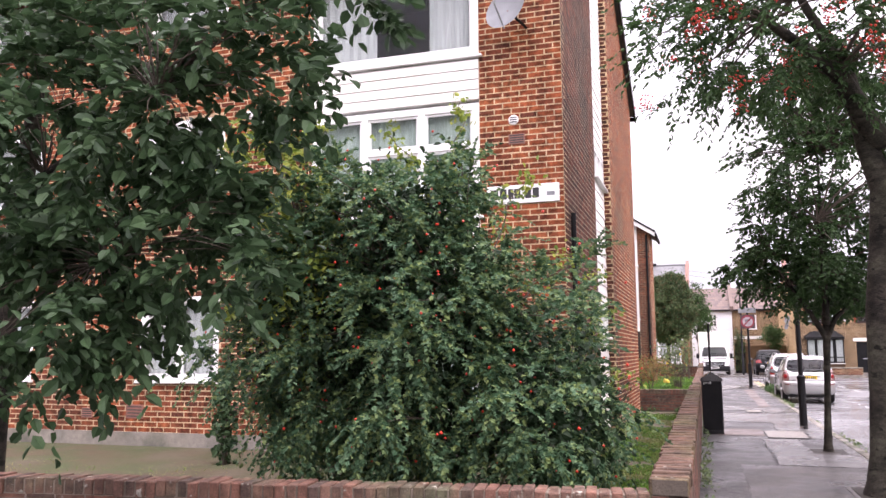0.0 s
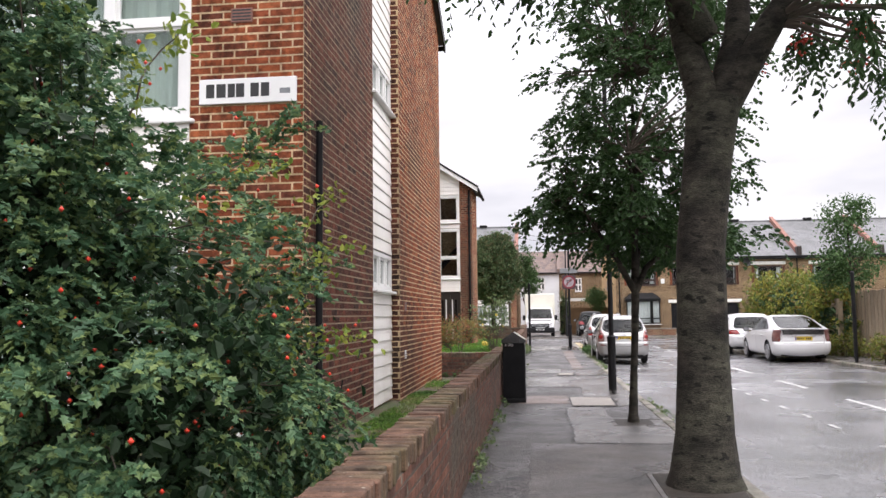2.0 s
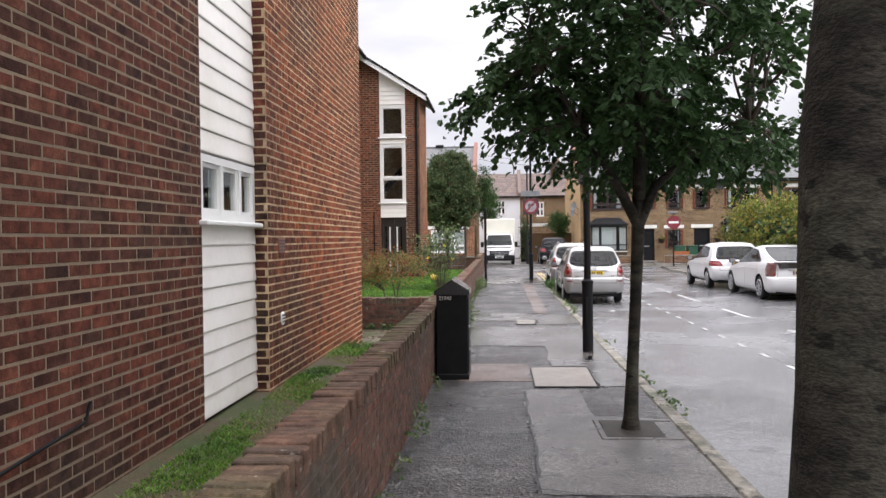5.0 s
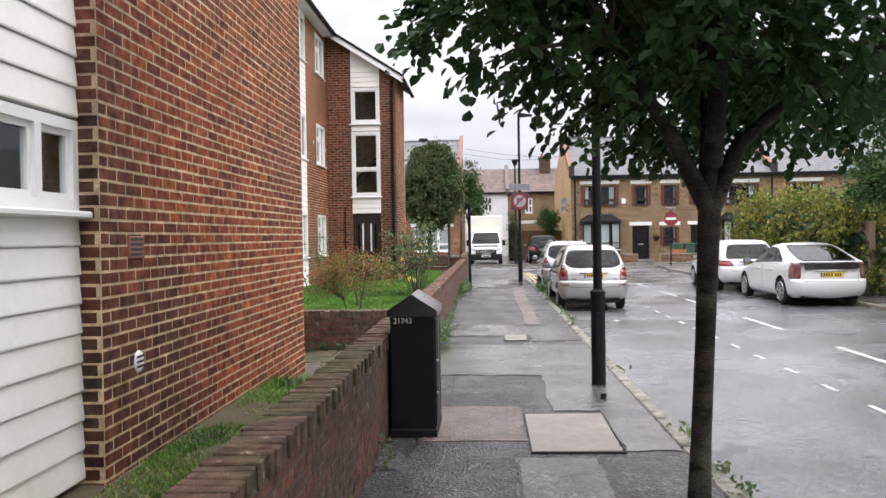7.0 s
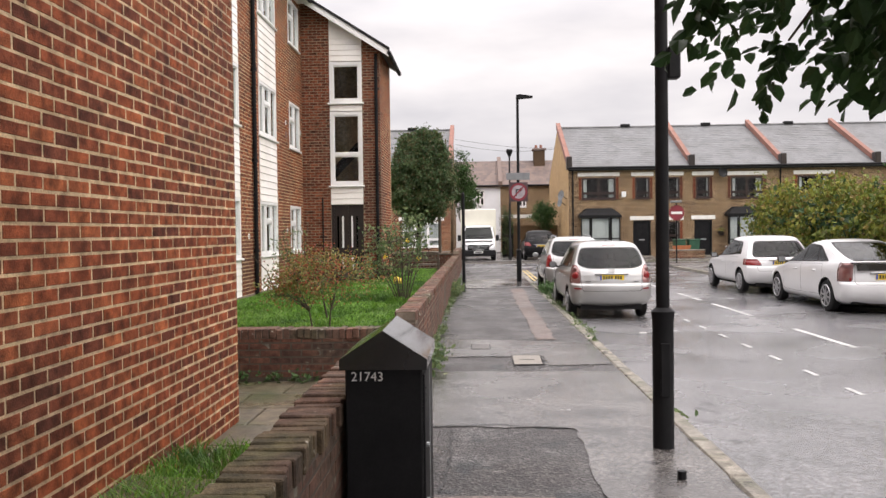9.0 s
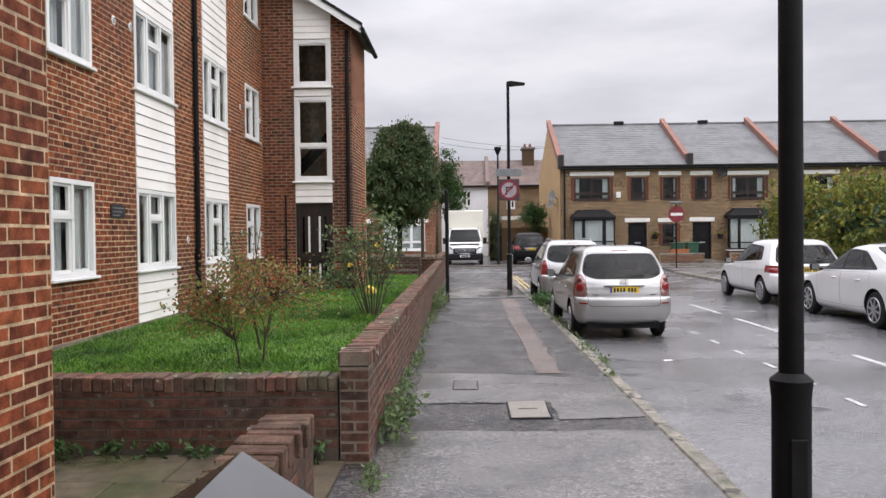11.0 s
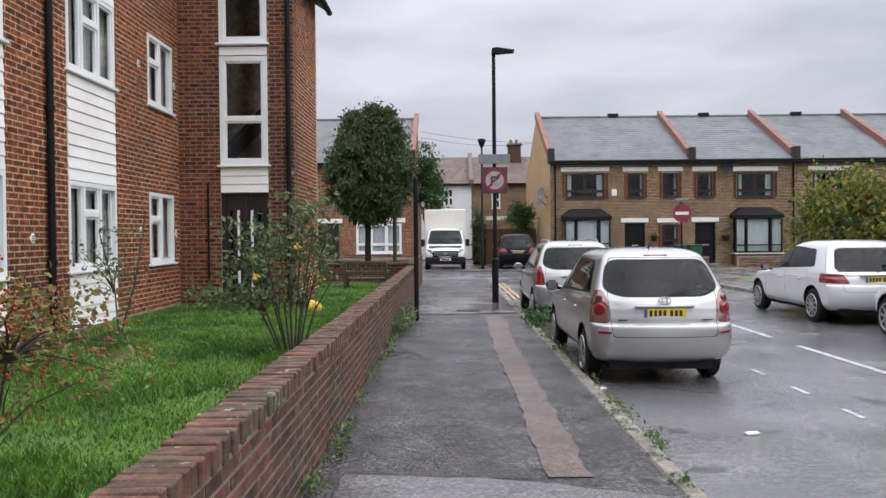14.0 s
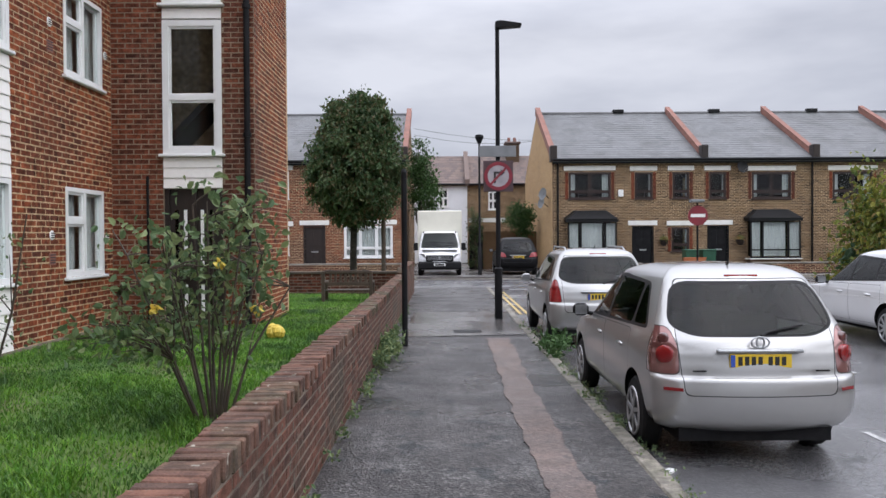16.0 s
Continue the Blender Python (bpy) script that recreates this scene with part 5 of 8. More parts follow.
def terrace_house(x0, x1, wins, doors, bays, label, end=None, brick=STOCK_BRICK, frame="brown"):
    """A two-storey terraced house with facade, roof and fittings."""
    ob = thing("terraced_house", ((x0 + x1) / 2, TYF, 0), label, "house", "terraced houses")
    f = Face((x0, TYF, 0), (1, 0, 0), (0, -1, 0))
    hs = [(a - x0, b - x0, c, d) for a, b, c, d, _ in wins] + [(a - x0, b - x0, 0.1, d) for a, b, d in doors] + [(a - x0 + 0.1, b - x0 - 0.1, 0.7, d - 0.1) for a, b, c, d in bays]
    wl = part("wall", f.wall(Geo(), 0, x1 - x0, 0, T_EAVE, hs), MORTAR, ob)
    lay(f, f.courses(0, x1 - x0, 0.0, T_EAVE, hs), brick, wl)
    part("back_wall", Geo().box(x0, x1, TYF + 2 * T_DEEP - 0.3, TYF + 2 * T_DEEP, 0, T_EAVE), MORTAR, ob)
    part("room_back", Geo().box(x0 + 0.2, x1 - 0.2, TYF + 2.6, TYF + 2.65, 0.1, T_EAVE - 0.2), INSIDE, ob)
    roof_slope(ob, x0, x1, TYF - 0.25, T_EAVE, TYF + T_DEEP, T_RIDGE, SLATE)
    part("roof_rear", Geo().prism([(x0, TYF + T_DEEP, T_RIDGE), (x0, TYF + 2 * T_DEEP, T_EAVE), (x0, TYF + 2 * T_DEEP, T_EAVE - 0.1), (x0, TYF + T_DEEP, T_RIDGE - 0.1)], (x1 - x0, 0, 0)), SLATE, ob)
    part("ridge", Geo().tube([(x0, TYF + T_DEEP, T_RIDGE + 0.02), (x1, TYF + T_DEEP, T_RIDGE + 0.02)], 0.09, 8), SLATE, ob)
    part("roof_vent", Geo().cbox(x1 - 3.0, x1 - 2.4, TYF + T_DEEP - 0.15, TYF + T_DEEP + 0.15, T_RIDGE + 0.02, T_RIDGE + 0.22, 0.03), TRIM, ob)
    part("gutter", Geo().tube([(x0, TYF - 0.3, T_EAVE - 0.02), (x1, TYF - 0.3, T_EAVE - 0.02)], 0.07, 8), BLACK, ob)
    part("fascia", Geo().box(x0, x1, TYF - 0.24, TYF - 0.2, T_EAVE - 0.2, T_EAVE), BLACK, ob)
    for a, b, c, d, n in wins:
        lights = tuple((i + 1) / n for i in range(n - 1))
        if frame == "brown":
            brown_window(ob, f, a - x0, b - x0, c, d, lights)
            for uu in (a - x0 - 0.16, b - x0 + 0.02):
                part("red_brick_jamb", f.bar(Geo(), uu, uu + 0.14, c, d, -0.02, 0.012), BRICK_TOWER, ob)
        else:
            window(ob, f, a - x0, b - x0, c, d, lights, transom=tuple([0.3] * n), curtain=(CURTAIN, ((0, 1),)), fw=0.08)
            part("lintel", f.bar(Geo(), a - x0 - 0.2, b - x0 + 0.2, d + 0.06, d + 0.28, -0.1, 0.03, 0.01), STONE, ob)
    for a, b, d in doors:
        front_door(ob, f, a - x0, b - x0, d, BLACK if frame == "brown" else DARKWOOD)
    for a, b, c, d in bays:
        bay(ob, f, a - x0, b - x0, c, d)
    return ob


H1 = terrace_house(5.95, 13.1, [(6.72, 8.72, 3.44, 4.72, 2), (9.84, 10.69, 3.44, 4.70, 1), (11.63, 12.43, 3.44, 4.70, 1), (11.57, 12.42, 0.95, 2.1, 1)], [(9.78, 10.66, 2.1)], [(6.6, 8.87, 0.75, 2.5)],
                   "brown brick end-of-terrace house with slate roof", )
H2 = terrace_house(13.1, 18.35, [(13.36, 14.16, 3.43, 4.69, 1), (15.37, 17.24, 3.41, 4.67, 2)], [(13.34, 14.22, 2.1)], [(15.1, 17.45, 0.62, 2.5)], "brown brick terraced house with black door and slate roof")
H3 = terrace_house(18.35, 23.7, [(19.2, 21.1, 3.41, 4.67, 2)], [(22.0, 22.9, 2.1)], [], "brown brick terraced house with slate roof")
H4 = terrace_house(23.7, 36.0, [(25.0, 27.0, 3.41, 4.67, 2), (30.0, 32.0, 3.41, 4.67, 2)], [], [], "brown brick terraced house with slate roof at the far end")
# end gable of the first house, in yellow brick
gx = 5.95
f_g = Face((gx, TYF, 0), (0, 1, 0), (-1, 0, 0))


def g_top(u):
    return T_EAVE + (T_RIDGE - T_EAVE) * (1 - abs(u - T_DEEP) / T_DEEP)


gw = part("gable_wall", Geo().prism([f_g.p(0.252, 0), f_g.p(2 * T_DEEP - 0.302, 0), f_g.p(2 * T_DEEP - 0.302, g_top(0.302)), f_g.p(T_DEEP, T_RIDGE), f_g.p(0.252, g_top(0.252))], (0.2, 0, 0)), MORTAR, H1)
lay(f_g, f_g.courses(0, 2 * T_DEEP, 0.0, T_RIDGE, top=g_top), YELLOW_BRICK, gw)
for x, h in ((gx + 0.05, H1), (13.1, H2), (18.35, H3), (23.7, H4)):
    parapet(h, x, TYF - 0.1, T_EAVE + 0.05, TYF + T_DEEP, T_RIDGE + 0.05)
pipe(H1, [(gx + 0.25, TYF - 0.08, 0.0), (gx + 0.25, TYF - 0.08, T_EAVE)], 0.045, BLACK)
pipe(H2, [(18.2, TYF - 0.08, 0.0), (18.2, TYF - 0.08, T_EAVE)], 0.045, BLACK)
part("alarm_box", Geo().cbox(9.05, 9.3, TYF - 0.09, TYF - 0.01, 3.55, 3.88, 0.02), WHITE, H1)
HL = terrace_house(-8.6, -1.0, [(-6.95, -6.5, 3.55, 4.85, 1), (-3.9, -1.6, 0.75, 2.25, 3), (-3.4, -2.0, 3.55, 4.85, 2), (-7.0, -6.5, 0.9, 2.2, 1)], [(-5.75, -4.85, 2.2)], [], "red-brown brick end terrace house with white windows", frame="white", brick=BRICK_TOWER)
HL2 = terrace_house(-22.0, -8.6, [(-11, -9.4, 3.55, 4.85, 2), (-15, -13.5, 3.55, 4.85, 2)], [(-12.5, -11.6, 2.2)], [], "red-brown brick terraced house with white windows", frame="white", brick=BRICK_TOWER)
f_gl = Face((-1.0, TYF + 2 * T_DEEP, 0), (0, -1, 0), (1, 0, 0))
glw = part("gable_wall", Geo().prism([f_gl.p(0.302, 0), f_gl.p(2 * T_DEEP - 0.252, 0), f_gl.p(2 * T_DEEP - 0.252, g_top(0.252)), f_gl.p(T_DEEP, T_RIDGE), f_gl.p(0.302, g_top(0.302))], (-0.2, 0, 0)), MORTAR, HL)
lay(f_gl, f_gl.courses(0, 2 * T_DEEP, 0.0, T_RIDGE, top=g_top), STOCK_BRICK, glw)
parapet(HL, -1.02, TYF - 0.1, T_EAVE + 0.05, TYF + T_DEEP, T_RIDGE + 0.05)

# houses closing the view behind the yard
def back_house(x0, x1, mat, roofm, label, wins):
    ob = thing("terraced_house", ((x0 + x1) / 2, 75, 0), label, "house", "houses behind the yard")
    f = Face((x0, 75, 0), (1, 0, 0), (0, -1, 0))
    hs = [(a - x0, b - x0, c, d) for a, b, c, d in wins]
    wl = part("wall", f.wall(Geo(), 0, x1 - x0, 0, 5.2, hs), mat if mat is RENDER else MORTAR, ob)
    if mat is not RENDER:
        lay(f, f.courses(0, x1 - x0, 0, 5.2, hs), mat, wl)
    for a, b, c, d in wins:
        window(ob, f, a - x0, b - x0, c, d, (0.5,), transom=(0.5, 0.5), fw=0.06)
    part("room_back", Geo().box(x0, x1, 77, 77.1, 0, 5.0), INSIDE, ob)
    roof_slope(ob, x0, x1, 74.8, 5.2, 78.5, 7.4, roofm, 12)
    part("gutter", Geo().tube([(x0, 74.75, 5.18), (x1, 74.75, 5.18)], 0.06, 8), BLACK, ob)
    return ob


back_house(-6.0, 2.4, RENDER, TILE_BROWN, "white rendered house with brown tiled roof", [(0.5, 1.15, 3.7, 4.87)])
bh = back_house(2.4, 12.0, STOCK_BRICK, TILE_BROWN, "brown brick house with tiled roof and chimney", [(3.8, 4.4, 3.5, 4.7)])
part("party_parapet", Geo().prism([(2.25, 74.7, 5.1), (2.25, 78.5, 7.4), (2.25, 78.5, 7.75), (2.25, 74.7, 5.5)], (0.3, 0, 0)), TILE_BROWN, bh)
part("chimney", Geo().cbox(5.2, 6.1, 77.6, 78.6, 6.5, 8.15, 0.04), STOCK_BRICK, bh)
part("chimney_cap", Geo().cbox(5.1, 6.2, 77.5, 78.7, 8.15, 8.3, 0.03), TILE_BROWN, bh)
for k in range(2):
    part("chimney_pot", Geo().tube([(5.42 + 0.4 * k, 78.1, 8.3), (5.42 + 0.4 * k, 78.1, 8.62)], [0.13, 0.1], 10), PARAPET, bh)
yw = thing("yard_wall", (4.0, 73, 0), "brown brick yard wall with a dark gate", "wall", kind="structure")
part("wall", Geo().box(2.9, 5.9, 66.0, 66.25, -0.1, 2.0), STOCK_BRICK, yw)
part("gate", Geo().cbox(2.2, 2.95, 65.6, 65.7, -0.1, 2.3, 0.02), TRIM, yw)
part("outbuilding_fascia", Geo().box(2.2, 4.2, 65.5, 66.2, 2.5, 2.72), STONE, yw)

# dwarf walls before the terrace
def dwarf(x0, x1, y, h, label):
    ob = thing("dwarf_wall", ((x0 + x1) / 2, y, 0), label, "wall", kind="structure")
    f = Face((x0, y, 0), (1, 0, 0), (0, -1, 0))
    w = part("core", Geo().box(x0, x1, y, y + 0.21, -0.05, h - 0.07), MORTAR, ob)
    lay(f, f.courses(0, x1 - x0, 0.0, h - 0.07), BRICK_DARK, w)
    part("coping", Geo().cbox(x0 - 0.02, x1 + 0.02, y - 0.03, y + 0.24, h - 0.07, h, 0.01), CONCRETE, ob)


dwarf(6.2, 9.6, 57.65, 0.5, "low brick wall before the terrace")
dwarf(10.9, 13.2, 57.65, 0.5, "low brick wall before the terrace")
dwarf(14.6, 23.0, 57.65, 0.5, "low brick wall before the terrace")
dwarf(-9.0, -1.0, 57.65, 0.55, "low brick wall before the end house")
solid("forecourt", Geo().box(5.95, 40, 57.6, 60.0, -0.3, 0.02), PAVE_GREY, "grey paved forecourt of the terrace", "pavement")
solid("forecourt_left", Geo().box(-40, -0.95, 57.6, 60.0, -0.3, 0.02), PAVE_GREY, "grey paved forecourt of the end house", "pavement")


# ---- plants ----
def leaf_mesh(name, P, size, mat, seed, droop=0.3, shape=0.5, vary=0.35, up=0.4, way=None, lobed=False):
    """Many small folded leaves at the points P as one mesh."""
    r = np.random.default_rng(seed)
    n = len(P)
    d = r.normal(size=(n, 3)) if way is None else way + r.normal(size=(n, 3)) * 0.35
    d[:, 2] -= droop
    d /= np.linalg.norm(d, axis=1)[:, None]
    nn = r.normal(size=(n, 3)) * 0.7
    nn[:, 2] += up
    s = np.cross(d, nn)
    s /= np.linalg.norm(s, axis=1)[:, None] + 1e-9
    nn = np.cross(s, d)
    L = size * (1 - vary + 2 * vary * r.random(n))[:, None]
    W = L * shape
    b = P
    V = np.stack([b, b + d * L * 0.3 + s * W * 0.5 + nn * W * 0.15, b + d * L * 0.72 + s * W * 0.42 + nn * W * 0.12, b + d * L - nn * L * 0.12,
                  b + d * L * 0.72 - s * W * 0.42 + nn * W * 0.12, b + d * L * 0.3 - s * W * 0.5 + nn * W * 0.15], axis=1)
    if lobed:
        edge = ((0.22, 0.40, 0.10), (0.40, 0.20, 0.05), (0.60, 0.50, 0.14), (0.76, 0.22, 0.03))
        rows = [b, b + d * L - nn * L * 0.15]
        for sg in (1, -1):
            rows += [b + d * L * u + s * W * w * 1.25 * sg + nn * W * h for u, w, h in edge]
        F = (np.arange(n)[:, None, None] * 10 + np.array(((0, 2, 3, 4, 5, 1), (0, 1, 9, 8, 7, 6)))[None]).reshape(-1, 6)
        return big_mesh(name, np.stack(rows, axis=1).reshape(-1, 3), F, mat)
    F = (np.arange(n)[:, None, None] * 6 + np.array(((0, 1, 2, 3), (0, 3, 4, 5)))[None]).reshape(-1, 4)
    return big_mesh(name, V.reshape(-1, 3), F, mat)


def clump_points(c, rad, n, seed, hollow=0.35, flat=1.0, rough=0.25):
    """Clump centres in a lumpy ellipsoid, thicker towards the outside."""
    r = np.random.default_rng(seed)
    d = r.normal(size=(n, 3))
    d /= np.linalg.norm(d, axis=1)[:, None]
    lump = np.array([1 + rough * noise.noise(Vector(v) * 2.2 + Vector((seed, 0, 0))) * 2 for v in d])
    rr = (hollow + (1 - hollow) * r.random(n) ** 0.55) * lump
    return np.array(c) + d * rr[:, None] * np.array(rad)


def scatter(C, per, spread, seed, squash=0.8):
    r = np.random.default_rng(seed)
    k = r.integers(int(per * 0.5), int(per * 1.5), len(C))
    P = np.repeat(C, k, axis=0)
    off = r.normal(size=P.shape) * spread
    off[:, 2] *= squash
    return P + off


def sprays(C, centre, per, length, leaves, seed, sag=0.42):
    """Leafy shoots that spring outwards from every clump and hang over: leaf places and directions."""
    r = np.random.default_rng(seed)
    C = np.repeat(C, per, axis=0)
    out = C - np.array(centre)
    out /= np.linalg.norm(out, axis=1)[:, None] + 1e-6
    d = out * 0.9 + r.normal(size=C.shape) * 0.55
    d /= np.linalg.norm(d, axis=1)[:, None]
    L = length * (0.5 + r.random(len(C)))
    side = np.cross(d, np.array((0, 0, 1.0)))
    side /= np.linalg.norm(side, axis=1)[:, None] + 1e-6
    P, W = [], []
    for k in range(leaves):
        t = (k + 0.5) / leaves
        p = C + d * (L * t)[:, None]
        p[:, 2] -= sag * L * t * t
        w = d + side * (1.1 if k % 2 else -1.1)
        w[:, 2] -= sag * t * 0.8
        P.append(p)
        W.append(w)
    return np.concatenate(P), np.concatenate(W)


def branch(g, a, b, r0, r1, rng, sag=0.1, n=5, sides=6):
    a, b = Vector(a), Vector(b)
    L = (b - a).length
    pts = [a.lerp(b, i / (n - 1)) + Vector((rng.uniform(-1, 1), rng.uniform(-1, 1), rng.uniform(-0.3, 1))) * L * 0.05 * (0 < i < n - 1) + Vector((0, 0, sag * L * math.sin(math.pi * i / (n - 1)))) for i in range(n)]
    g.tube(pts, [r0 + (r1 - r0) * i / (n - 1) for i in range(n)], sides)
    return pts


def berries(name, P, size, mat):
    """Clusters of round berries as one mesh."""
    n = len(P)
    o = np.array([(0, 0, -1), (1, 0, 0), (0, 1, 0), (-1, 0, 0), (0, -1, 0), (0, 0, 1)]) * size
    V = P[:, None, :] + o[None]
    t = np.array(((0, 2, 1), (0, 3, 2), (0, 4, 3), (0, 1, 4), (5, 1, 2), (5, 2, 3), (5, 3, 4), (5, 4, 1)))
    F = (np.arange(n)[:, None, None] * 6 + t[None]).reshape(-1, 3)
    me = big_mesh(name, V.reshape(-1, 3), F, mat)
    me.shade_smooth()
    return me


def tree(name, at, label, trunk, radii, lobes, per, leaf, size, spread, seed, limbs=(), berry=None, shape=0.5, hollow=0.35, twig_r=0.012, category="tree", droop=0.3, limb_r=0.07, spray=None, clear=0.0, rough=0.25, lobed=False, heart=None):
    """Tapered trunk with limbs, branches to every clump, and leaves in clumps."""
    rng = random.Random(seed)
    ob = thing(name, at, label, category)
    g = Geo().tube(trunk, radii, 14)
    part("trunk", g, BARK if category == "tree" else TWIG, ob, smooth=50)
    starts = [Vector(p) for p in trunk[len(trunk) // 2:]]
    for lb in limbs:
        q = Geo()
        n = len(lb)
        q.tube(lb, [limb_r * (1 - 0.72 * i / (n - 1)) for i in range(n)], 10)
        part("limb", q, BARK, ob, smooth=50)
        starts += [Vector(p) for p in lb[1:]]
    C = np.concatenate([clump_points(c, r, n, seed + 7 * i, hollow, rough=rough) for i, (c, r, n) in enumerate(lobes)])
    q = Geo()
    for p in C[:: 2 if len(C) > 120 else 1]:
        s = min(starts, key=lambda t: (t - Vector(p)).length + max(0, t.z - p[2]) * 0.5)
        branch(q, s, p, twig_r * (1.0 + (Vector(p) - s).length * 0.6), twig_r * 0.35, rng, 0.06)
    part("branchwork", q, TWIG, ob, kind="stuff", fix=False)
    if spray:
        mid = np.concatenate([np.repeat([c], n, axis=0) for c, r, n in lobes])
        P, W = sprays(C, mid.mean(axis=0) if spray[3] else mid.repeat(spray[0], axis=0), spray[0], spray[1], spray[2], seed + 1)
        if clear:
            keep = P[:, 2] > clear + np.clip(1.25 - P[:, 0], 0, 2) * 0.42
            P, W = P[keep], W[keep]
        part("crown", leaf_mesh("crown", P, size, leaf, seed + 2, shape=shape, droop=droop, way=W, up=0.9, lobed=lobed), leaf, ob, kind="stuff")
        # dark leaves stand in for the shade between the sprays
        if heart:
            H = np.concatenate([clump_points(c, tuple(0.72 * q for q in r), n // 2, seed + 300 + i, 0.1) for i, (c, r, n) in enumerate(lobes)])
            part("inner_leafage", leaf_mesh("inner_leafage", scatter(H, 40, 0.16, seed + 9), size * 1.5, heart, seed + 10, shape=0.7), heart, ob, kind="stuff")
    else:
        P = scatter(C, per, spread, seed + 1)
        part("crown", leaf_mesh("crown", P, size, leaf, seed + 2, shape=shape, droop=droop), leaf, ob, kind="stuff")
    if berry:
        nb, sz, zmin = berry
        r = np.random.default_rng(seed + 5)
        S = C[C[:, 2] > zmin]
        S = S[r.integers(0, len(S), nb)] + r.normal(size=(nb, 3)) * (spread if zmin > 2 else 0.24)
        k = 30 if zmin > 2 else 1
        B = np.repeat(S, k, axis=0) + r.normal(size=(nb * k, 3)) * sz * 3.4
        part("berry_cluster", berries("berry_cluster", B, sz, BERRY), BERRY, ob, kind="stuff")
    return ob


# rowan by the kerb with a stout trunk
tree("street_tree", (2.0, 9.95, 0), "mature rowan with grey trunk and red berries by the kerb",
     [(1.90, 9.95, -0.05), (1.90, 9.95, 0.12), (1.91, 9.95, 0.45), (1.92, 9.95, 1.1), (1.93, 9.95, 2.0), (2.02, 9.95, 2.8), (2.09, 9.95, 3.35)], [0.36, 0.29, 0.245, 0.215, 0.205, 0.205, 0.23],
     [((2.5, 9.9, 5.5), (2.9, 2.3, 1.7), 210), ((1.2, 9.2, 5.3), (1.6, 1.5, 1.0), 80), ((3.6, 9.6, 4.5), (1.3, 1.6, 1.0), 60), ((0.6, 9.0, 4.9), (1.0, 1.0, 0.5), 26)], 62, LEAF_TREE, 0.076, 0.17, 11,
     limbs=[[(2.05, 9.95, 3.2), (1.85, 9.9, 3.9), (1.7, 9.8, 4.7), (1.2, 9.5, 5.6)], [(2.12, 9.95, 3.2), (2.32, 10.0, 3.9), (2.42, 10.1, 4.7), (2.5, 10.4, 6.0)], [(2.15, 9.95, 3.25), (2.6, 9.9, 4.0), (3.1, 9.7, 4.7), (3.9, 9.5, 5.3)], [(2.0, 9.9, 3.9), (1.5, 9.3, 4.6), (0.8, 8.9, 5.1)]],
     berry=(125, 0.016, 3.9), shape=0.45, limb_r=0.15, spray=(5, 0.38, 13, False))
# young tree in a pit
YT = (1.80, 14.0)
tree("young_street_tree", (*YT, 0), "young street tree with slim trunk and dense green crown",
     [(YT[0] + x, YT[1] + y, z) for x, y, z in ((-0.03, 0, -0.05), (-0.03, 0, 0.12), (-0.01, 0, 0.6), (0.02, 0.02, 1.1), (0.05, 0.03, 1.75), (0.06, 0.05, 2.3), (0.09, 0.07, 3.4), (0.1, 0.1, 4.8))], [0.10, 0.064, 0.051, 0.049, 0.056, 0.045, 0.036, 0.016],
     [((YT[0] + x, YT[1] + y, z), r, n) for x, y, z, r, n in ((0.18, 0.05, 3.4, (1.45, 1.6, 1.0), 140), (0.25, 0.05, 4.7, (1.45, 1.5, 1.5), 210), (0.2, 0.05, 5.7, (1.05, 1.05, 0.9), 90), (-0.65, -0.1, 3.0, (0.8, 0.7, 0.38), 62), (1.0, 0.1, 2.6, (0.8, 1.1, 0.45), 28), (0.1, -0.1, 2.6, (0.6, 0.6, 0.22), 28), (0.35, 1.3, 2.5, (0.85, 0.45, 0.28), 64), (1.1, 1.0, 2.5, (0.7, 0.6, 0.3), 34), (-0.4, 0.6, 2.8, (0.6, 0.6, 0.28), 34))], 44, LEAF_TREE, 0.07, 0.14, 23,
     limbs=[[(YT[0] + x, YT[1] + y, z) for x, y, z in l] for l in (((0.04, 0.02, 1.78), (-0.16, -0.05, 2.15), (-0.45, -0.12, 2.6), (-0.75, -0.2, 3.1)), ((0.06, 0.02, 1.78), (0.2, 0.02, 2.1), (0.5, 0.05, 2.35), (1.0, 0.05, 2.6)), ((0.06, 0, 2.0), (0.0, -0.45, 2.7), (-0.1, -1.05, 3.5)), ((0.06, 0.05, 2.0), (0.2, 0.55, 2.7), (0.3, 1.15, 3.5)))],
     shape=0.66, hollow=0.3, limb_r=0.05, spray=(5, 0.28, 9, False), clear=2.05)
for nm, c, w, h in (("tree_pit", (1.77, 14.0), 0.24, 0.3), ("tree_pit", (1.92, 9.95), 0.40, 0.48)):
    pit = thing(nm, (*c, 0), "square earth pit with stone edging round a street tree", "tree pit")
    part("soil", Geo().box(c[0] - w, min(c[0] + w, 2.17), c[1] - h, c[1] + h, 0.006, 0.016), PITSOIL, pit)
    for a, b, cc, d in ((c[0] - w - 0.05, c[0] - w, c[1] - h, c[1] + h), (c[0] - w - 0.05, 2.17, c[1] - h - 0.05, c[1] - h), (c[0] - w - 0.05, 2.17, c[1] + h, c[1] + h + 0.05)):
        part("edging", Geo().cbox(a, b, cc, d, 0.0, 0.014, 0.005), PAVE_GREY, pit)

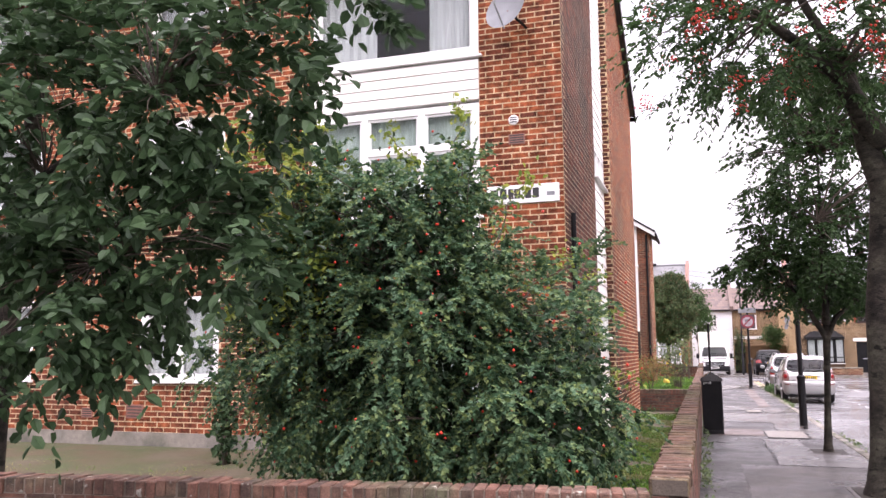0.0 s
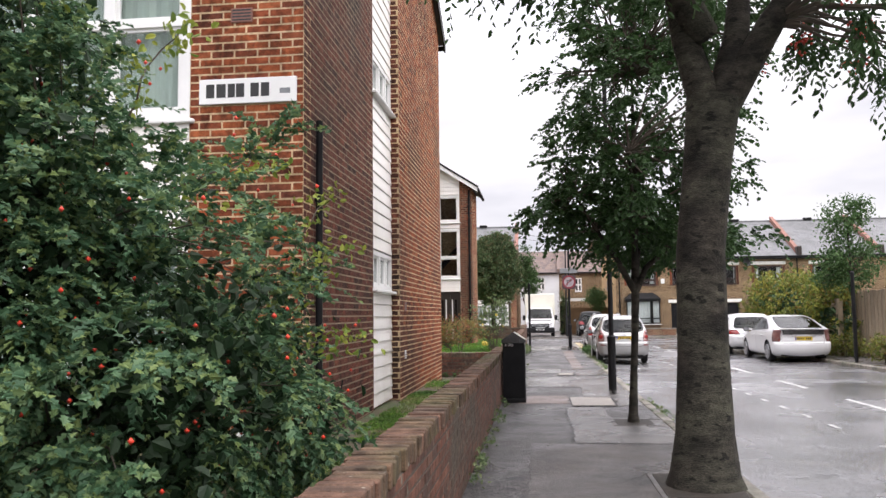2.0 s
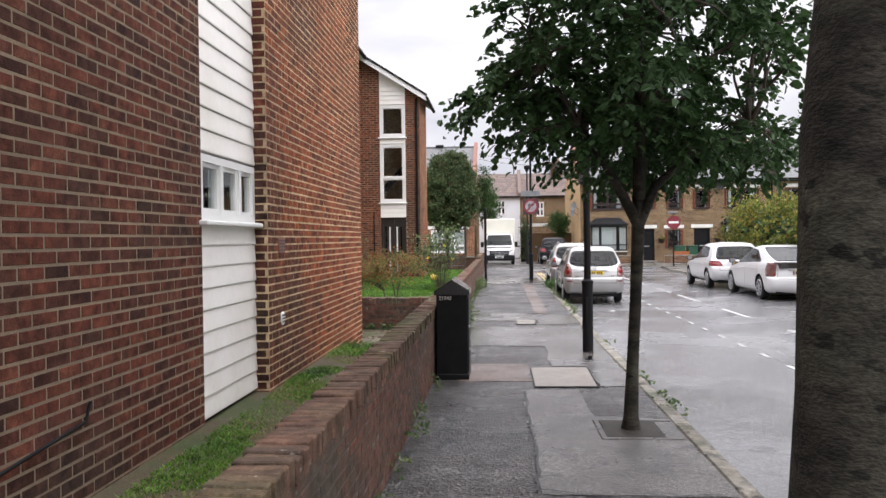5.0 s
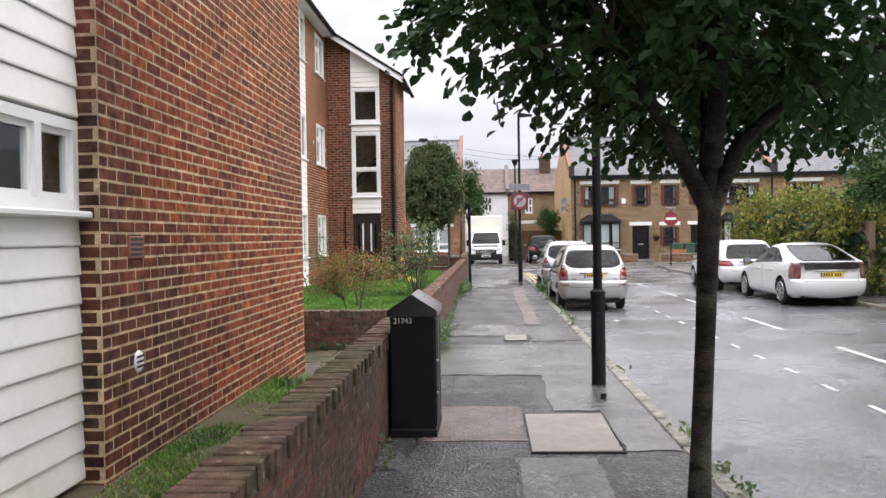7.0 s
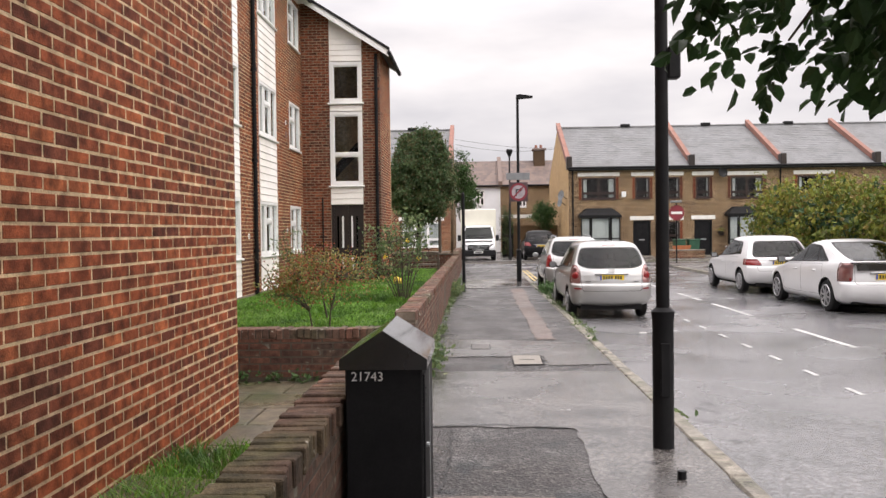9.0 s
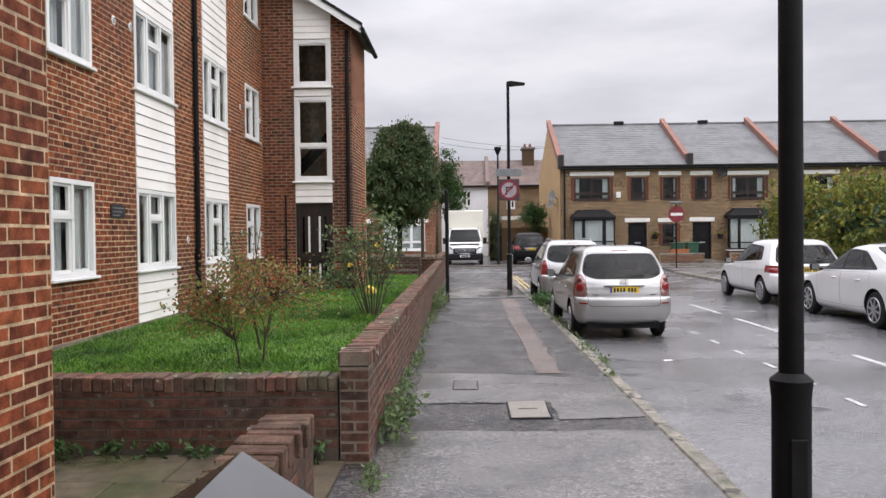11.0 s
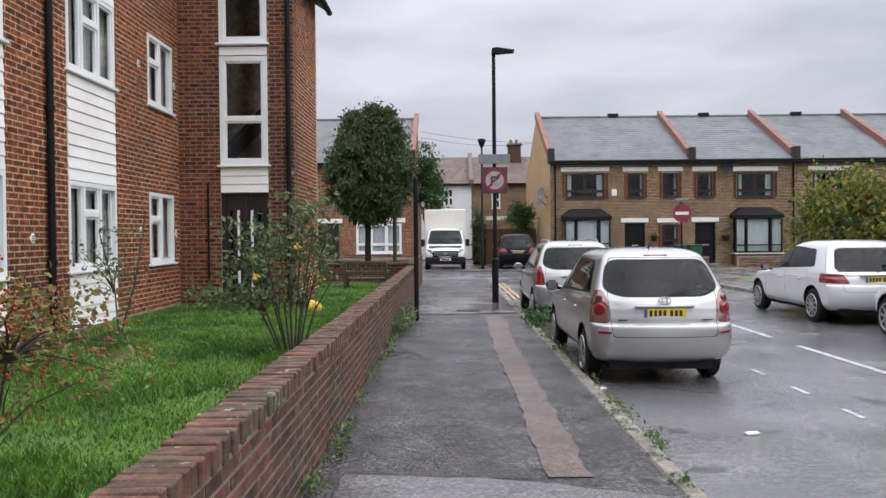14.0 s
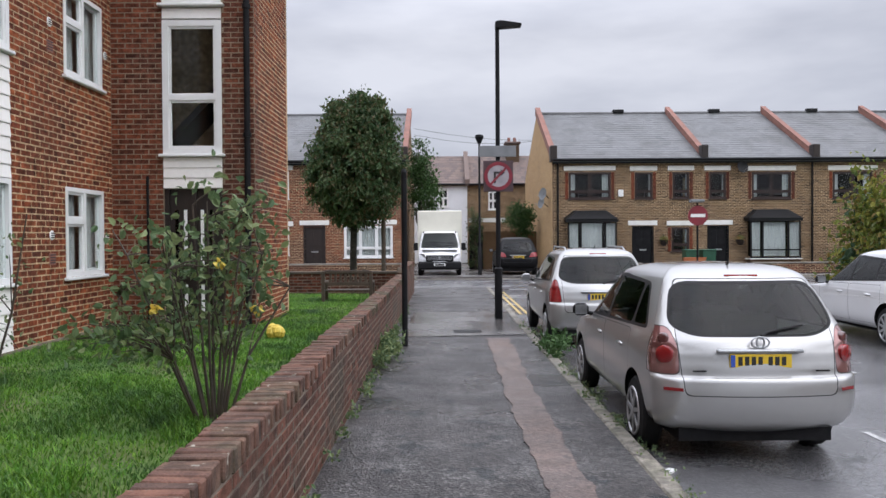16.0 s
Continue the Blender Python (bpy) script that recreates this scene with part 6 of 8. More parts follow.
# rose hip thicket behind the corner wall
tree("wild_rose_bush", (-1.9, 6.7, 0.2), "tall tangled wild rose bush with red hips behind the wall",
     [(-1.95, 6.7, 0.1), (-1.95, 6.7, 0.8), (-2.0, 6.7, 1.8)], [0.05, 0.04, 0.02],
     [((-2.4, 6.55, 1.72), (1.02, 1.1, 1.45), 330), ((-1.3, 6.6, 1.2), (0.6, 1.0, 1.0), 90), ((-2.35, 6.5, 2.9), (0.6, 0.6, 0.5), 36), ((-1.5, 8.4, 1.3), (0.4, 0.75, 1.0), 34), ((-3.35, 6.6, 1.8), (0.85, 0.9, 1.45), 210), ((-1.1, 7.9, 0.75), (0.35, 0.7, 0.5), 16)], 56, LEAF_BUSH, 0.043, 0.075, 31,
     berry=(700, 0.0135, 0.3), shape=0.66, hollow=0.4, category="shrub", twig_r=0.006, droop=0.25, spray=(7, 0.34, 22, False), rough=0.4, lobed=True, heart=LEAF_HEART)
tree("elder_shoots", (-3.1, 6.5, 0.2), "yellow-green elder shoots rising behind the rose bush", [(-3.1, 6.6, 0.1), (-3.2, 6.5, 1.4), (-3.4, 6.4, 2.6)], [0.03, 0.02, 0.01],
     [((-3.65, 6.3, 3.15), (0.55, 0.4, 0.5), 30), ((-3.4, 6.4, 2.3), (0.5, 0.5, 0.7), 26)], 40, LEAF_ELDER, 0.07, 0.1, 33, shape=0.5, category="shrub", twig_r=0.005, spray=(5, 0.3, 10, False))
# long arching shoots with leaves
shoots = thing("rose_shoots", (-1.5, 8.6, 0.2), "arching yellow-green rose shoots across the brick corner", "shrub")
srng = random.Random(5)
SP = []
for k, (a, b) in enumerate((((-1.5, 8.3, 1.2), (-1.0, 8.9, 2.45)), ((-1.4, 8.4, 1.2), (-0.95, 9.0, 2.05)), ((-2.0, 6.6, 2.8), (-1.95, 6.5, 3.75)), ((-2.2, 6.6, 2.8), (-2.6, 6.4, 3.5)), ((-1.8, 6.9, 2.4), (-1.5, 7.2, 3.2)), ((-1.4, 8.0, 1.0), (-0.75, 8.6, 1.3)), ((-1.6, 7.2, 2.0), (-1.2, 8.0, 2.5)), ((-3.0, 6.4, 2.4), (-3.3, 6.2, 3.3)))):
    q = Geo()
    pts = branch(q, a, b, 0.008, 0.003, srng, 0.12, 9, 5)
    part("shoot", q, TWIG, shoots, fix=False)
    SP += [tuple(p) for p in pts[1:]]
SP = np.repeat(np.array(SP), 14, axis=0) + np.random.default_rng(8).normal(size=(len(SP) * 14, 3)) * 0.055
part("leafage", leaf_mesh("leafage", SP, 0.055, LEAF_ELDER, 9, shape=0.6), LEAF_ELDER, shoots, kind="stuff")

# dark tree overhanging the corner
tree("garden_tree", (-5.3, 4.95, 0.2), "dark broad-leaved tree overhanging the corner garden",
     [(-5.35, 4.95, 0.1), (-5.3, 4.95, 1.2), (-5.1, 4.85, 2.4), (-4.6, 4.5, 3.7)], [0.13, 0.10, 0.085, 0.05],
     [((-3.3, 3.86, 2.89), (0.86, 0.62, 1.36), 120), ((-2.52, 3.7, 3.16), (0.5, 0.4, 0.72), 46), ((-1.9, 3.9, 3.6), (0.5, 0.33, 0.24), 14), ((-3.65, 3.63, 1.8), (0.6, 0.48, 0.54), 60), ((-2.4, 3.63, 2.1), (0.3, 0.3, 0.35), 16), ((-4.3, 4.04, 3.4), (0.9, 0.7, 1.1), 90)], 46, LEAF_DARK, 0.088, 0.1, 41, shape=0.62, hollow=0.2, spray=(4, 0.25, 8, False), limb_r=0.04, twig_r=0.004,
     limbs=[[(-5.1, 4.85, 2.35), (-4.1, 4.1, 2.75), (-3.0, 3.8, 3.1)], [(-5.15, 4.88, 2.0), (-4.3, 4.0, 2.25), (-3.3, 3.75, 2.1)]])
ivy_P = np.random.default_rng(3).normal(size=(500, 3)) * (0.07, 0.06, 0.35) + np.array((-5.6, 8.6, 0.75))
ivy = thing("ivy_stem", (-5.6, 8.6, 0.2), "ivy-covered stem by the wall of the flats", "plant")
part("stem", Geo().tube([(-5.6, 8.6, 0.2), (-5.58, 8.62, 1.6)], [0.04, 0.02], 8), TWIG, ivy)
part("leafage", leaf_mesh("leafage", ivy_P, 0.07, LEAF_DARK, 4, shape=0.8), LEAF_DARK, ivy, kind="stuff")

# clipped round tree beyond the flats
tree("round_tree", (-1.85, 46.0, 0.15), "dense round-headed tree with dark reddish-green leaves",
     [(-1.9, 46.0, 0.05), (-1.9, 46, 1.2), (-1.86, 46, 2.6), (-1.8, 46, 4.2)], [0.12, 0.1, 0.09, 0.03],
     [((-1.76, 46, 3.75), (1.42, 1.42, 1.6), 400), ((-1.72, 46, 4.95), (1.05, 1.05, 0.95), 190), ((-1.74, 46, 2.75), (1.0, 1.0, 0.7), 100)], 62, LEAF_ROUND, 0.125, 0.12, 51, shape=0.42, hollow=0.5, limb_r=0.04, droop=1.2, rough=0.08,
     limbs=[[(-1.9, 46, 1.9), (-1.4, 46, 2.7), (-1.0, 46, 3.4)], [(-1.9, 46, 1.9), (-2.4, 46, 2.7), (-2.8, 46, 3.4)]])
solid("tree_stake", Geo().tube([(-1.02, 46.3, 0.05), (-1.02, 46.3, 2.2)], 0.07, 10), TWIG, "round timber stake beside the tree", "stake", kind="", smooth=40)
tree("slender_tree", (-0.45, 63, 0), "slender green tree growing beside the end house", [(-0.4, 63, -0.1), (-0.4, 63, 2), (-0.4, 63, 5)], [0.1, 0.08, 0.03],
     [((-0.35, 63, 4.6), (0.65, 0.6, 2.0), 90), ((0.1, 63, 3.8), (0.5, 0.5, 0.8), 30)], 40, LEAF_MID, 0.13, 0.17, 61)
tree("yard_shrub", (5.0, 65, 0), "green shrub climbing over the yard wall", [(5.1, 65.2, -0.1), (5.1, 65.2, 1.5), (5.0, 65.2, 2.6)], [0.05, 0.04, 0.02], [((4.9, 65, 2.6), (0.7, 0.5, 0.9), 60)], 40, LEAF_MID, 0.13, 0.17, 63, category="shrub")
tree("climber", (3.0, 65, 0), "green climber on the yard gatepost", [(2.5, 65, -0.1), (2.5, 65, 1.5), (2.5, 65, 2.4)], [0.04, 0.03, 0.02], [((2.45, 65, 1.6), (0.35, 0.3, 1.5), 40)], 36, LEAF_ROUND, 0.11, 0.14, 64, category="shrub")

# creeper-clad fence across the road
hedge = thing("creeper_hedge", (10.4, 34, 0), "tall yellow-green creeper hedge over a fence", "hedge")
HP = np.concatenate([clump_points((10.45, 31.2 + i * 1.02, 1.35 + 0.12 * math.sin(i * 1.9)), (0.65, 0.8, 1.55 + 0.25 * math.sin(i * 2.3)), 62, 70 + i, 0.55) for i in range(10)])
HP = HP[HP[:, 2] > 0.05]
part("leafage", leaf_mesh("leafage", scatter(HP, 44, 0.17, 71), 0.12, LEAF_HEDGE, 72, shape=0.6, droop=1.2), LEAF_HEDGE, hedge, kind="stuff")
part("backing", Geo().box(10.35, 10.5, 30.6, 41.0, 0, 1.9), FENCE, hedge)
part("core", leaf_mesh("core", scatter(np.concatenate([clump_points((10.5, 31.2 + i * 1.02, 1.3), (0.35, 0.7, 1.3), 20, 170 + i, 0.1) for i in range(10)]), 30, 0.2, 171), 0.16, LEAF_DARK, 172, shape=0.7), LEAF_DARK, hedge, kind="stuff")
fence = thing("timber_fence", (11.0, 22, 0), "weathered close-boarded timber fence", "fence", kind="structure")
brd = Geo().cbox(-0.012, 0.012, -0.065, 0.065, 0, 2.15, 0.004).mesh("board", FENCE)
frng = random.Random(12)
for i in range(115):
    b = new("board", brd)
    b.parent = fence
    b.location = Vector((11.0 + (0.02 if i % 2 else 0), 15.6 + i * 0.133, -0.02 + frng.uniform(-0.02, 0.02))) - BASE[fence.name]
for k in range(7):
    part("post", Geo().cbox(11.03, 11.13, 15.6 + k * 2.4, 15.7 + k * 2.4, 0, 2.2, 0.01), FENCE, fence)
for z in (0.35, 1.4):
    part("rail", Geo().box(11.02, 11.06, 15.6, 30.8, z, z + 0.09), FENCE, fence)
solid("far_side_ground", Geo().box(11.1, 60, -30, 48.9, -0.3, 0.0), TURF, "rough grass behind the fence", "ground")
tree("small_street_tree", (10.35, 29.3, 0), "small green street tree on the far footpath by the fence", [(10.35, 29.3, 0), (10.35, 29.3, 1.3), (10.32, 29.3, 2.6), (10.3, 29.3, 4.2)], [0.06, 0.05, 0.04, 0.02], [((10.25, 29.3, 4.35), (0.72, 0.7, 0.75), 44), ((10.35, 29.3, 3.0), (0.95, 0.9, 0.7), 60), ((9.75, 29.4, 2.6), (0.5, 0.5, 0.4), 22)], 38, LEAF_MID, 0.1, 0.16, 81, limb_r=0.03)
footpath_post = thing("dark_post", (9.62, 27.3, 0), "slim black post at the edge of the far footpath", "post")
part("shaft", Geo().tube([(9.62, 27.3, -0.02), (9.62, 27.3, 2.6)], 0.05, 10), BLACK, footpath_post, smooth=40)
part("cap", Geo().tube([(9.62, 27.3, 2.6), (9.62, 27.3, 2.65)], [0.055, 0.02], 10), BLACK, footpath_post)
for x, y, s, sd, lf in ((10.2, 26.8, 0.42, 82, LEAF_HEDGE), (10.4, 30.2, 0.55, 83, LEAF_HEDGE), (18.6, 58.3, 0.8, 84, LEAF_MID)):
    tree("low_shrub", (x, y, 0), "low straggling shrub at the foot of a fence", [(x, y, 0), (x, y, 0.2), (x, y, 0.5)], [0.02, 0.02, 0.01], [((x, y, 0.5 * s + 0.15), (s, s, s * 0.8), 30)], 30, lf, 0.08, 0.12, sd, category="shrub", twig_r=0.005)
# distant tree tops behind the terrace gap and beyond the fence
for i, (x, y, z, r) in enumerate(((24, 41, 2.2, 1.5), (30, 47, 2.5, 2.0))):
    tree("background_tree", (x, y, 0), "bushy tree behind the hedge", [(x, y, 0), (x, y, z * 0.6), (x, y, z)], [0.12, 0.1, 0.04], [((x, y, z), (r, r, r * 0.9), 70)], 40, LEAF_HEDGE, 0.2, 0.3, 90 + i)

# rust-coloured rose bush on the lawn
def rose_bush(at, label, stems, lobes, per, leaf, size, seed, hips=0, blooms=(), spread=0.1):
    ob = thing("rose_bush", at, label, "shrub", "rose bushes on the lawn")
    rng = random.Random(seed)
    C = np.concatenate([clump_points(c, r, n, seed + i, 0.2) for i, (c, r, n) in enumerate(lobes)])
    for s in stems:
        q = Geo()
        q.tube(s, [0.014 - 0.008 * i / (len(s) - 1) for i in range(len(s))], 7)
        part("stem", q, TWIG, ob, smooth=60)
    q = Geo()
    tips = [Vector(p) for s in stems for p in s[1:]]
    for p in C:
        s = min(tips, key=lambda t: (t - Vector(p)).length + 2 * max(0, t.z - p[2]))
        branch(q, s, p, 0.007, 0.003, rng, 0.08, 4, 5)
    part("branchwork", q, TWIG, ob, kind="stuff", fix=False)
    part("leafage", leaf_mesh("leafage", scatter(C, per, spread, seed + 3), size, leaf, seed + 4, shape=0.6), leaf, ob, kind="stuff")
    if hips:
        r = np.random.default_rng(seed)
        B = C[r.integers(0, len(C), hips)] + r.normal(size=(hips, 3)) * spread
        part("hip_fruit", berries("hip_fruit", B, 0.0115, HIP), HIP, ob, kind="stuff")
    for b in blooms:
        r = np.random.default_rng(int(b[0] * 100) % 97)
        part("bloom", leaf_mesh("bloom", np.array(b) + r.normal(size=(12, 3)) * 0.012, 0.042, YPETAL, 5, shape=0.9), YPETAL, ob)
    return ob


rose_bush((-1.6, 23.4, 0.3), "rust-red rose bush covered in small hips on the lawn",
          [[(-1.48, 23.4, 0.28), (-1.45, 23.4, 0.6), (-1.35, 23.35, 1.0)], [(-1.68, 23.35, 0.28), (-1.72, 23.3, 0.6), (-1.9, 23.3, 1.0)], [(-1.5, 23.4, 0.5), (-1.6, 23.5, 0.9), (-1.55, 23.6, 1.25)]],
          [((-1.5, 23.4, 1.05), (0.72, 0.55, 0.36), 90), ((-2.0, 23.35, 0.95), (0.35, 0.3, 0.25), 26)], 27, LEAF_RUST, 0.036, 101, hips=700)
rose_bush((-0.95, 28.0, 0.3), "tall straggly rose bush with yellow blooms on the lawn",
          [[(-0.9 + dx * 0.3, 28.0 + dy * 0.3, 0.28), (-0.95 + dx, 28.0 + dy, 0.8), (-1.0 + dx * 2.2, 28.0 + dy * 2, 1.35 + h)] for dx, dy, h in ((-0.1, 0.05, 0.3), (0.06, -0.1, 0.45), (0.15, 0.1, 0.1), (-0.2, -0.08, 0.2), (0.02, 0.12, 0.5), (-0.3, 0.1, -0.1), (0.22, -0.05, 0.2), (-0.05, -0.15, 0.1), (0.1, 0.02, 0.35), (-0.15, 0.14, 0.4), (0.28, 0.12, -0.05), (-0.02, 0.02, 0.55), (0.18, -0.16, 0.3))],
          [((-1.0, 28.0, 1.35), (0.66, 0.5, 0.55), 84), ((-1.55, 28.0, 1.0), (0.45, 0.3, 0.22), 22), ((-0.75, 27.95, 1.9), (0.3, 0.3, 0.25), 12)], 13, LEAF_ROSE, 0.066, 111,
          blooms=((-0.78, 27.8, 1.5), (-1.2, 27.7, 1.2), (-0.6, 28.1, 1.15)), spread=0.1)
rose_bush((-3.4, 29.6, 0.35), "thin rose bush beside the wall of the flats",
          [[(-3.4, 29.6, 0.33), (-3.45, 29.6, 0.9), (-3.6, 29.5, 1.7)], [(-3.4, 29.6, 0.33), (-3.2, 29.6, 1.0), (-3.05, 29.6, 1.9)], [(-3.6, 29.0, 0.33), (-3.7, 28.6, 0.9), (-3.9, 28.0, 1.3)]],
          [((-3.4, 29.6, 1.2), (0.5, 0.5, 0.7), 22)], 12, LEAF_ROSE, 0.05, 121)
rose_bush((-2.9, 33.2, 0.35), "low flowering plants by the stair tower", [[(-3.0, 33.3, 0.33), (-3.0, 33.3, 0.5), (-2.9, 33.2, 0.6)]], [((-3.0, 33.4, 0.5), (0.9, 0.4, 0.18), 24)], 16, LEAF_ROSE, 0.05, 131)
bag = thing("yellow_bag", (-1.5, 33.0, 0.32), "crumpled yellow bag lying on the lawn", "bag")
bg = Geo()
for k in range(5):
    bg.ball((-1.5 + 0.05 * math.cos(k * 1.3), 33.0 + 0.05 * math.sin(k * 1.3), 0.40 + 0.02 * (k % 3)), 0.085, 7, 4)
part("sack", bg, YPETAL, bag, smooth=30)


# ---- grass and weeds ----
def blades(name, x0, x1, y0, y1, z_of, n, h, mat, seed, label, skip=None, tuft=1.3, category="grass"):
    r = np.random.default_rng(seed)
    P = np.stack([r.uniform(x0, x1, n), r.uniform(y0, y1, n), np.zeros(n)], axis=1)
    if skip:
        P = P[~skip(P[:, 0], P[:, 1])]
    n = len(P)
    P[:, 2] = z_of(P[:, 0], P[:, 1])
    dens = np.array([noise.noise(Vector((p[0] * tuft, p[1] * tuft, seed))) for p in P])
    H = h * (0.55 + 0.7 * r.random(n) + 0.9 * np.clip(dens, -0.4, 1))[:, None]
    a = r.uniform(0, 6.283, n)
    s = np.stack([np.cos(a), np.sin(a), np.zeros(n)], axis=1) * 0.005
    lean = np.stack([r.normal(size=n), r.normal(size=n), np.zeros(n)], axis=1) * 0.45
    up = np.array((0, 0, 1.0))
    V = np.stack([P - s, P + s, P + up * H * 0.6 + lean * H * 0.45 + s * 0.8, P + up * H * 0.6 + lean * H * 0.45 - s * 0.8, P + up * H * 0.95 + lean * H * 1.2], axis=1)
    T = np.arange(n)[:, None, None] * 5 + np.array(((0, 1, 2), (0, 2, 3), (3, 2, 4)))[None]
    return tagged(solid(name, big_mesh(name, V.reshape(-1, 3), T.reshape(-1, 3), mat), mat, label, category, kind="stuff"))


blades("lawn_grass", -4.1, -0.36, 21.35, 41.3, lambda x, y: 0.30 + (x + 0.33) / -3.87 * 0.06, 120000, 0.042, GRASS, 1, "short bright green lawn grass")
blades("strip_grass", -1.45, -0.36, 5.2, 17.2, lambda x, y: 0.18 + 0.0 * x + np.clip((-0.33 - x) / 1.29, 0, 1) * 0.08, 30000, 0.035, DRYGRASS, 2, "thin patchy grass along the foot of the flats", skip=lambda x, y: np.sin(x * 5.1 + 1.5 * np.sin(y * 2.3)) + np.sin(y * 3.7 + 2 * x) + np.sin(y * 1.1) < -0.7)
blades("strip_tufts", -1.45, -0.36, 5.2, 17.2, lambda x, y: 0.18 + np.clip((-0.33 - x) / 1.29, 0, 1) * 0.08, 52000, 0.032, GRASS, 12, "bright green grass tufts along the foot of the flats", skip=lambda x, y: np.sin(x * 7.3 + 2 * np.sin(y * 1.9)) + np.sin(y * 5.1 - 3 * x) + np.sin(y * 2.2 + 1) < np.clip(y - 13.0, 0, 4) * 0.28 - 0.7)
blades("corner_grass", -12.0, -1.4, 3.9, 9.7, lambda x, y: 0.20 + 0 * x, 9000, 0.05, DRYGRASS, 3, "patchy grass in the corner garden", skip=lambda x, y: y < 4.9 + 0.125 * (x + 0.3))
blades("long_lawn_grass", -4.0, -0.45, 21.6, 35.0, lambda x, y: 0.31 + 0 * x, 80000, 0.095, GRASS, 6, "tufts of longer uncut grass on the lawn", skip=lambda x, y: np.sin(x * 3.1 + np.sin(y * 1.3) * 2) + np.sin(y * 2.3 + x) < 0.35)
blades("entry_grass", -1.45, -0.5, 16.6, 18.2, lambda x, y: 0.16 + 0 * x, 2500, 0.14, GRASS, 4, "tuft of long grass at the corner of the flats", skip=lambda x, y: (x + 1.2) ** 2 + (y - 17.3) ** 2 > 0.5)


def weeds(name, spots, mat, size, seed, label, per=40, spread=0.06):
    return solid(name, leaf_mesh(name, scatter(np.array(spots), per, spread, seed), size, mat, seed, shape=0.6, droop=-0.4), mat, label, "weeds", kind="stuff")


wr = random.Random(77)
weeds("wall_foot_weeds", [(W_OUT + 0.05 + abs(wr.gauss(0, 0.03)), wr.uniform(8, 40.5), 0.05 + wr.random() * 0.05) for _ in range(110)], LEAF_ROSE, 0.04, 201, "small green weeds along the foot of the garden wall", 18, 0.035)
weeds("pier_weeds", [(W_OUT + 0.12 + wr.gauss(0, 0.06), y, 0.1 + wr.random() * 0.12) for y in (21.7, 22.0, 22.4, 32.2, 32.6, 33.0, 33.4, 33.8, 34.2) for _ in range(3)], LEAF_ROSE, 0.055, 202, "clump of green weeds against the garden wall", 40, 0.07)
weeds("kerb_weeds", [(2.33 + wr.gauss(0, 0.04), y + wr.gauss(0, 0.1), -0.05 + wr.random() * 0.05) for y in (15.0, 15.3, 16.6, 19.9, 24.6, 25.6, 26.8, 27.0, 29.4, 30.6, 31.9, 33.5, 33.8, 34.0, 34.3, 36.0, 37.0) for _ in range(2)], LEAF_ROSE, 0.05, 203, "small weeds growing in the gutter", 18, 0.05)
weeds("kerb_moss", [(2.30 + wr.gauss(0, 0.05), wr.uniform(25.0, 36.0), -0.02 + wr.random() * 0.04) for _ in range(80)], LEAF_ROSE, 0.022, 208, "moss and tiny weeds along the kerb joint", 16, 0.03)
weeds("gutter_shrub", [(2.36 + wr.gauss(0, 0.1), 33.7 + wr.gauss(0, 0.25), 0.08 + wr.random() * 0.15) for _ in range(14)], LEAF_MID, 0.07, 204, "leafy weed growing at the kerb between parked cars", 26, 0.08)
weeds("cross_wall_weeds", [(wr.uniform(-3.5, -0.5), 21.0 + wr.gauss(0, 0.03), 0.12) for _ in range(22)], LEAF_MID, 0.05, 205, "green weeds along the foot of the cross wall", 22, 0.04)
weeds("fallen_leaves_on_grass", [(wr.uniform(-1.4, -0.4), wr.uniform(6, 17.1), 0.275) for _ in range(420)], LEAF_RUST, 0.05, 207, "brown fallen leaves on the grass strip", 1, 0.0)
weeds("fallen_leaves", [(wr.uniform(-0.05, 2.1), wr.uniform(4, 34), 0.012) for _ in range(120)], LEAF_RUST, 0.04, 206, "scattered fallen leaves on the footpath", 1, 0.0)
for x, y, a in ((3.3, 26.2, 0.3), (2.43, 28.2, 0.9)):
    p = thing("litter", (x, y, ROAD_Z), "scrap of pale paper litter on the wet road", "litter")
    c, s = math.cos(a), math.sin(a)
    part("scrap", Geo().prism([(x + c * u - s * v, y + s * u + c * v, ROAD_Z + 0.004) for u, v in ((-0.06, -0.03), (0.06, -0.035), (0.07, 0.03), (-0.05, 0.035))], (0, 0, 0.012)), WHITE, p)


# ---- vehicles ----
NR, NC, NS = 10, 7, 46


def outline(y0, y1, hw, rr, rf, br, bf):
    """Half a plan outline from the middle of the rear round to the middle of the front."""
    pts = []
    for k in range(NR):
        q = k / NR
        pts.append(((hw - rr) * q, y0 + br * q * q))
    for k in range(NC):
        a = math.pi / 2 * k / NC
        pts.append((hw - rr + rr * math.sin(a), y0 + br + rr * 0.9 * (1 - math.cos(a))))
    ya, yb = y0 + br + rr * 0.9, y1 - bf - rf * 0.9
    for k in range(NS):
        q = k / NS
        pts.append((hw * (1 - 0.02 * (2 * q - 1) ** 4), ya + (yb - ya) * q))
    for k in range(NC):
        a = math.pi / 2 * k / NC
        pts.append(((hw - rf) * 0.98 + rf * math.cos(a) * 0.98, yb + rf * 0.9 * math.sin(a)))
    for k in range(NR + 1):
        q = 1 - k / NR
        pts.append(((hw - rf) * 0.98 * q, y1 - bf * q * q))
    return pts


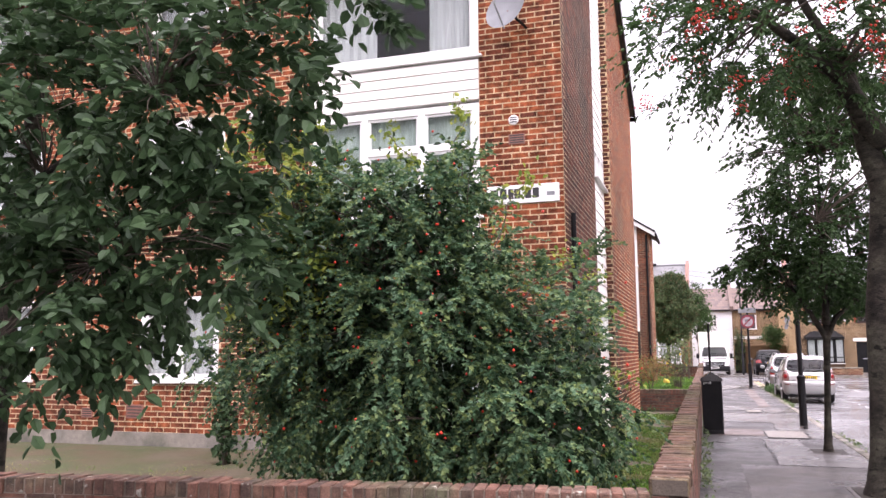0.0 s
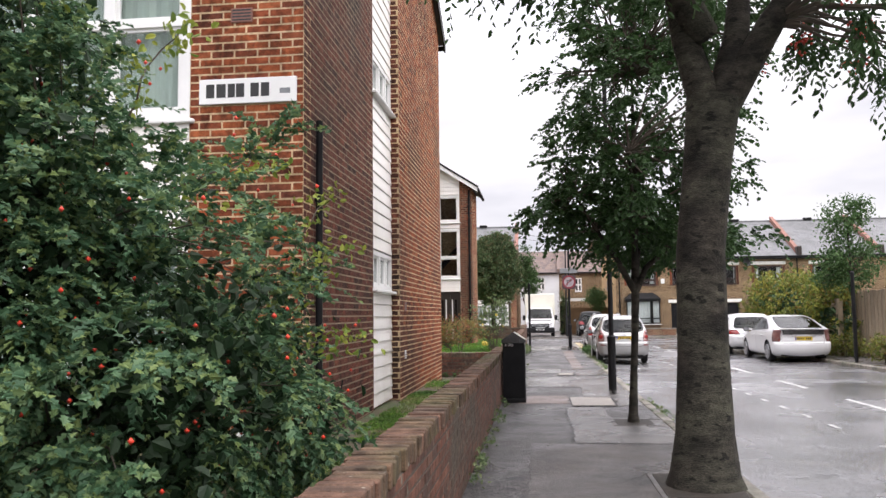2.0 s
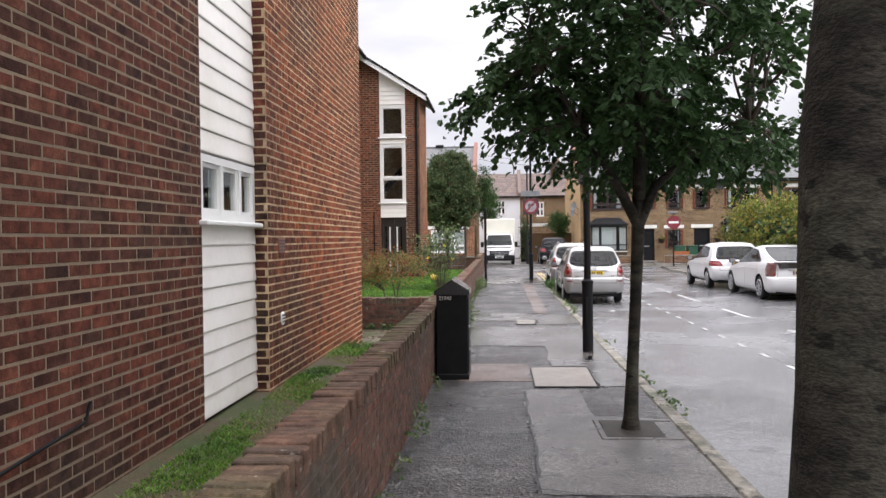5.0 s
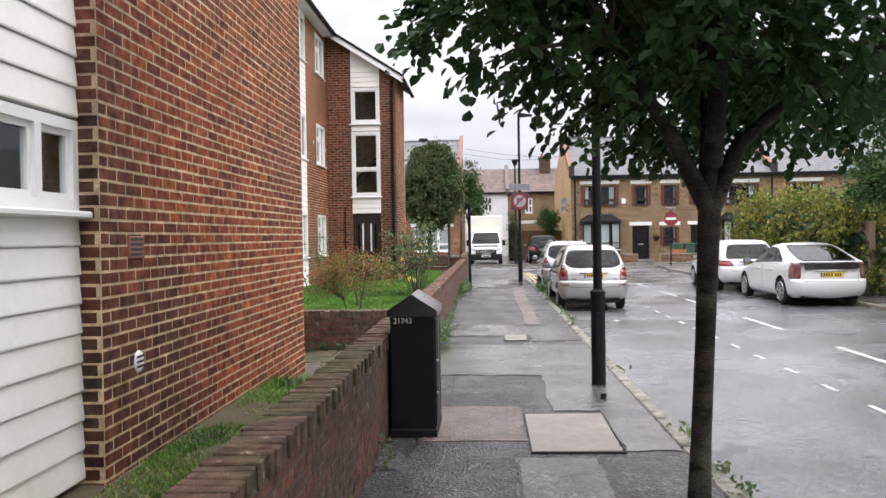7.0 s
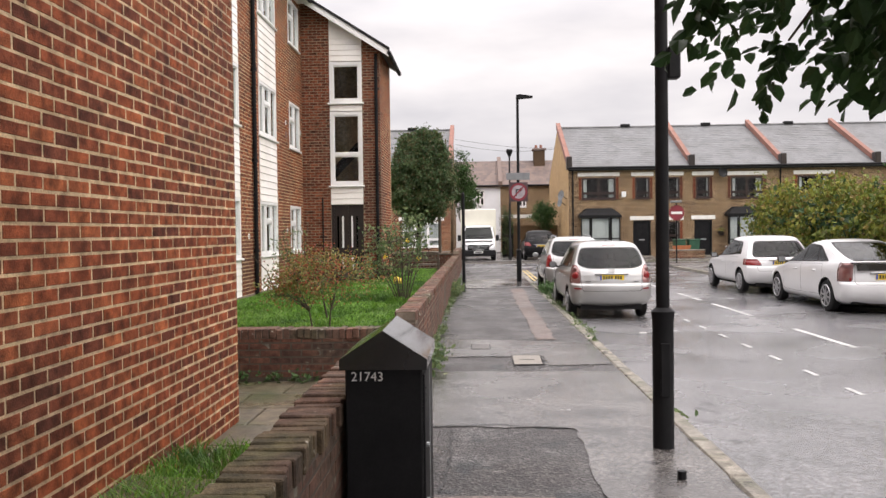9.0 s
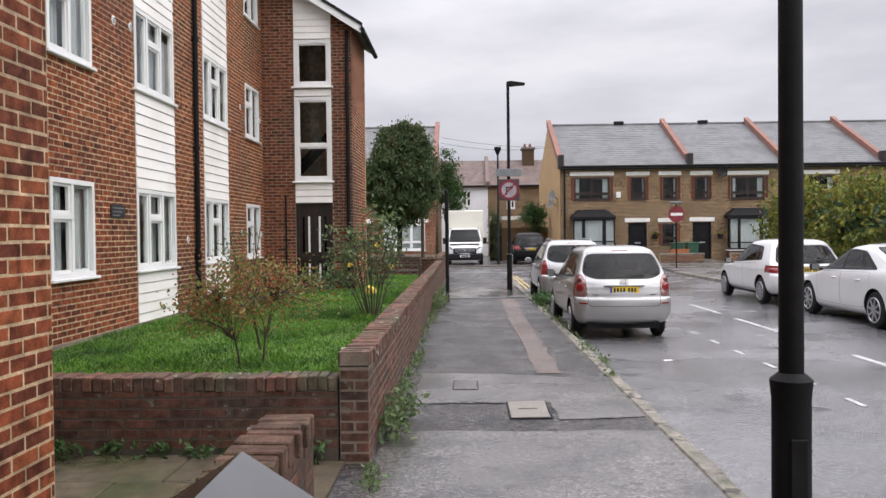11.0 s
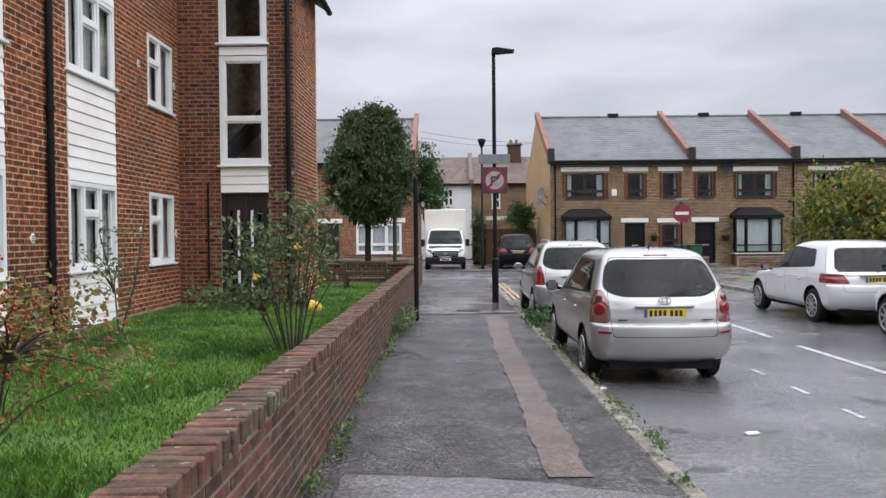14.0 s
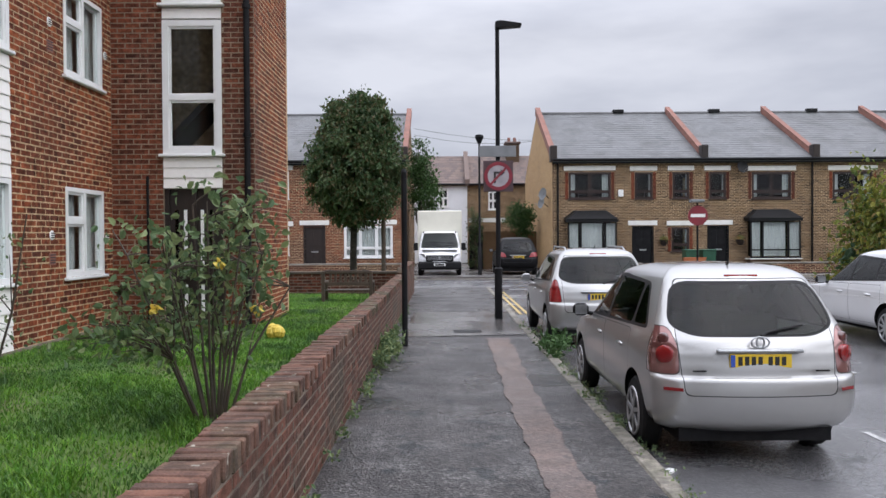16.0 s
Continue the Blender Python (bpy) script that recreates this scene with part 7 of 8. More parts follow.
def finer(levels, n=2):
    """Further rings between the given ones, along a curve without overshoot."""
    L = [np.array(l, dtype=float) for l in levels]
    out = []
    for i in range(len(L) - 1):
        p0, p1, p2, p3 = L[max(i - 1, 0)], L[i], L[i + 1], L[min(i + 2, len(L) - 1)]
        for k in range(n):
            t = k / n
            c = 0.5 * (2 * p1 + (p2 - p0) * t + (2 * p0 - 5 * p1 + 4 * p2 - p3) * t * t + (3 * p1 - p0 - 3 * p2 + p3) * t ** 3)
            out.append(np.clip(c, np.minimum(p1, p2), np.maximum(p1, p2)))
    return [tuple(float(q) for q in l) for l in out + [L[-1]]]


def rounded(pts, r, n=4):
    """A convex outline with its corners rounded off."""
    res = []
    P = [Vector(p) for p in pts]
    for i, p in enumerate(P):
        a, b = P[i - 1], P[(i + 1) % len(P)]
        d = min(r, (a - p).length * 0.45, (b - p).length * 0.45)
        s, e = p + (a - p).normalized() * d, p + (b - p).normalized() * d
        for k in range(n + 1):
            t = k / n
            res.append(s * (1 - t) ** 2 + p * 2 * t * (1 - t) + e * t * t)
    return res


def grown(pts, d):
    """The same outline, d metres larger all round."""
    P = [Vector(p) for p in pts]
    m = sum(P, Vector((0, 0))) / len(P)
    w, h = max(abs(p.x - m.x) for p in P), max(abs(p.y - m.y) for p in P)
    return [m + Vector(((p.x - m.x) * (1 + d / w), (p.y - m.y) * (1 + d / h))) for p in P]


def mirrored(pts):
    """A whole outline from its right half, given from the bottom up."""
    return [(x, z) for x, z in pts] + [(-x, z) for x, z in reversed(pts)]


class Shell:
    """A car's skin as one mesh whose panels are cut out along outlines seen from the side or from behind."""

    def __init__(self, levels, rr, rf, belt):
        self.bm = bmesh.new()
        self.lab = self.bm.faces.layers.int.new("panel")
        self.names = [("body", 0)]
        prev = None
        for z, y0, y1, hw in finer(levels):
            k = min(1.0, hw / 0.55)
            tight = 0.62 + 0.38 * min(1, max(0, (belt + 0.03 - z) / 0.06))
            half = outline(y0, y1, hw, rr * k * tight, rf * k, 0.07 * k, 0.16 * k)
            ring = [self.bm.verts.new((x, y, z)) for x, y in half] + [self.bm.verts.new((-x, y, z)) for x, y in half[-2:0:-1]]
            n = len(ring)
            if prev:
                for i in range(n):
                    self.bm.faces.new((prev[i], prev[(i + 1) % n], ring[(i + 1) % n], ring[i]))
            prev = ring
        self.bm.faces.new(prev)
        bmesh.ops.recalc_face_normals(self.bm, faces=self.bm.faces)
        self.bm.normal_update()

    def cut(self, poly, axis, faces):
        """Cut the outline out of the faces and return what lies inside."""
        P = [Vector(p) for p in poly]
        area = sum(P[i - 1].x * P[i].y - P[i].x * P[i - 1].y for i in range(len(P)))
        if area < 0:
            P.reverse()
        k = 0 if axis == "y" else 1
        a0, a1, b0, b1 = min(p.x for p in P), max(p.x for p in P), min(p.y for p in P), max(p.y for p in P)
        faces = [f for f in faces if max(v.co[k] for v in f.verts) > a0 and min(v.co[k] for v in f.verts) < a1 and max(v.co.z for v in f.verts) > b0 and min(v.co.z for v in f.verts) < b1]
        for p, q in zip(P, P[1:] + P[:1]):
            if (q - p).length < 1e-5:
                continue
            nx, nz = (q - p).y, -(q - p).x
            co = Vector((p.x, 0, p.y)) if axis == "y" else Vector((0, p.x, p.y))
            no = (Vector((nx, 0, nz)) if axis == "y" else Vector((0, nx, nz))).normalized()
            near = [f for f in faces if f.is_valid]
            geom = set(near)
            for f in near:
                geom.update(f.edges)
                geom.update(f.verts)
            res = bmesh.ops.bisect_plane(self.bm, geom=list(geom), dist=1e-5, plane_co=co, plane_no=no)
            faces = [f for f in res["geom"] if isinstance(f, bmesh.types.BMFace) and (f.calc_center_median() - co).dot(no) < 0]
        return faces

    def rear(self):
        return [f for f in self.bm.faces if f.normal.y < -0.12 and f.calc_center_median().y < 1.7]

    def front(self):
        return [f for f in self.bm.faces if f.normal.y > 0.12 and f.calc_center_median().y > 1.7]

    def side(self, sx):
        return [f for f in self.bm.faces if f.normal.x * sx > 0.25]

    def mark(self, faces, name, tag=0):
        if (name, tag) not in self.names:
            self.names.append((name, tag))
        i = self.names.index((name, tag))
        for f in faces:
            f[self.lab] = i

    def panels(self):
        """One mesh for each panel."""
        groups = {}
        for f in self.bm.faces:
            groups.setdefault(self.names[f[self.lab]], []).append(f)
        res = {}
        for key, fs in groups.items():
            ix, V, F = {}, [], []
            for f in fs:
                row = []
                for v in f.verts:
                    if v.index not in ix:
                        ix[v.index] = len(V)
                        V.append(tuple(v.co))
                    row.append(ix[v.index])
                F.append(row)
            me = bpy.data.meshes.new(key[0])
            me.from_pydata(V, [], F)
            me.shade_smooth()
            me.set_sharp_from_angle(angle=radians(38))
            res[key] = me
        self.bm.free()
        return res


def car_body(parent, levels, paint, rr, rf, belt, spec, lamp_mat, lamp_label=""):
    """The skin of a car with its windows, lamps, tailgate, bumper and doors as parts."""
    sh = Shell(levels, rr, rf, belt)
    for sx in (-1, 1):
        for dr in spec.get("doors", ()):
            sh.mark(sh.cut(rounded(grown(dr, 0.006), 0.05), "x", sh.side(sx)), "seam", sx)
        for n, dr in enumerate(spec.get("doors", ())):
            sh.mark(sh.cut(rounded(dr, 0.05), "x", sh.side(sx)), "door", sx * (n + 1))
    if "tailgate" in spec:
        tg = mirrored(spec["tailgate"])
        sh.mark(sh.cut(rounded(grown(tg, 0.008), 0.06), "y", sh.rear()), "seam", 2)
        sh.mark(sh.cut(rounded(tg, 0.06), "y", sh.rear()), "tailgate")
    if "bumper" in spec:
        z, y = spec["bumper"]
        keep = ("tailgate", 0), ("seam", 2)
        sh.mark([f for f in sh.bm.faces if f.calc_center_median().z < z and f.calc_center_median().y < y and sh.names[f[sh.lab]] not in keep], "rear_bumper")
    for sx in (-1, 1):
        if "lamp" in spec:
            pts, ymax = spec["lamp"]
            c = sum((Vector(p) for p in pts), Vector((0, 0))) / len(pts)
            fs = [f for f in sh.bm.faces if f.calc_center_median().x * sx > 0.2 and f.calc_center_median().y < ymax + 0.25 and f.calc_center_median().z < belt + 0.3]
            lens = [(sx * x, z) for x, z in pts]
            fs = sh.cut(rounded(grown(lens, 0.008), 0.05), "y", [f for f in fs if f.calc_center_median().y < ymax + 0.25])
            sh.mark(sh.cut([(-1, 0.2), (ymax + 0.008, 0.2), (ymax + 0.058, c.y), (ymax - 0.012, 1.4), (-1, 1.4)], "x", fs), "lamp_gasket", sx)
            fs = [f for f in sh.bm.faces if sh.names[f[sh.lab]] == ("lamp_gasket", sx)]
            fs = sh.cut(rounded(lens, 0.05), "y", fs)
            sh.mark(sh.cut([(-1, 0.2), (ymax, 0.2), (ymax + 0.05, c.y), (ymax - 0.02, 1.4), (-1, 1.4)], "x", fs), "tail_lamp", sx)
        if "dlo" in spec:
            fs = sh.cut(rounded(spec["dlo"], 0.09), "x", sh.side(sx))
            sh.mark(fs, "window_pillar", sx)
        for n, w in enumerate(spec.get("side", ())):
            sh.mark(sh.cut(rounded(w, 0.06), "x", sh.side(sx)), "side_window", sx * (n + 1))
    rw = mirrored(spec["rear"])
    if spec.get("rear_is_front"):
        sh.mark(sh.cut(rounded(grown(rw, 0.025), 0.09), "y", sh.rear()), "window_surround")
        sh.mark(sh.cut(rounded(rw, 0.08), "y", sh.rear()), "windscreen")
    else:
        sh.mark(sh.cut(rounded(grown(rw, 0.03), 0.14), "y", sh.rear()), "window_surround")
        sh.mark(sh.cut(rounded(rw, 0.12), "y", sh.rear()), "rear_window")
        sh.mark(sh.cut(rounded(mirrored(spec["screen"]), 0.08), "y", sh.front()), "windscreen")
    gone = []
    for y, r in spec.get("arches", ()):
        for sx in (-1, 1):
            ring = [(y + r * math.cos(a), r * 0.94 + r * math.sin(a)) for a in [i * 6.2832 / 26 for i in range(26)]]
            gone += sh.cut(ring, "x", [f for f in sh.side(sx) if f.calc_center_median().z < 1.0])
    bmesh.ops.delete(sh.bm, geom=list({f for f in gone if f.is_valid}), context="FACES")
    sh.bm.verts.index_update()
    mats = {"tail_lamp": lamp_mat, "rear_window": CARGLASS, "windscreen": CARGLASS, "side_window": CARGLASS, "window_pillar": TRIM, "window_surround": TRIM, "seam": INK, "lamp_gasket": INK}
    made = {}
    for (name, tag), me in sh.panels().items():
        mt = mats.get(name, paint)
        me.materials.append(mt)
        ob = part(name, me, mt, parent, lamp_label if name == "tail_lamp" else "", local=True)
        if mt is CARGLASS:
            ob.visible_shadow = False
        made[name, tag] = ob
    W = max(l[3] for l in levels)
    part("cabin_tub", Geo().box(-W * 0.80, W * 0.80, 0.5, levels[0][2] - 1.0, 0.28, 0.34), SEAT, parent, local=True)
    for sx in (-1, 1):
        part("door_lining", Geo().box(sx * W * 0.88, sx * W * 0.90, 1.25, levels[0][2] - 1.3, 0.3, belt - 0.08), SEAT, parent, local=True)
    part("parcel_shelf", Geo().box(-W * 0.8, W * 0.8, 0.25, 0.85, belt - 0.12, belt - 0.09), SEAT, parent, local=True)
    return made


def wheel(parent, x, y, r, sx, rim_mat, spokes=7, arch=0.0):
    """Tyre with an alloy rim, and the dark well behind it."""
    tyre = Geo()
    w = 0.2
    xs = [0.0, 0.012, 0.035, w - 0.035, w - 0.01, w]
    rs = [r * 0.70, r - 0.02, r, r, r - 0.02, r * 0.70]
    tyre.tube([(x - sx * q, y, r) for q in xs], rs, 36)
    t = part("wheel", tyre, RUBBER, parent, smooth=35, local=True)
    part("rim_well", Geo().tube([(x + sx * 0.0015, y, r), (x + sx * 0.002, y, r)], [r * 0.69, r * 0.69], 28), TRIM, t, local=True)
    ring, n = Geo(), 32
    for k in range(n):
        a0, a1 = 6.2832 * k / n, 6.2832 * (k + 1) / n
        for (p, dp), (q, dq) in (((0.71, 0.003), (0.69, 0.014)), ((0.69, 0.014), (0.64, 0.014)), ((0.64, 0.014), (0.62, 0.003))):
            ring.face(*[(x + sx * dd, y + r * rr * math.cos(a), r + r * rr * math.sin(a)) for a, rr, dd in ((a0, p, dp), (a1, p, dp), (a1, q, dq), (a0, q, dq))])
    part("rim", ring, rim_mat, t, local=True, fix=False, smooth=40)
    for k in range(spokes):
        a = 6.2832 * k / spokes + 0.2
        u, v = Vector((0, math.cos(a), math.sin(a))), Vector((0, -math.sin(a), math.cos(a)))
        c = Vector((x + sx * 0.003, y, r))
        part("spoke", Geo().prism([c + u * r * 0.12 + v * 0.022, c + u * r * 0.66 + v * 0.014, c + u * r * 0.66 - v * 0.014, c + u * r * 0.12 - v * 0.022], (sx * 0.011, 0, 0)), rim_mat, t, local=True)
    part("hub_cap", Geo().tube([(x, y, r), (x + sx * 0.018, y, r)], [r * 0.17, r * 0.12], 14), rim_mat, t, local=True, smooth=40)
    if arch:
        arc = [-0.1 + (math.pi + 0.2) * i / 22 for i in range(23)]
        well = Geo()
        for a, b in zip(arc, arc[1:]):
            well.face(*[(xx, y + arch * math.cos(q), arch * 0.94 + arch * math.sin(q)) for xx, q in ((x - sx * 0.03, a), (x - sx * 0.03, b), (x - sx * 0.34, b), (x - sx * 0.34, a))])
        well.face(*[(x - sx * 0.34, y + arch * math.cos(q), arch * 0.94 + arch * math.sin(q)) for q in arc])
        part("wheel_arch", well, SEAT, parent, local=True, fix=False)
    return t


def rear_plate(parent, z, y, yellow=True, w=0.52):
    p = part("number_plate", Geo().cbox(-w / 2, w / 2, y - 0.012, y, z - 0.056, z + 0.056, 0.004), PLATE if yellow else WHITE, parent, local=True)
    part("side_band", Geo().box(-w / 2 + 0.006, -w / 2 + 0.045, y - 0.0145, y - 0.011, z - 0.05, z + 0.05), BLUE, p, local=True)
    x = -w / 2 + 0.07
    for k in range(7):
        part("lettering_bar", Geo().box(x, x + 0.036, y - 0.0145, y - 0.011, z - 0.036, z + 0.036), INK, p, local=True)
        x += 0.056 + (0.028 if k == 3 else 0)


def seats(parent, rows, W, floor=0.55, h=1.36):
    for y in rows:
        for x in (-0.36, 0.36):
            s = part("seat", Geo().cbox(x - 0.26, x + 0.26, y - 0.1, y + 0.06, floor, h - 0.2, 0.05), SEAT, parent, local=True)
            part("headrest", Geo().cbox(x - 0.13, x + 0.13, y - 0.08, y + 0.02, h - 0.17, h, 0.04), SEAT, s, local=True)


def car(label, at, levels, paint, rr, rf, belt, spec, lamp_mat, r, plate_z, extra=None, lamp_label="", mirror=None, spokes=7):
    ob = thing("car", at, label, "car", "parked cars")
    W, L = max(l[3] for l in levels), max(l[2] for l in levels)
    made = car_body(ob, levels, paint, rr, rf, belt, spec, lamp_mat, lamp_label)
    for y, ra in spec["arches"]:
        for sx in (-1, 1):
            wheel(ob, sx * (W - 0.012), y, r, sx, ALLOY, spokes, ra)
    rear = [l[1] for l in levels if l[0] >= plate_z][0]
    part("underbody", Geo().box(0.23 - W, W - 0.23, 0.14, L - 0.35, 0.2, 0.34), SEAT, ob, local=True)
    part("valance", Geo().cbox(-W * 0.7, W * 0.7, 0.34, 0.6, 0.25, 0.36, 0.02), SEAT, ob, local=True)
    rear_plate(ob, plate_z, rear - 0.002)
    part("plate_trim", Geo().cbox(-0.36, 0.36, rear - 0.028, rear + 0.03, plate_z + 0.066, plate_z + 0.095, 0.01), GALV, ob, local=True, smooth=40)
    for sx in (-1, 1):
        m = part("door_mirror", Geo().cbox(*sorted((sx * (W + 0.01), sx * (W + 0.2))), L - 1.55, L - 1.43, belt - 0.02, belt + 0.13, 0.045), mirror or paint, ob, local=True, smooth=60)
        part("mirror_stalk", Geo().tube([(sx * (W - 0.08), L - 1.47, belt - 0.01), (sx * (W + 0.05), L - 1.48, belt + 0.02)], 0.025, 8), TRIM, m, local=True)
        part("mirror_glass", Geo().box(*sorted((sx * (W + 0.04), sx * (W + 0.18))), L - 1.553, L - 1.551, belt, belt + 0.11), GALV, m, local=True)
        for y in spec["handles"]:
            part("door_handle", Geo().cbox(*sorted((sx * (W - 0.03), sx * (W + 0.018))), y - 0.1, y + 0.08, belt - 0.15, belt - 0.115, 0.012), paint, ob, local=True, smooth=50)
    seats(ob, (1.15, 2.05), W, h=min(1.36, levels[-1][0] - 0.3))
    part("dashboard", Geo().cbox(-W * 0.8, W * 0.8, L - 1.6, L - 1.2, 0.75, belt + 0.02, 0.06), SEAT, ob, local=True)
    ring = [(0.36 + 0.18 * math.cos(a), L - 1.75 + 0.06 * math.sin(a), 0.98 + 0.17 * math.sin(a)) for a in [i * 6.2832 / 20 for i in range(21)]]
    part("steering_wheel", Geo().tube(ring, 0.014, 6), TRIM, ob, local=True)
    if extra:
        extra(ob, made)
    return ob


MPV = [(0.27, 0.16, 4.20, 0.75), (0.32, 0.05, 4.26, 0.815), (0.40, -0.015, 4.32, 0.858), (0.50, -0.055, 4.36, 0.875), (0.62, -0.065, 4.36, 0.88), (0.71, -0.055, 4.35, 0.88), (0.745, -0.04, 4.32, 0.88), (0.762, -0.005, 4.30, 0.88), (0.80, 0.002, 4.25, 0.88), (0.84, 0.01, 4.16, 0.88),
       (0.88, 0.02, 4.05, 0.878), (0.93, 0.03, 3.82, 0.872), (0.97, 0.042, 3.55, 0.864), (1.0, 0.058, 3.38, 0.856), (1.05, 0.085, 3.27, 0.842), (1.14, 0.14, 3.14, 0.812), (1.24, 0.205, 3.0, 0.775), (1.36, 0.285, 2.84, 0.73), (1.47, 0.365, 2.69, 0.682), (1.54, 0.42, 2.58, 0.646),
       (1.575, 0.46, 2.48, 0.616), (1.605, 0.53, 2.34, 0.572), (1.63, 0.64, 2.15, 0.51), (1.648, 0.80, 1.9, 0.41), (1.658, 1.0, 1.65, 0.27), (1.66, 1.2, 1.45, 0.13)]
MPV_SPEC = {
    "rear": [(0.50, 1.09), (0.70, 1.17), (0.60, 1.49)], "screen": [(0.72, 1.03), (0.60, 1.50)], "tailgate": [(0.63, 0.61), (0.665, 1.10), (0.59, 1.535)], "bumper": (0.754, 0.72),
    "lamp": ([(0.665, 0.775), (0.95, 0.775), (0.95, 1.15), (0.72, 1.15), (0.665, 1.0)], 0.32), "arches": ((0.80, 0.365), (3.52, 0.365)), "handles": (1.32, 2.28),
    "doors": [[(1.16, 0.36), (2.05, 0.34), (2.05, 1.02), (1.0, 1.05), (0.98, 0.72)], [(2.075, 0.34), (3.08, 0.36), (3.12, 0.98), (2.075, 1.02)]],
    "dlo": [(0.50, 1.10), (2.9, 1.015), (3.14, 1.02), (2.60, 1.50), (1.9, 1.53), (0.86, 1.49)],
    "side": [[(0.58, 1.125), (0.96, 1.11), (0.98, 1.46), (0.88, 1.455)], [(1.03, 1.105), (1.98, 1.075), (1.98, 1.495), (1.05, 1.47)], [(2.06, 1.07), (2.86, 1.045), (2.50, 1.475), (2.06, 1.495)]]}


def people_carrier(ob, made):
    for sx in (-1, 1):
        lp = made["tail_lamp", sx]
        for z, rr, mt in ((1.055, 0.048, SMOKED), (0.93, 0.075, REDLENS)):
            c = Vector((sx * 0.765, 0.150 if z < 0.95 else 0.195, z))
            d = Vector((sx * 0.62, -1, 0)).normalized()
            part("red_lens", Geo().tube([c - d * 0.04, c + d * 0.018, c + d * 0.026, c + d * 0.030], [rr, rr, rr * 0.86, rr * 0.4], 22), mt, lp, local=True, smooth=40)
        part("reflector", Geo().prism([(sx * 0.66, -0.010, 0.645), (sx * 0.80, 0.075, 0.645), (sx * 0.80, 0.075, 0.672), (sx * 0.66, -0.010, 0.672)], (0, -0.012, 0)), REDLENS, ob, local=True)
        part("script_bar", Geo().box(*sorted((sx * 0.46, sx * 0.57)), 0.002, 0.022, 0.80, 0.812), TRIM, ob, local=True)
    rear_fittings(ob, made)
    for q, (rx, rz) in enumerate(((0.075, 0.045), (0.032, 0.043))):
        part("badge_ring", Geo().tube([(rx * math.cos(a), 0.030, 1.035 + rz * math.sin(a)) for a in [i * 6.2832 / 24 for i in range(25)]], 0.007, 6), GALV, ob, local=True)


def rear_fittings(ob, made):
    part("rear_wiper", Geo().tube([(0.03, 0.075, 1.08), (0.09, 0.10, 1.11), (0.40, 0.145, 1.165)], [0.018, 0.011, 0.006], 8), TRIM, ob, local=True)
    part("brake_light", Geo().cbox(-0.15, 0.15, 0.44, 0.52, 1.55, 1.575, 0.006), REDLENS, ob, local=True)
    part("aerial", Geo().tube([(0, 0.78, 1.64), (0, 0.73, 1.71)], [0.012, 0.004], 6), TRIM, ob, local=True)


def rails(ob, made):
    rear_fittings(ob, made)
    for sx in (-1, 1):
        part("roof_rail", Geo().tube([(sx * 0.52, 0.68, 1.60), (sx * 0.52, 0.8, 1.665), (sx * 0.52, 2.05, 1.675), (sx * 0.52, 2.15, 1.61)], 0.016, 8), GALV, ob, local=True)


carrier = car("silver people carrier with clear tail lamps parked at the kerb", (3.145, 28.26, ROAD_Z), MPV, SILVER, 0.26, 0.4, 1.0, MPV_SPEC, CLEARLENS, 0.315, 0.885, people_carrier, "clear tail lamp with round red lenses", mirror=TRIM)
RED_SPEC = {**MPV_SPEC, "lamp": ([(0.68, 0.775), (0.95, 0.775), (0.95, 1.14), (0.74, 1.14)], 0.24)}
carrier_2 = car("silver people carrier with tall red tail lamps parked at the kerb", (3.26, 34.75, ROAD_Z), MPV, SILVER, 0.24, 0.4, 1.0, RED_SPEC, REDLENS, 0.315, 0.86, rails)
carrier.scale = (0.90, 0.95, 0.92)
carrier_2.scale = (0.93, 0.95, 0.95)
HATCH = [(z * 0.965 if z > 0.9 else z, y0 + (0.04 if z > 1.0 else 0), y1 - 0.09, hw + 0.01) for z, y0, y1, hw in MPV]
HATCH_SPEC = {
    "rear": [(0.64, 1.02), (0.69, 1.08), (0.58, 1.42)], "screen": [(0.72, 1.0), (0.60, 1.44)], "tailgate": [(0.64, 0.64), (0.665, 1.06), (0.58, 1.46)], "bumper": (0.754, 0.72),
    "lamp": ([(0.52, 0.79), (0.95, 0.80), (0.95, 0.96), (0.62, 0.955)], 0.46), "arches": ((0.82, 0.375), (3.50, 0.375)), "handles": (1.38, 2.30),
    "doors": [[(1.16, 0.36), (2.0, 0.34), (2.0, 0.98), (1.02, 1.0), (1.0, 0.72)], [(2.025, 0.34), (3.02, 0.36), (3.06, 0.95), (2.025, 0.98)]],
    "dlo": [(0.80, 1.08), (2.9, 0.975), (3.06, 0.98), (2.52, 1.44), (1.9, 1.475), (0.98, 1.42)],
    "side": [[(0.90, 1.10), (1.20, 1.085), (1.22, 1.40), (1.02, 1.39)], [(1.26, 1.08), (1.96, 1.04), (1.96, 1.435), (1.28, 1.405)], [(2.03, 1.035), (2.82, 1.0), (2.42, 1.415), (2.03, 1.435)]]}


def hatch_fittings(ob, made):
    part("rear_wiper", Geo().tube([(0.0, 0.10, 1.0), (0.08, 0.125, 1.03), (0.40, 0.17, 1.08)], [0.018, 0.011, 0.006], 8), TRIM, ob, local=True)
    part("brake_light", Geo().cbox(-0.15, 0.15, 0.48, 0.56, 1.49, 1.512, 0.006), REDLENS, ob, local=True)
    part("side_crease", Geo().tube([(-0.887, 0.9, 0.80), (-0.889, 2.2, 0.76), (-0.880, 3.3, 0.72)], 0.006, 5), WHITECAR, ob, local=True)


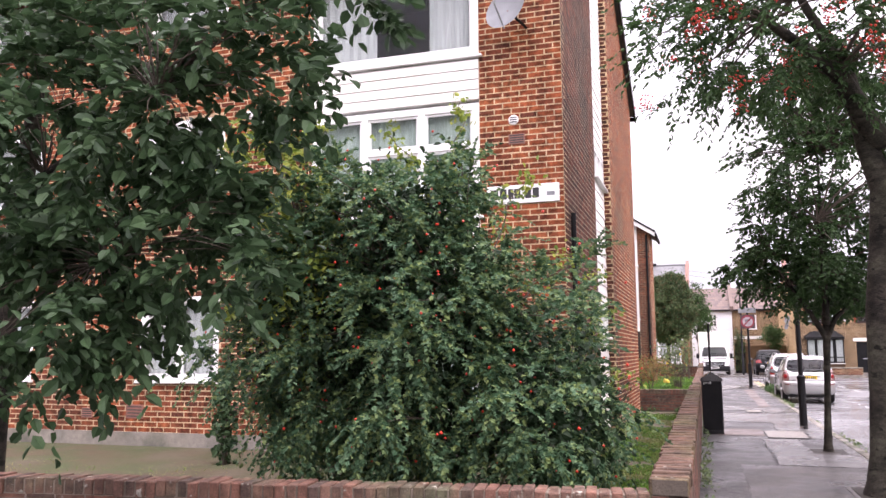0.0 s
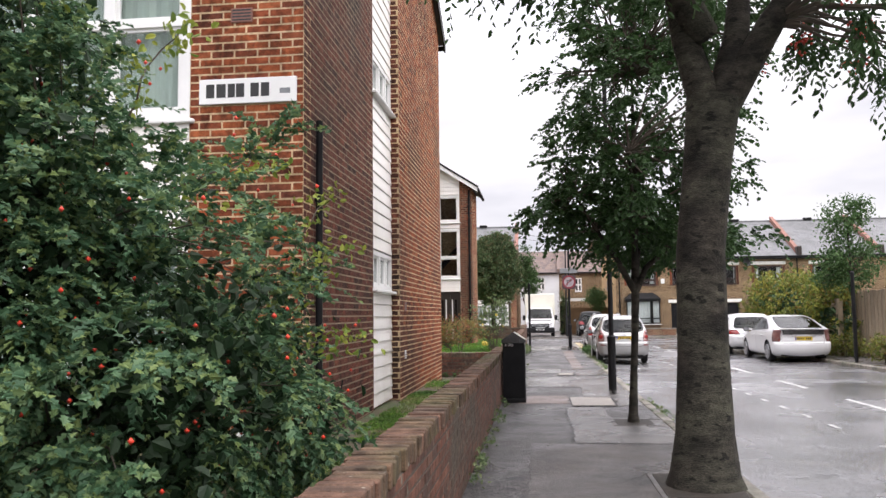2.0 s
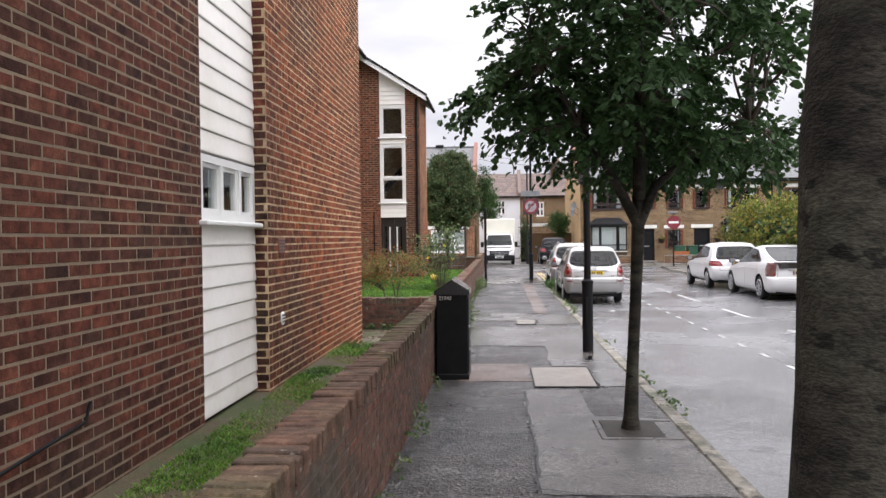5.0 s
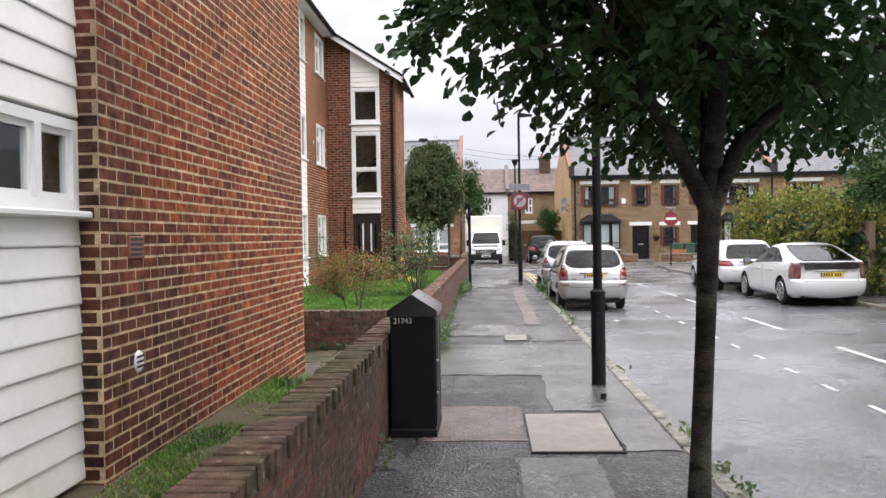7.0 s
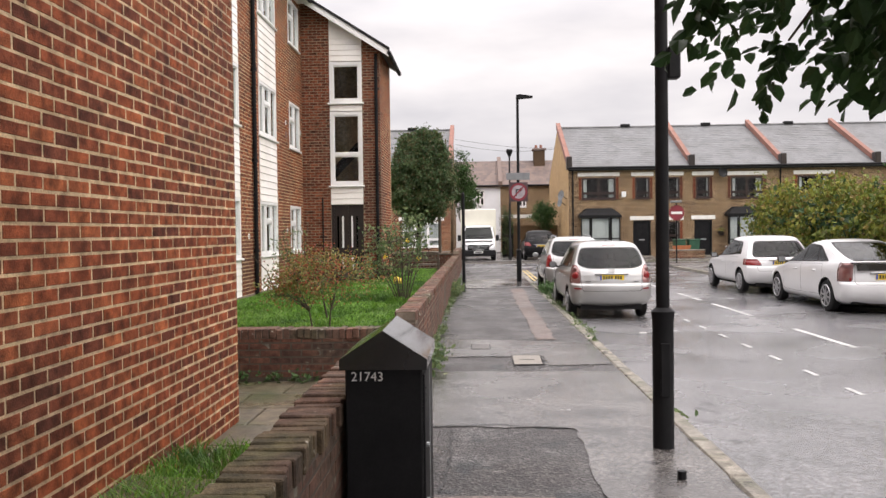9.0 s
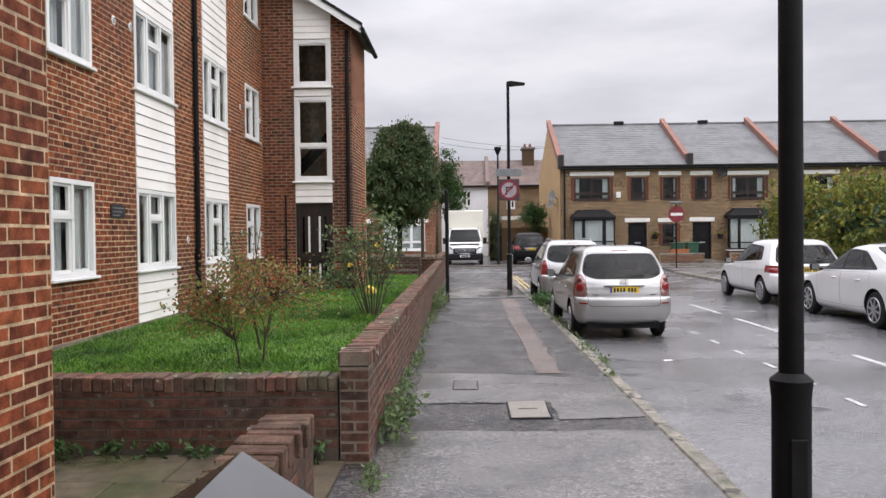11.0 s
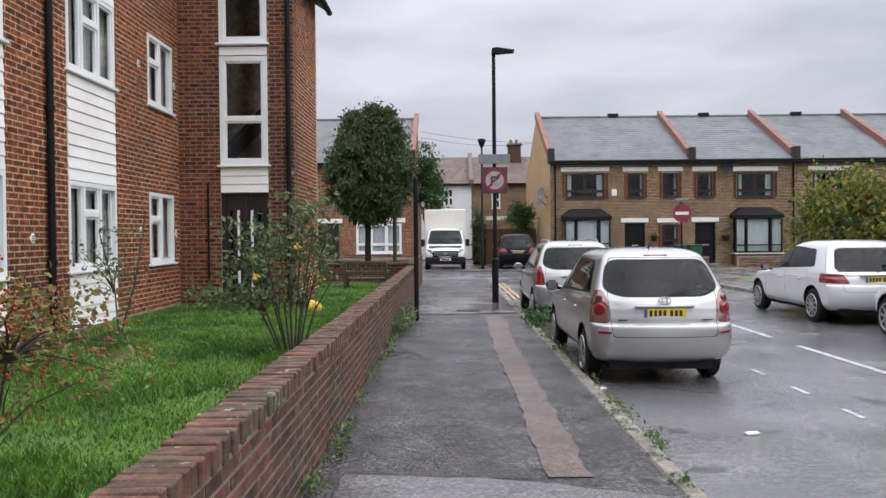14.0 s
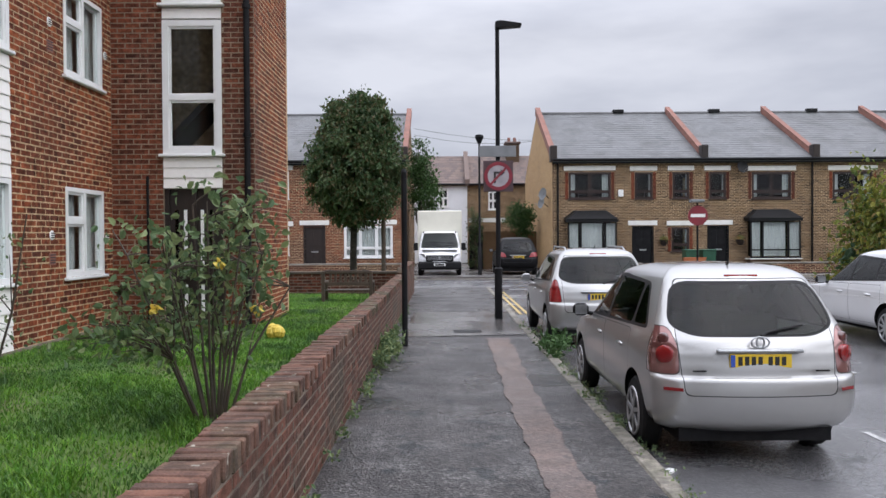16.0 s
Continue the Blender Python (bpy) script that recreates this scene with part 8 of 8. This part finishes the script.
hatch = car("white hatchback with wide red tail lamps parked across the road", (8.50, 33.85, ROAD_Z), HATCH, WHITECAR, 0.28, 0.45, 0.96, HATCH_SPEC, REDLENS, 0.325, 0.86, hatch_fittings, mirror=TRIM, spokes=10)
hatch.scale = (0.98, 0.98, 0.965)
FAST = [(0.20, 0.14, 4.30, 0.74), (0.26, 0.05, 4.38, 0.82), (0.36, -0.02, 4.43, 0.855), (0.48, -0.05, 4.46, 0.868), (0.58, -0.05, 4.46, 0.872), (0.625, -0.03, 4.45, 0.872), (0.645, 0.0, 4.42, 0.872), (0.72, 0.0, 4.32, 0.872), (0.80, 0.01, 4.10, 0.87), (0.86, 0.015, 3.85, 0.865),
        (0.91, 0.02, 3.6, 0.855), (0.96, 0.02, 3.46, 0.84), (1.02, 0.03, 3.34, 0.815), (1.06, 0.10, 3.26, 0.79), (1.12, 0.32, 3.14, 0.765), (1.20, 0.58, 2.98, 0.735), (1.30, 0.88, 2.80, 0.695), (1.38, 1.14, 2.62, 0.655), (1.42, 1.30, 2.5, 0.62), (1.45, 1.46, 2.36, 0.57),
        (1.47, 1.6, 2.2, 0.48), (1.485, 1.75, 2.05, 0.3), (1.49, 1.85, 1.95, 0.12)]
FAST_SPEC = {
    "rear": [(0.62, 1.085), (0.60, 1.25), (0.53, 1.40)], "screen": [(0.70, 0.98), (0.58, 1.38)], "tailgate": [(0.62, 0.60), (0.63, 1.02)], "bumper": (0.635, 0.74),
    "lamp": ([(0.68, 0.66), (0.95, 0.66), (0.95, 1.02), (0.64, 1.02)], 0.30), "arches": ((0.86, 0.365), (3.56, 0.365)), "handles": (1.45, 2.40),
    "doors": [[(1.22, 0.34), (2.12, 0.32), (2.12, 0.95), (1.06, 0.98), (1.04, 0.7)], [(2.145, 0.32), (3.12, 0.34), (3.14, 0.93), (2.145, 0.95)]],
    "dlo": [(0.82, 1.03), (3.0, 0.955), (3.16, 0.96), (2.50, 1.36), (1.9, 1.385), (1.45, 1.35)],
    "side": [[(1.02, 1.05), (1.34, 1.04), (1.46, 1.30), (1.38, 1.28)], [(1.42, 1.035), (2.08, 1.01), (2.08, 1.345), (1.56, 1.325)], [(2.15, 1.005), (2.92, 0.98), (2.44, 1.33), (2.15, 1.345)]]}


def fastback(ob, made):
    part("lower_rear_window", Geo().prism([(-0.60, 0.03, 0.87), (0.60, 0.03, 0.87), (0.62, 0.04, 1.01), (-0.62, 0.04, 1.01)], (0, -0.02, 0)), WETBLACK, ob, "dark lower rear window panel", local=True)
    part("spoiler", Geo().cbox(-0.70, 0.70, -0.01, 0.16, 1.03, 1.06, 0.012), WHITECAR, ob, local=True)
    for sx in (-1, 1):
        part("red_lens", Geo().prism([(sx * 0.70, 0.08, 0.66), (sx * 0.82, 0.20, 0.66), (sx * 0.82, 0.20, 0.73), (sx * 0.70, 0.08, 0.73)], (0, -0.012, 0)), REDLENS, made["tail_lamp", sx], local=True)


car("white fastback hybrid car parked across the road", (8.64, 28.75, ROAD_Z), FAST, WHITECAR, 0.26, 0.5, 0.96, FAST_SPEC, CLEARLENS, 0.325, 0.75, fastback, mirror=TRIM, spokes=8)
SUV = [(z * 1.03 + 0.02, y0, y1 + 0.1, hw * 1.04) for z, y0, y1, hw in MPV]
SUV_SPEC = {**MPV_SPEC, "lamp": ([(0.50, 0.84), (1.0, 0.86), (1.0, 1.06), (0.62, 1.05)], 0.4)}
car("black four-wheel-drive car parked in the yard", (4.12, 57.9, -0.06), SUV, BLACKCAR, 0.26, 0.4, 1.05, SUV_SPEC, REDLENS, 0.35, 0.84, rails, mirror=TRIM)

# white box van facing the road, at the back of the yard
van = thing("box_van", (0.62, 58.2, -0.06), "white box van with a high cream body parked in the yard", "van")
VAN = [(0.26, 0.10, 2.2, 0.84), (0.36, 0.0, 2.25, 0.94), (0.55, -0.04, 2.25, 0.97), (0.72, -0.02, 2.25, 0.98), (0.86, 0.02, 2.25, 0.98), (0.98, 0.10, 2.25, 0.98), (1.08, 0.24, 2.25, 0.975), (1.18, 0.42, 2.25, 0.965), (1.26, 0.58, 2.25, 0.955), (1.45, 0.72, 2.25, 0.925), (1.70, 0.88, 2.25, 0.885), (1.90, 1.0, 2.25, 0.85), (1.98, 1.08, 2.25, 0.82), (2.03, 1.2, 2.25, 0.7), (2.05, 1.4, 2.2, 0.45)]
car_body(van, VAN, WHITECAR, 0.26, 0.1, 1.26, {"rear": [(0.80, 1.27), (0.84, 1.36), (0.70, 1.92)], "rear_is_front": True, "dlo": [(0.95, 1.28), (2.0, 1.28), (2.0, 1.85), (1.25, 1.85)], "side": [[(1.02, 1.31), (1.9, 1.31), (1.9, 1.8), (1.28, 1.8)]], "arches": ((0.75, 0.4),)}, TRIM)
part("box_body", Geo().cbox(-1.04, 1.04, 1.5, 5.4, 0.75, 3.0, 0.04), surface("cream_panel", (0.72, 0.70, 0.60), (0.66, 0.64, 0.55), 1.5, 0.5, bump=0.03, speck=0.04), van, "tall cream box body", local=True)
part("bumper", Geo().cbox(-0.98, 0.98, -0.08, 0.3, 0.30, 0.66, 0.07), TRIM, van, "dark grey front bumper", local=True)
grille = part("grille", Geo().cbox(-0.62, 0.62, -0.045, 0.06, 0.66, 0.94, 0.03), TRIM, van, local=True)
for z in (0.74, 0.80, 0.86):
    part("grille_bar", Geo().cbox(-0.56, 0.56, -0.055, -0.03, z - 0.010, z + 0.010, 0.004), GALV, grille, local=True)
part("badge", Geo().tube([(0, -0.05, 0.82), (0, -0.03, 0.82)], 0.06, 16), GALV, grille, local=True)
part("number_plate", Geo().cbox(-0.26, 0.26, -0.10, -0.07, 0.46, 0.57, 0.004), WHITE, van, local=True)
part("lettering_bar", Geo().box(-0.2, 0.2, -0.104, -0.099, 0.48, 0.55), INK, van, local=True)
for sx in (-1, 1):
    part("headlamp", Geo().prism([(sx * 0.52, -0.01, 0.70), (sx * 0.88, 0.06, 0.74), (sx * 0.92, 0.18, 1.02), (sx * 0.70, 0.03, 0.98)], (0, 0.12, 0)), ALLOY, van, local=True, smooth=30)
    part("door_mirror", Geo().cbox(*sorted((sx * 1.0, sx * 1.2)), 0.85, 0.95, 1.15, 1.5, 0.03), TRIM, van, local=True)
    part("marker_lamp", Geo().cbox(*sorted((sx * 0.72, sx * 0.78)), 1.12, 1.2, 1.95, 2.02, 0.01), TRIM, van, local=True)
    for y in (0.75, 4.2):
        wheel(van, sx * 0.985, y, 0.34, sx, GALV, 6)
part("chassis", Geo().box(-0.7, 0.7, 0.3, 5.3, 0.3, 0.75), TRIM, van, local=True)
part("wiper", Geo().tube([(0.5, 0.60, 1.26), (-0.1, 0.64, 1.30)], 0.012, 6), TRIM, van, local=True)
part("seat_row", Geo().cbox(-0.8, 0.8, 1.5, 1.7, 0.7, 1.6, 0.06), SEAT, van, local=True)

# ---- street furniture ----
cab = thing("street_cabinet", (0.085, 16.75, 0), "black steel telecom cabinet with a pitched lid and stencilled number", "cabinet")
cx0, cx1, cy0, cy1 = -0.105, 0.285, 16.42, 17.08
part("body", Geo().cbox(cx0 + 0.012, cx1 - 0.012, cy0 + 0.01, cy1 - 0.01, 0.0, 1.02, 0.008), BLACK, cab)
part("plinth", Geo().cbox(cx0, cx1, cy0, cy1, 0.0, 0.07, 0.006), TRIM, cab)
mx = (cx0 + cx1) / 2
part("lid", Geo().prism([(cx0 - 0.012, cy0 - 0.012, 1.00), (cx1 + 0.012, cy0 - 0.012, 1.00), (cx1 + 0.012, cy0 - 0.012, 1.05), (mx, cy0 - 0.012, 1.185), (cx0 - 0.012, cy0 - 0.012, 1.05)], (0, cy1 - cy0 + 0.024, 0)), WETBLACK, cab, "pitched black lid, wet and glossy")
dr = part("door", Geo().cbox(cx1 - 0.014, cx1 - 0.002, cy0 + 0.03, cy1 - 0.03, 0.09, 0.97, 0.004), BLACK, cab)
for z in (0.35, 0.62):
    part("lock", Geo().tube([(cx1 - 0.004, cy0 + 0.1, z), (cx1 + 0.012, cy0 + 0.1, z)], 0.013, 10), GALV, dr)
part("door_edge", Geo().cbox(cx1 - 0.004, cx1 + 0.003, cy0 + 0.335, cy0 + 0.345, 0.1, 0.96, 0.002), GALV, dr)
for k in range(3):
    part("hole", Geo().tube([(cx1 - 0.004, cy0 + 0.08, 0.84 + 0.03 * k), (cx1 + 0.001, cy0 + 0.08, 0.84 + 0.03 * k)], 0.008, 8), INK, dr)
fc = bpy.data.curves.new("stencil", "FONT")
fc.body, fc.size, fc.extrude, fc.align_x = "21743", 0.062, 0.0006, "LEFT"
fc.materials.append(STONE)
ft = new("stencil", fc)
ft.parent = cab
ft.matrix_basis = Matrix.Translation(Vector((cx0 + 0.04, cy0 + 0.0085, 0.945)) - BASE[cab.name]) @ Matrix.Rotation(radians(90), 4, "X")
tagged(ft, "white stencilled number")

pole = thing("street_lamp", (1.92, 18.72, 0), "tall black tubular street lamp column with a wide base", "street lamp", "street lamps")
part("base", Geo().tube([(1.92, 18.72, -0.02), (1.92, 18.72, 0.95), (1.92, 18.72, 1.03), (1.92, 18.72, 1.06)], [0.078, 0.078, 0.086, 0.052], 18), BLACK, pole, smooth=35)
part("shaft", Geo().tube([(1.92, 18.72, 1.0), (1.92, 18.72, 6.3)], [0.05, 0.042], 16), BLACK, pole, smooth=40)
part("base_door", Geo().cbox(1.885, 1.955, 18.636, 18.65, 0.4, 0.8, 0.004), BLACK, pole)
part("arm", Geo().tube([(1.92, 18.72, 6.25), (2.1, 18.72, 6.32), (2.3, 18.72, 6.32)], 0.025, 10), BLACK, pole)
part("lantern", Geo().cbox(2.25, 2.75, 18.6, 18.84, 6.28, 6.36, 0.03), BLACK, pole)
part("control_box", Geo().cbox(1.965, 2.055, 18.68, 18.78, 2.76, 3.0, 0.01), TRIM, pole)
# made-up stub, added where the footpath only has a dark smear
solid("stub_post", Geo().tube([(1.86, 17.95, 0), (1.86, 17.95, 0.06)], 0.03, 8), TRIM, "small dark stub standing in for a dark smear on the footpath", "post", kind="")

lamp = thing("street_lamp", (1.88, 38.4, 0), "tall black street lamp with flat lantern and road sign", "street lamp", "street lamps")
part("base", Geo().tube([(1.88, 38.4, -0.02), (1.88, 38.4, 0.95), (1.88, 38.4, 1.03), (1.88, 38.4, 1.06)], [0.08, 0.08, 0.088, 0.05], 16), BLACK, lamp, smooth=35)
part("shaft", Geo().tube([(1.88, 38.4, 1.0), (1.88, 38.4, 5.9)], [0.05, 0.042], 14), BLACK, lamp, smooth=40)
part("arm", Geo().tube([(1.88, 38.4, 5.86), (2.0, 38.4, 5.92)], 0.03, 8), BLACK, lamp)
part("lantern", Geo().prism([(1.84, 38.28, 5.86), (2.36, 38.28, 5.9), (2.36, 38.28, 5.94), (1.95, 38.28, 6.0), (1.84, 38.28, 5.98)], (0, 0.24, 0)), BLACK, lamp)
sg = thing("turn_ban_sign", (1.88, 38.3, 2.9), "round red-ringed turn ban sign on a grey plate", "road sign")
part("backing", Geo().cbox(1.58, 2.18, 38.31, 38.33, 2.58, 3.2, 0.004), surface("dull_maroon_plate", (0.07, 0.04, 0.045), (0.05, 0.03, 0.035), 6.0, 0.6, bump=0.05), sg)


def disc(c, r, y, t=0.004, n=32, inner=0.0):
    g = Geo()
    if inner:
        for k in range(n):
            a, b = 6.2832 * k / n, 6.2832 * (k + 1) / n
            g.face(*[(c[0] + q * math.cos(w), y, c[1] + q * math.sin(w)) for w, q in ((a, r), (b, r), (b, inner), (a, inner))])
        return g
    return g.tube([(c[0], y + t, c[1]), (c[0], y, c[1])], r, n)


cc = (1.88, 2.89)
part("white_disc", disc(cc, 0.27, 38.302), surface("dulled_sign_white", (0.36, 0.33, 0.35), (0.28, 0.26, 0.28), 6.0, 0.5, bump=0, speck=0.06), sg)
part("red_ring", disc(cc, 0.285, 38.299, inner=0.215), SIGNRED, sg, fix=False)
arrow = Geo().box(cc[0] - 0.09, cc[0] - 0.05, 38.2965, 38.2995, cc[1] - 0.14, cc[1] + 0.09)
arrow.box(cc[0] - 0.05, cc[0] + 0.05, 38.2965, 38.2995, cc[1] + 0.05, cc[1] + 0.09)
arrow.prism([(cc[0] + 0.05, 38.2965, cc[1] + 0.0), (cc[0] + 0.13, 38.2965, cc[1] + 0.07), (cc[0] + 0.05, 38.2965, cc[1] + 0.14)], (0, 0.003, 0))
part("arrow", arrow, INK, sg)
part("red_bar", Geo().prism([(cc[0] - 0.17, 38.293, cc[1] - 0.15), (cc[0] - 0.14, 38.293, cc[1] - 0.18), (cc[0] + 0.17, 38.293, cc[1] + 0.15), (cc[0] + 0.14, 38.293, cc[1] + 0.18)], (0, 0.003, 0)), SIGNRED, sg)
part("clamp", Geo().cbox(1.82, 1.94, 38.33, 38.46, 2.85, 2.9, 0.005), GALV, sg)
tp = thing("sign_board_back", (1.88, 38.3, 3.4), "plain grey back of a sign board on the lamp column", "road sign")
part("board", Geo().cbox(1.50, 2.24, 38.31, 38.335, 3.28, 3.5, 0.004), SIGNGREY, tp)

far_lamp = thing("street_lamp", (2.42, 58.0, 0), "slim black street lamp with a conical lantern", "street lamp", "street lamps")
part("shaft", Geo().tube([(2.42, 58, -0.1), (2.42, 58, 1.2), (2.42, 58, 1.25), (2.42, 58, 6.0)], [0.09, 0.09, 0.055, 0.045], 12), BLACK, far_lamp, smooth=35)
part("lantern", Geo().tube([(2.42, 58, 5.85), (2.42, 58, 6.15), (2.42, 58, 6.25)], [0.07, 0.2, 0.17], 12), BLACK, far_lamp, smooth=35)

post = thing("dark_post", (0.17, 34.5, 0), "dark slim post beside the garden wall", "post")
part("shaft", Geo().tube([(0.17, 34.5, -0.02), (0.17, 34.5, 2.66)], 0.045, 12), BLACK, post, smooth=40)
part("cap", Geo().tube([(0.17, 34.5, 2.66), (0.17, 34.5, 2.72)], [0.05, 0.02], 12), BLACK, post)

ne = thing("no_entry_sign", (10.25, 52.0, 0), "round red no entry sign on a black pole", "road sign")
part("pole", Geo().tube([(10.25, 52, 0.0), (10.25, 52, 2.9)], 0.035, 10), BLACK, ne)
part("disc", disc((10.25, 2.43), 0.37, 51.93, 0.02), SIGNRED, ne)
part("bar", Geo().box(9.98, 10.52, 51.924, 51.931, 2.37, 2.49), WHITE, ne)
part("lamp_hood", Geo().cbox(9.95, 10.45, 51.75, 52.05, 2.92, 3.02, 0.02), SIGNGREY, ne)
solid("traffic_island", Geo().cbox(9.6, 14.0, 49.0, 52.6, -0.2, 0.0, 0.03), PAVE_GREY, "kerbed footpath corner at the junction", "pavement")

bench = thing("garden_bench", (-1.2, 39.0, 0.3), "dark timber slatted bench on the lawn", "bench")
for x in (-1.75, -0.75):
    part("leg", Geo().cbox(x - 0.035, x + 0.035, 38.95, 39.02, 0.28, 0.98, 0.008), BENCHWOOD, bench)
    part("leg", Geo().cbox(x - 0.035, x + 0.035, 39.42, 39.49, 0.28, 0.72, 0.008), BENCHWOOD, bench)
    part("armrest", Geo().cbox(x - 0.04, x + 0.04, 38.98, 39.52, 0.72, 0.76, 0.008), BENCHWOOD, bench)
for z in (0.68, 0.92):
    part("back_rail", Geo().cbox(-1.72, -0.78, 38.965, 39.0, z, z + 0.07, 0.006), BENCHWOOD, bench)
for k in range(8):
    part("back_slat", Geo().cbox(-1.62 + k * 0.105, -1.57 + k * 0.105, 38.97, 38.99, 0.72, 0.95, 0.004), BENCHWOOD, bench)
for k in range(4):
    part("seat_slat", Geo().cbox(-1.72, -0.78, 39.02 + k * 0.11, 39.11 + k * 0.11, 0.55, 0.58, 0.006), BENCHWOOD, bench)
endwall = thing("lawn_end_wall", (-2.2, 41.6, 0), "dark low brick wall closing the lawn", "wall", kind="structure")
ew = part("core", Geo().box(-5.0, -0.36, 41.6, 41.8, 0, 0.80), MORTAR_DARK, endwall)
f_ew = Face((-5.0, 41.6, 0), (1, 0, 0), (0, -1, 0))
lay(f_ew, f_ew.courses(0, 4.64, 0.2, 0.80), BRICK_DARK, ew)
part("coping", Geo().cbox(-5.02, -0.34, 41.57, 41.83, 0.80, 0.86, 0.01), SOOT, endwall)
garden_wall("front_wall_3", (W_OUT, 41.52), (W_OUT, 46.8), 0.0, 0.95, "red brick garden wall continuing to the junction")


# wheelie bins, pots, baskets and dishes on the terrace
def bin_(x, y, mat, label, s=1.0):
    ob = thing("wheelie_bin", (x, y, 0.02), label, "bin", "wheelie bins")
    part("body", Geo().prism([(x - 0.25 * s, y - 0.3, 0.06), (x + 0.25 * s, y - 0.3, 0.06), (x + 0.29 * s, y - 0.34, 1.0), (x - 0.29 * s, y - 0.34, 1.0)], (0, 0.62, 0)), mat, ob)
    part("lid", Geo().cbox(x - 0.31 * s, x + 0.31 * s, y - 0.38, y + 0.34, 1.0, 1.07, 0.02), mat, ob)
    part("handle", Geo().tube([(x - 0.22, y + 0.36, 1.0), (x + 0.22, y + 0.36, 1.0)], 0.02, 8), mat, ob)
    for sx in (-1, 1):
        part("wheel", Geo().tube([(x + sx * 0.24, y + 0.25, 0.12), (x + sx * 0.30, y + 0.25, 0.12)], 0.1, 14), RUBBER, ob)


bin_(12.0, 58.5, BINGREEN, "dark green wheelie bin before the terrace")
bin_(12.8, 58.6, BINGREEN, "dark green wheelie bin before the terrace")
bin_(18.9, 57.9, BINGREEN, "green wheelie bin beside the hedge", 1.1)
trough = thing("planter_trough", (11.9, 57.9, 0.5), "orange plastic trough on the low wall", "planter")
part("trough", Geo().prism([(11.5, 57.68, 0.502), (12.4, 57.68, 0.502), (12.46, 57.64, 0.72), (11.44, 57.64, 0.72)], (0, 0.2, 0)), TERRACOTTA, trough)
for x in (11.15, 14.75):
    hb = thing("hanging_basket", (x, TYF - 0.25, 1.5), "round dark hanging basket by a front door", "planter", "hanging baskets")
    part("basket", Geo().tube([(x, TYF - 0.22, 1.22), (x, TYF - 0.22, 1.32), (x, TYF - 0.22, 1.5)], [0.06, 0.16, 0.2], 14), DARKWOOD, hb, smooth=40)
    part("plant", leaf_mesh("plant", np.random.default_rng(int(x)).normal(size=(120, 3)) * (0.1, 0.1, 0.06) + np.array((x, TYF - 0.24, 1.55)), 0.09, LEAF_RUST, 3, shape=0.6), LEAF_RUST, hb, kind="stuff")
    part("bracket", Geo().tube([(x, TYF, 1.75), (x, TYF - 0.22, 1.8), (x, TYF - 0.22, 1.5)], 0.012, 6), BLACK, hb)


def wall_dish(c, d, label, mat=None):
    ob = thing("satellite_dish", c, label, "satellite dish", "satellite dishes on the terrace")
    c, d = Vector(c), Vector(d).normalized()
    a = d.cross(Vector((0, 0, 1))).normalized()
    b = a.cross(d)
    g = Geo()
    for i in range(5):
        r = 0.01 + 0.29 * i / 4
        g.v += [tuple(c + a * r * math.cos(k * math.pi / 8) + b * r * math.sin(k * math.pi / 8) + d * (0.25 + r * r * 0.7)) for k in range(16)]
    for i in range(4):
        g.f += [(i * 16 + k, i * 16 + (k + 1) % 16, (i + 1) * 16 + (k + 1) % 16, (i + 1) * 16 + k) for k in range(16)]
    part("reflector", g, mat or SIGNGREY, ob, smooth=60, fix=False)
    part("bracket", Geo().tube([c - d * 0.1 - b * 0.15, c + d * 0.15, c + d * 0.27], 0.02, 8), BLACK, ob)
    part("arm", Geo().tube([c + d * 0.3 - b * 0.28, c + d * 0.62 - b * 0.1], 0.012, 6), GALV, ob)


wall_dish((5.85, 60.9, 3.7), (-1, -0.6, 0.2), "grey satellite dish on the yellow brick gable")
wall_dish((5.85, 61.3, 3.3), (-1, -0.4, 0.2), "grey satellite dish on the yellow brick gable")
wall_dish((14.75, TYF - 0.02, 4.85), (0.3, -1, 0.2), "dark satellite dish under the eaves", TRIM)
# thin telephone wires strung between the far houses
for x0, x1, z0, z1 in ((-1.0, 9.0, 8.6, 7.9), (-1.0, 7.0, 8.2, 7.8)):
    part("wire", Geo().tube([(x0 + (x1 - x0) * i / 8, 73, z0 + (z1 - z0) * i / 8 - 0.35 * math.sin(math.pi * i / 8)) for i in range(9)], 0.012, 5), INK, bh)

lay_singles()
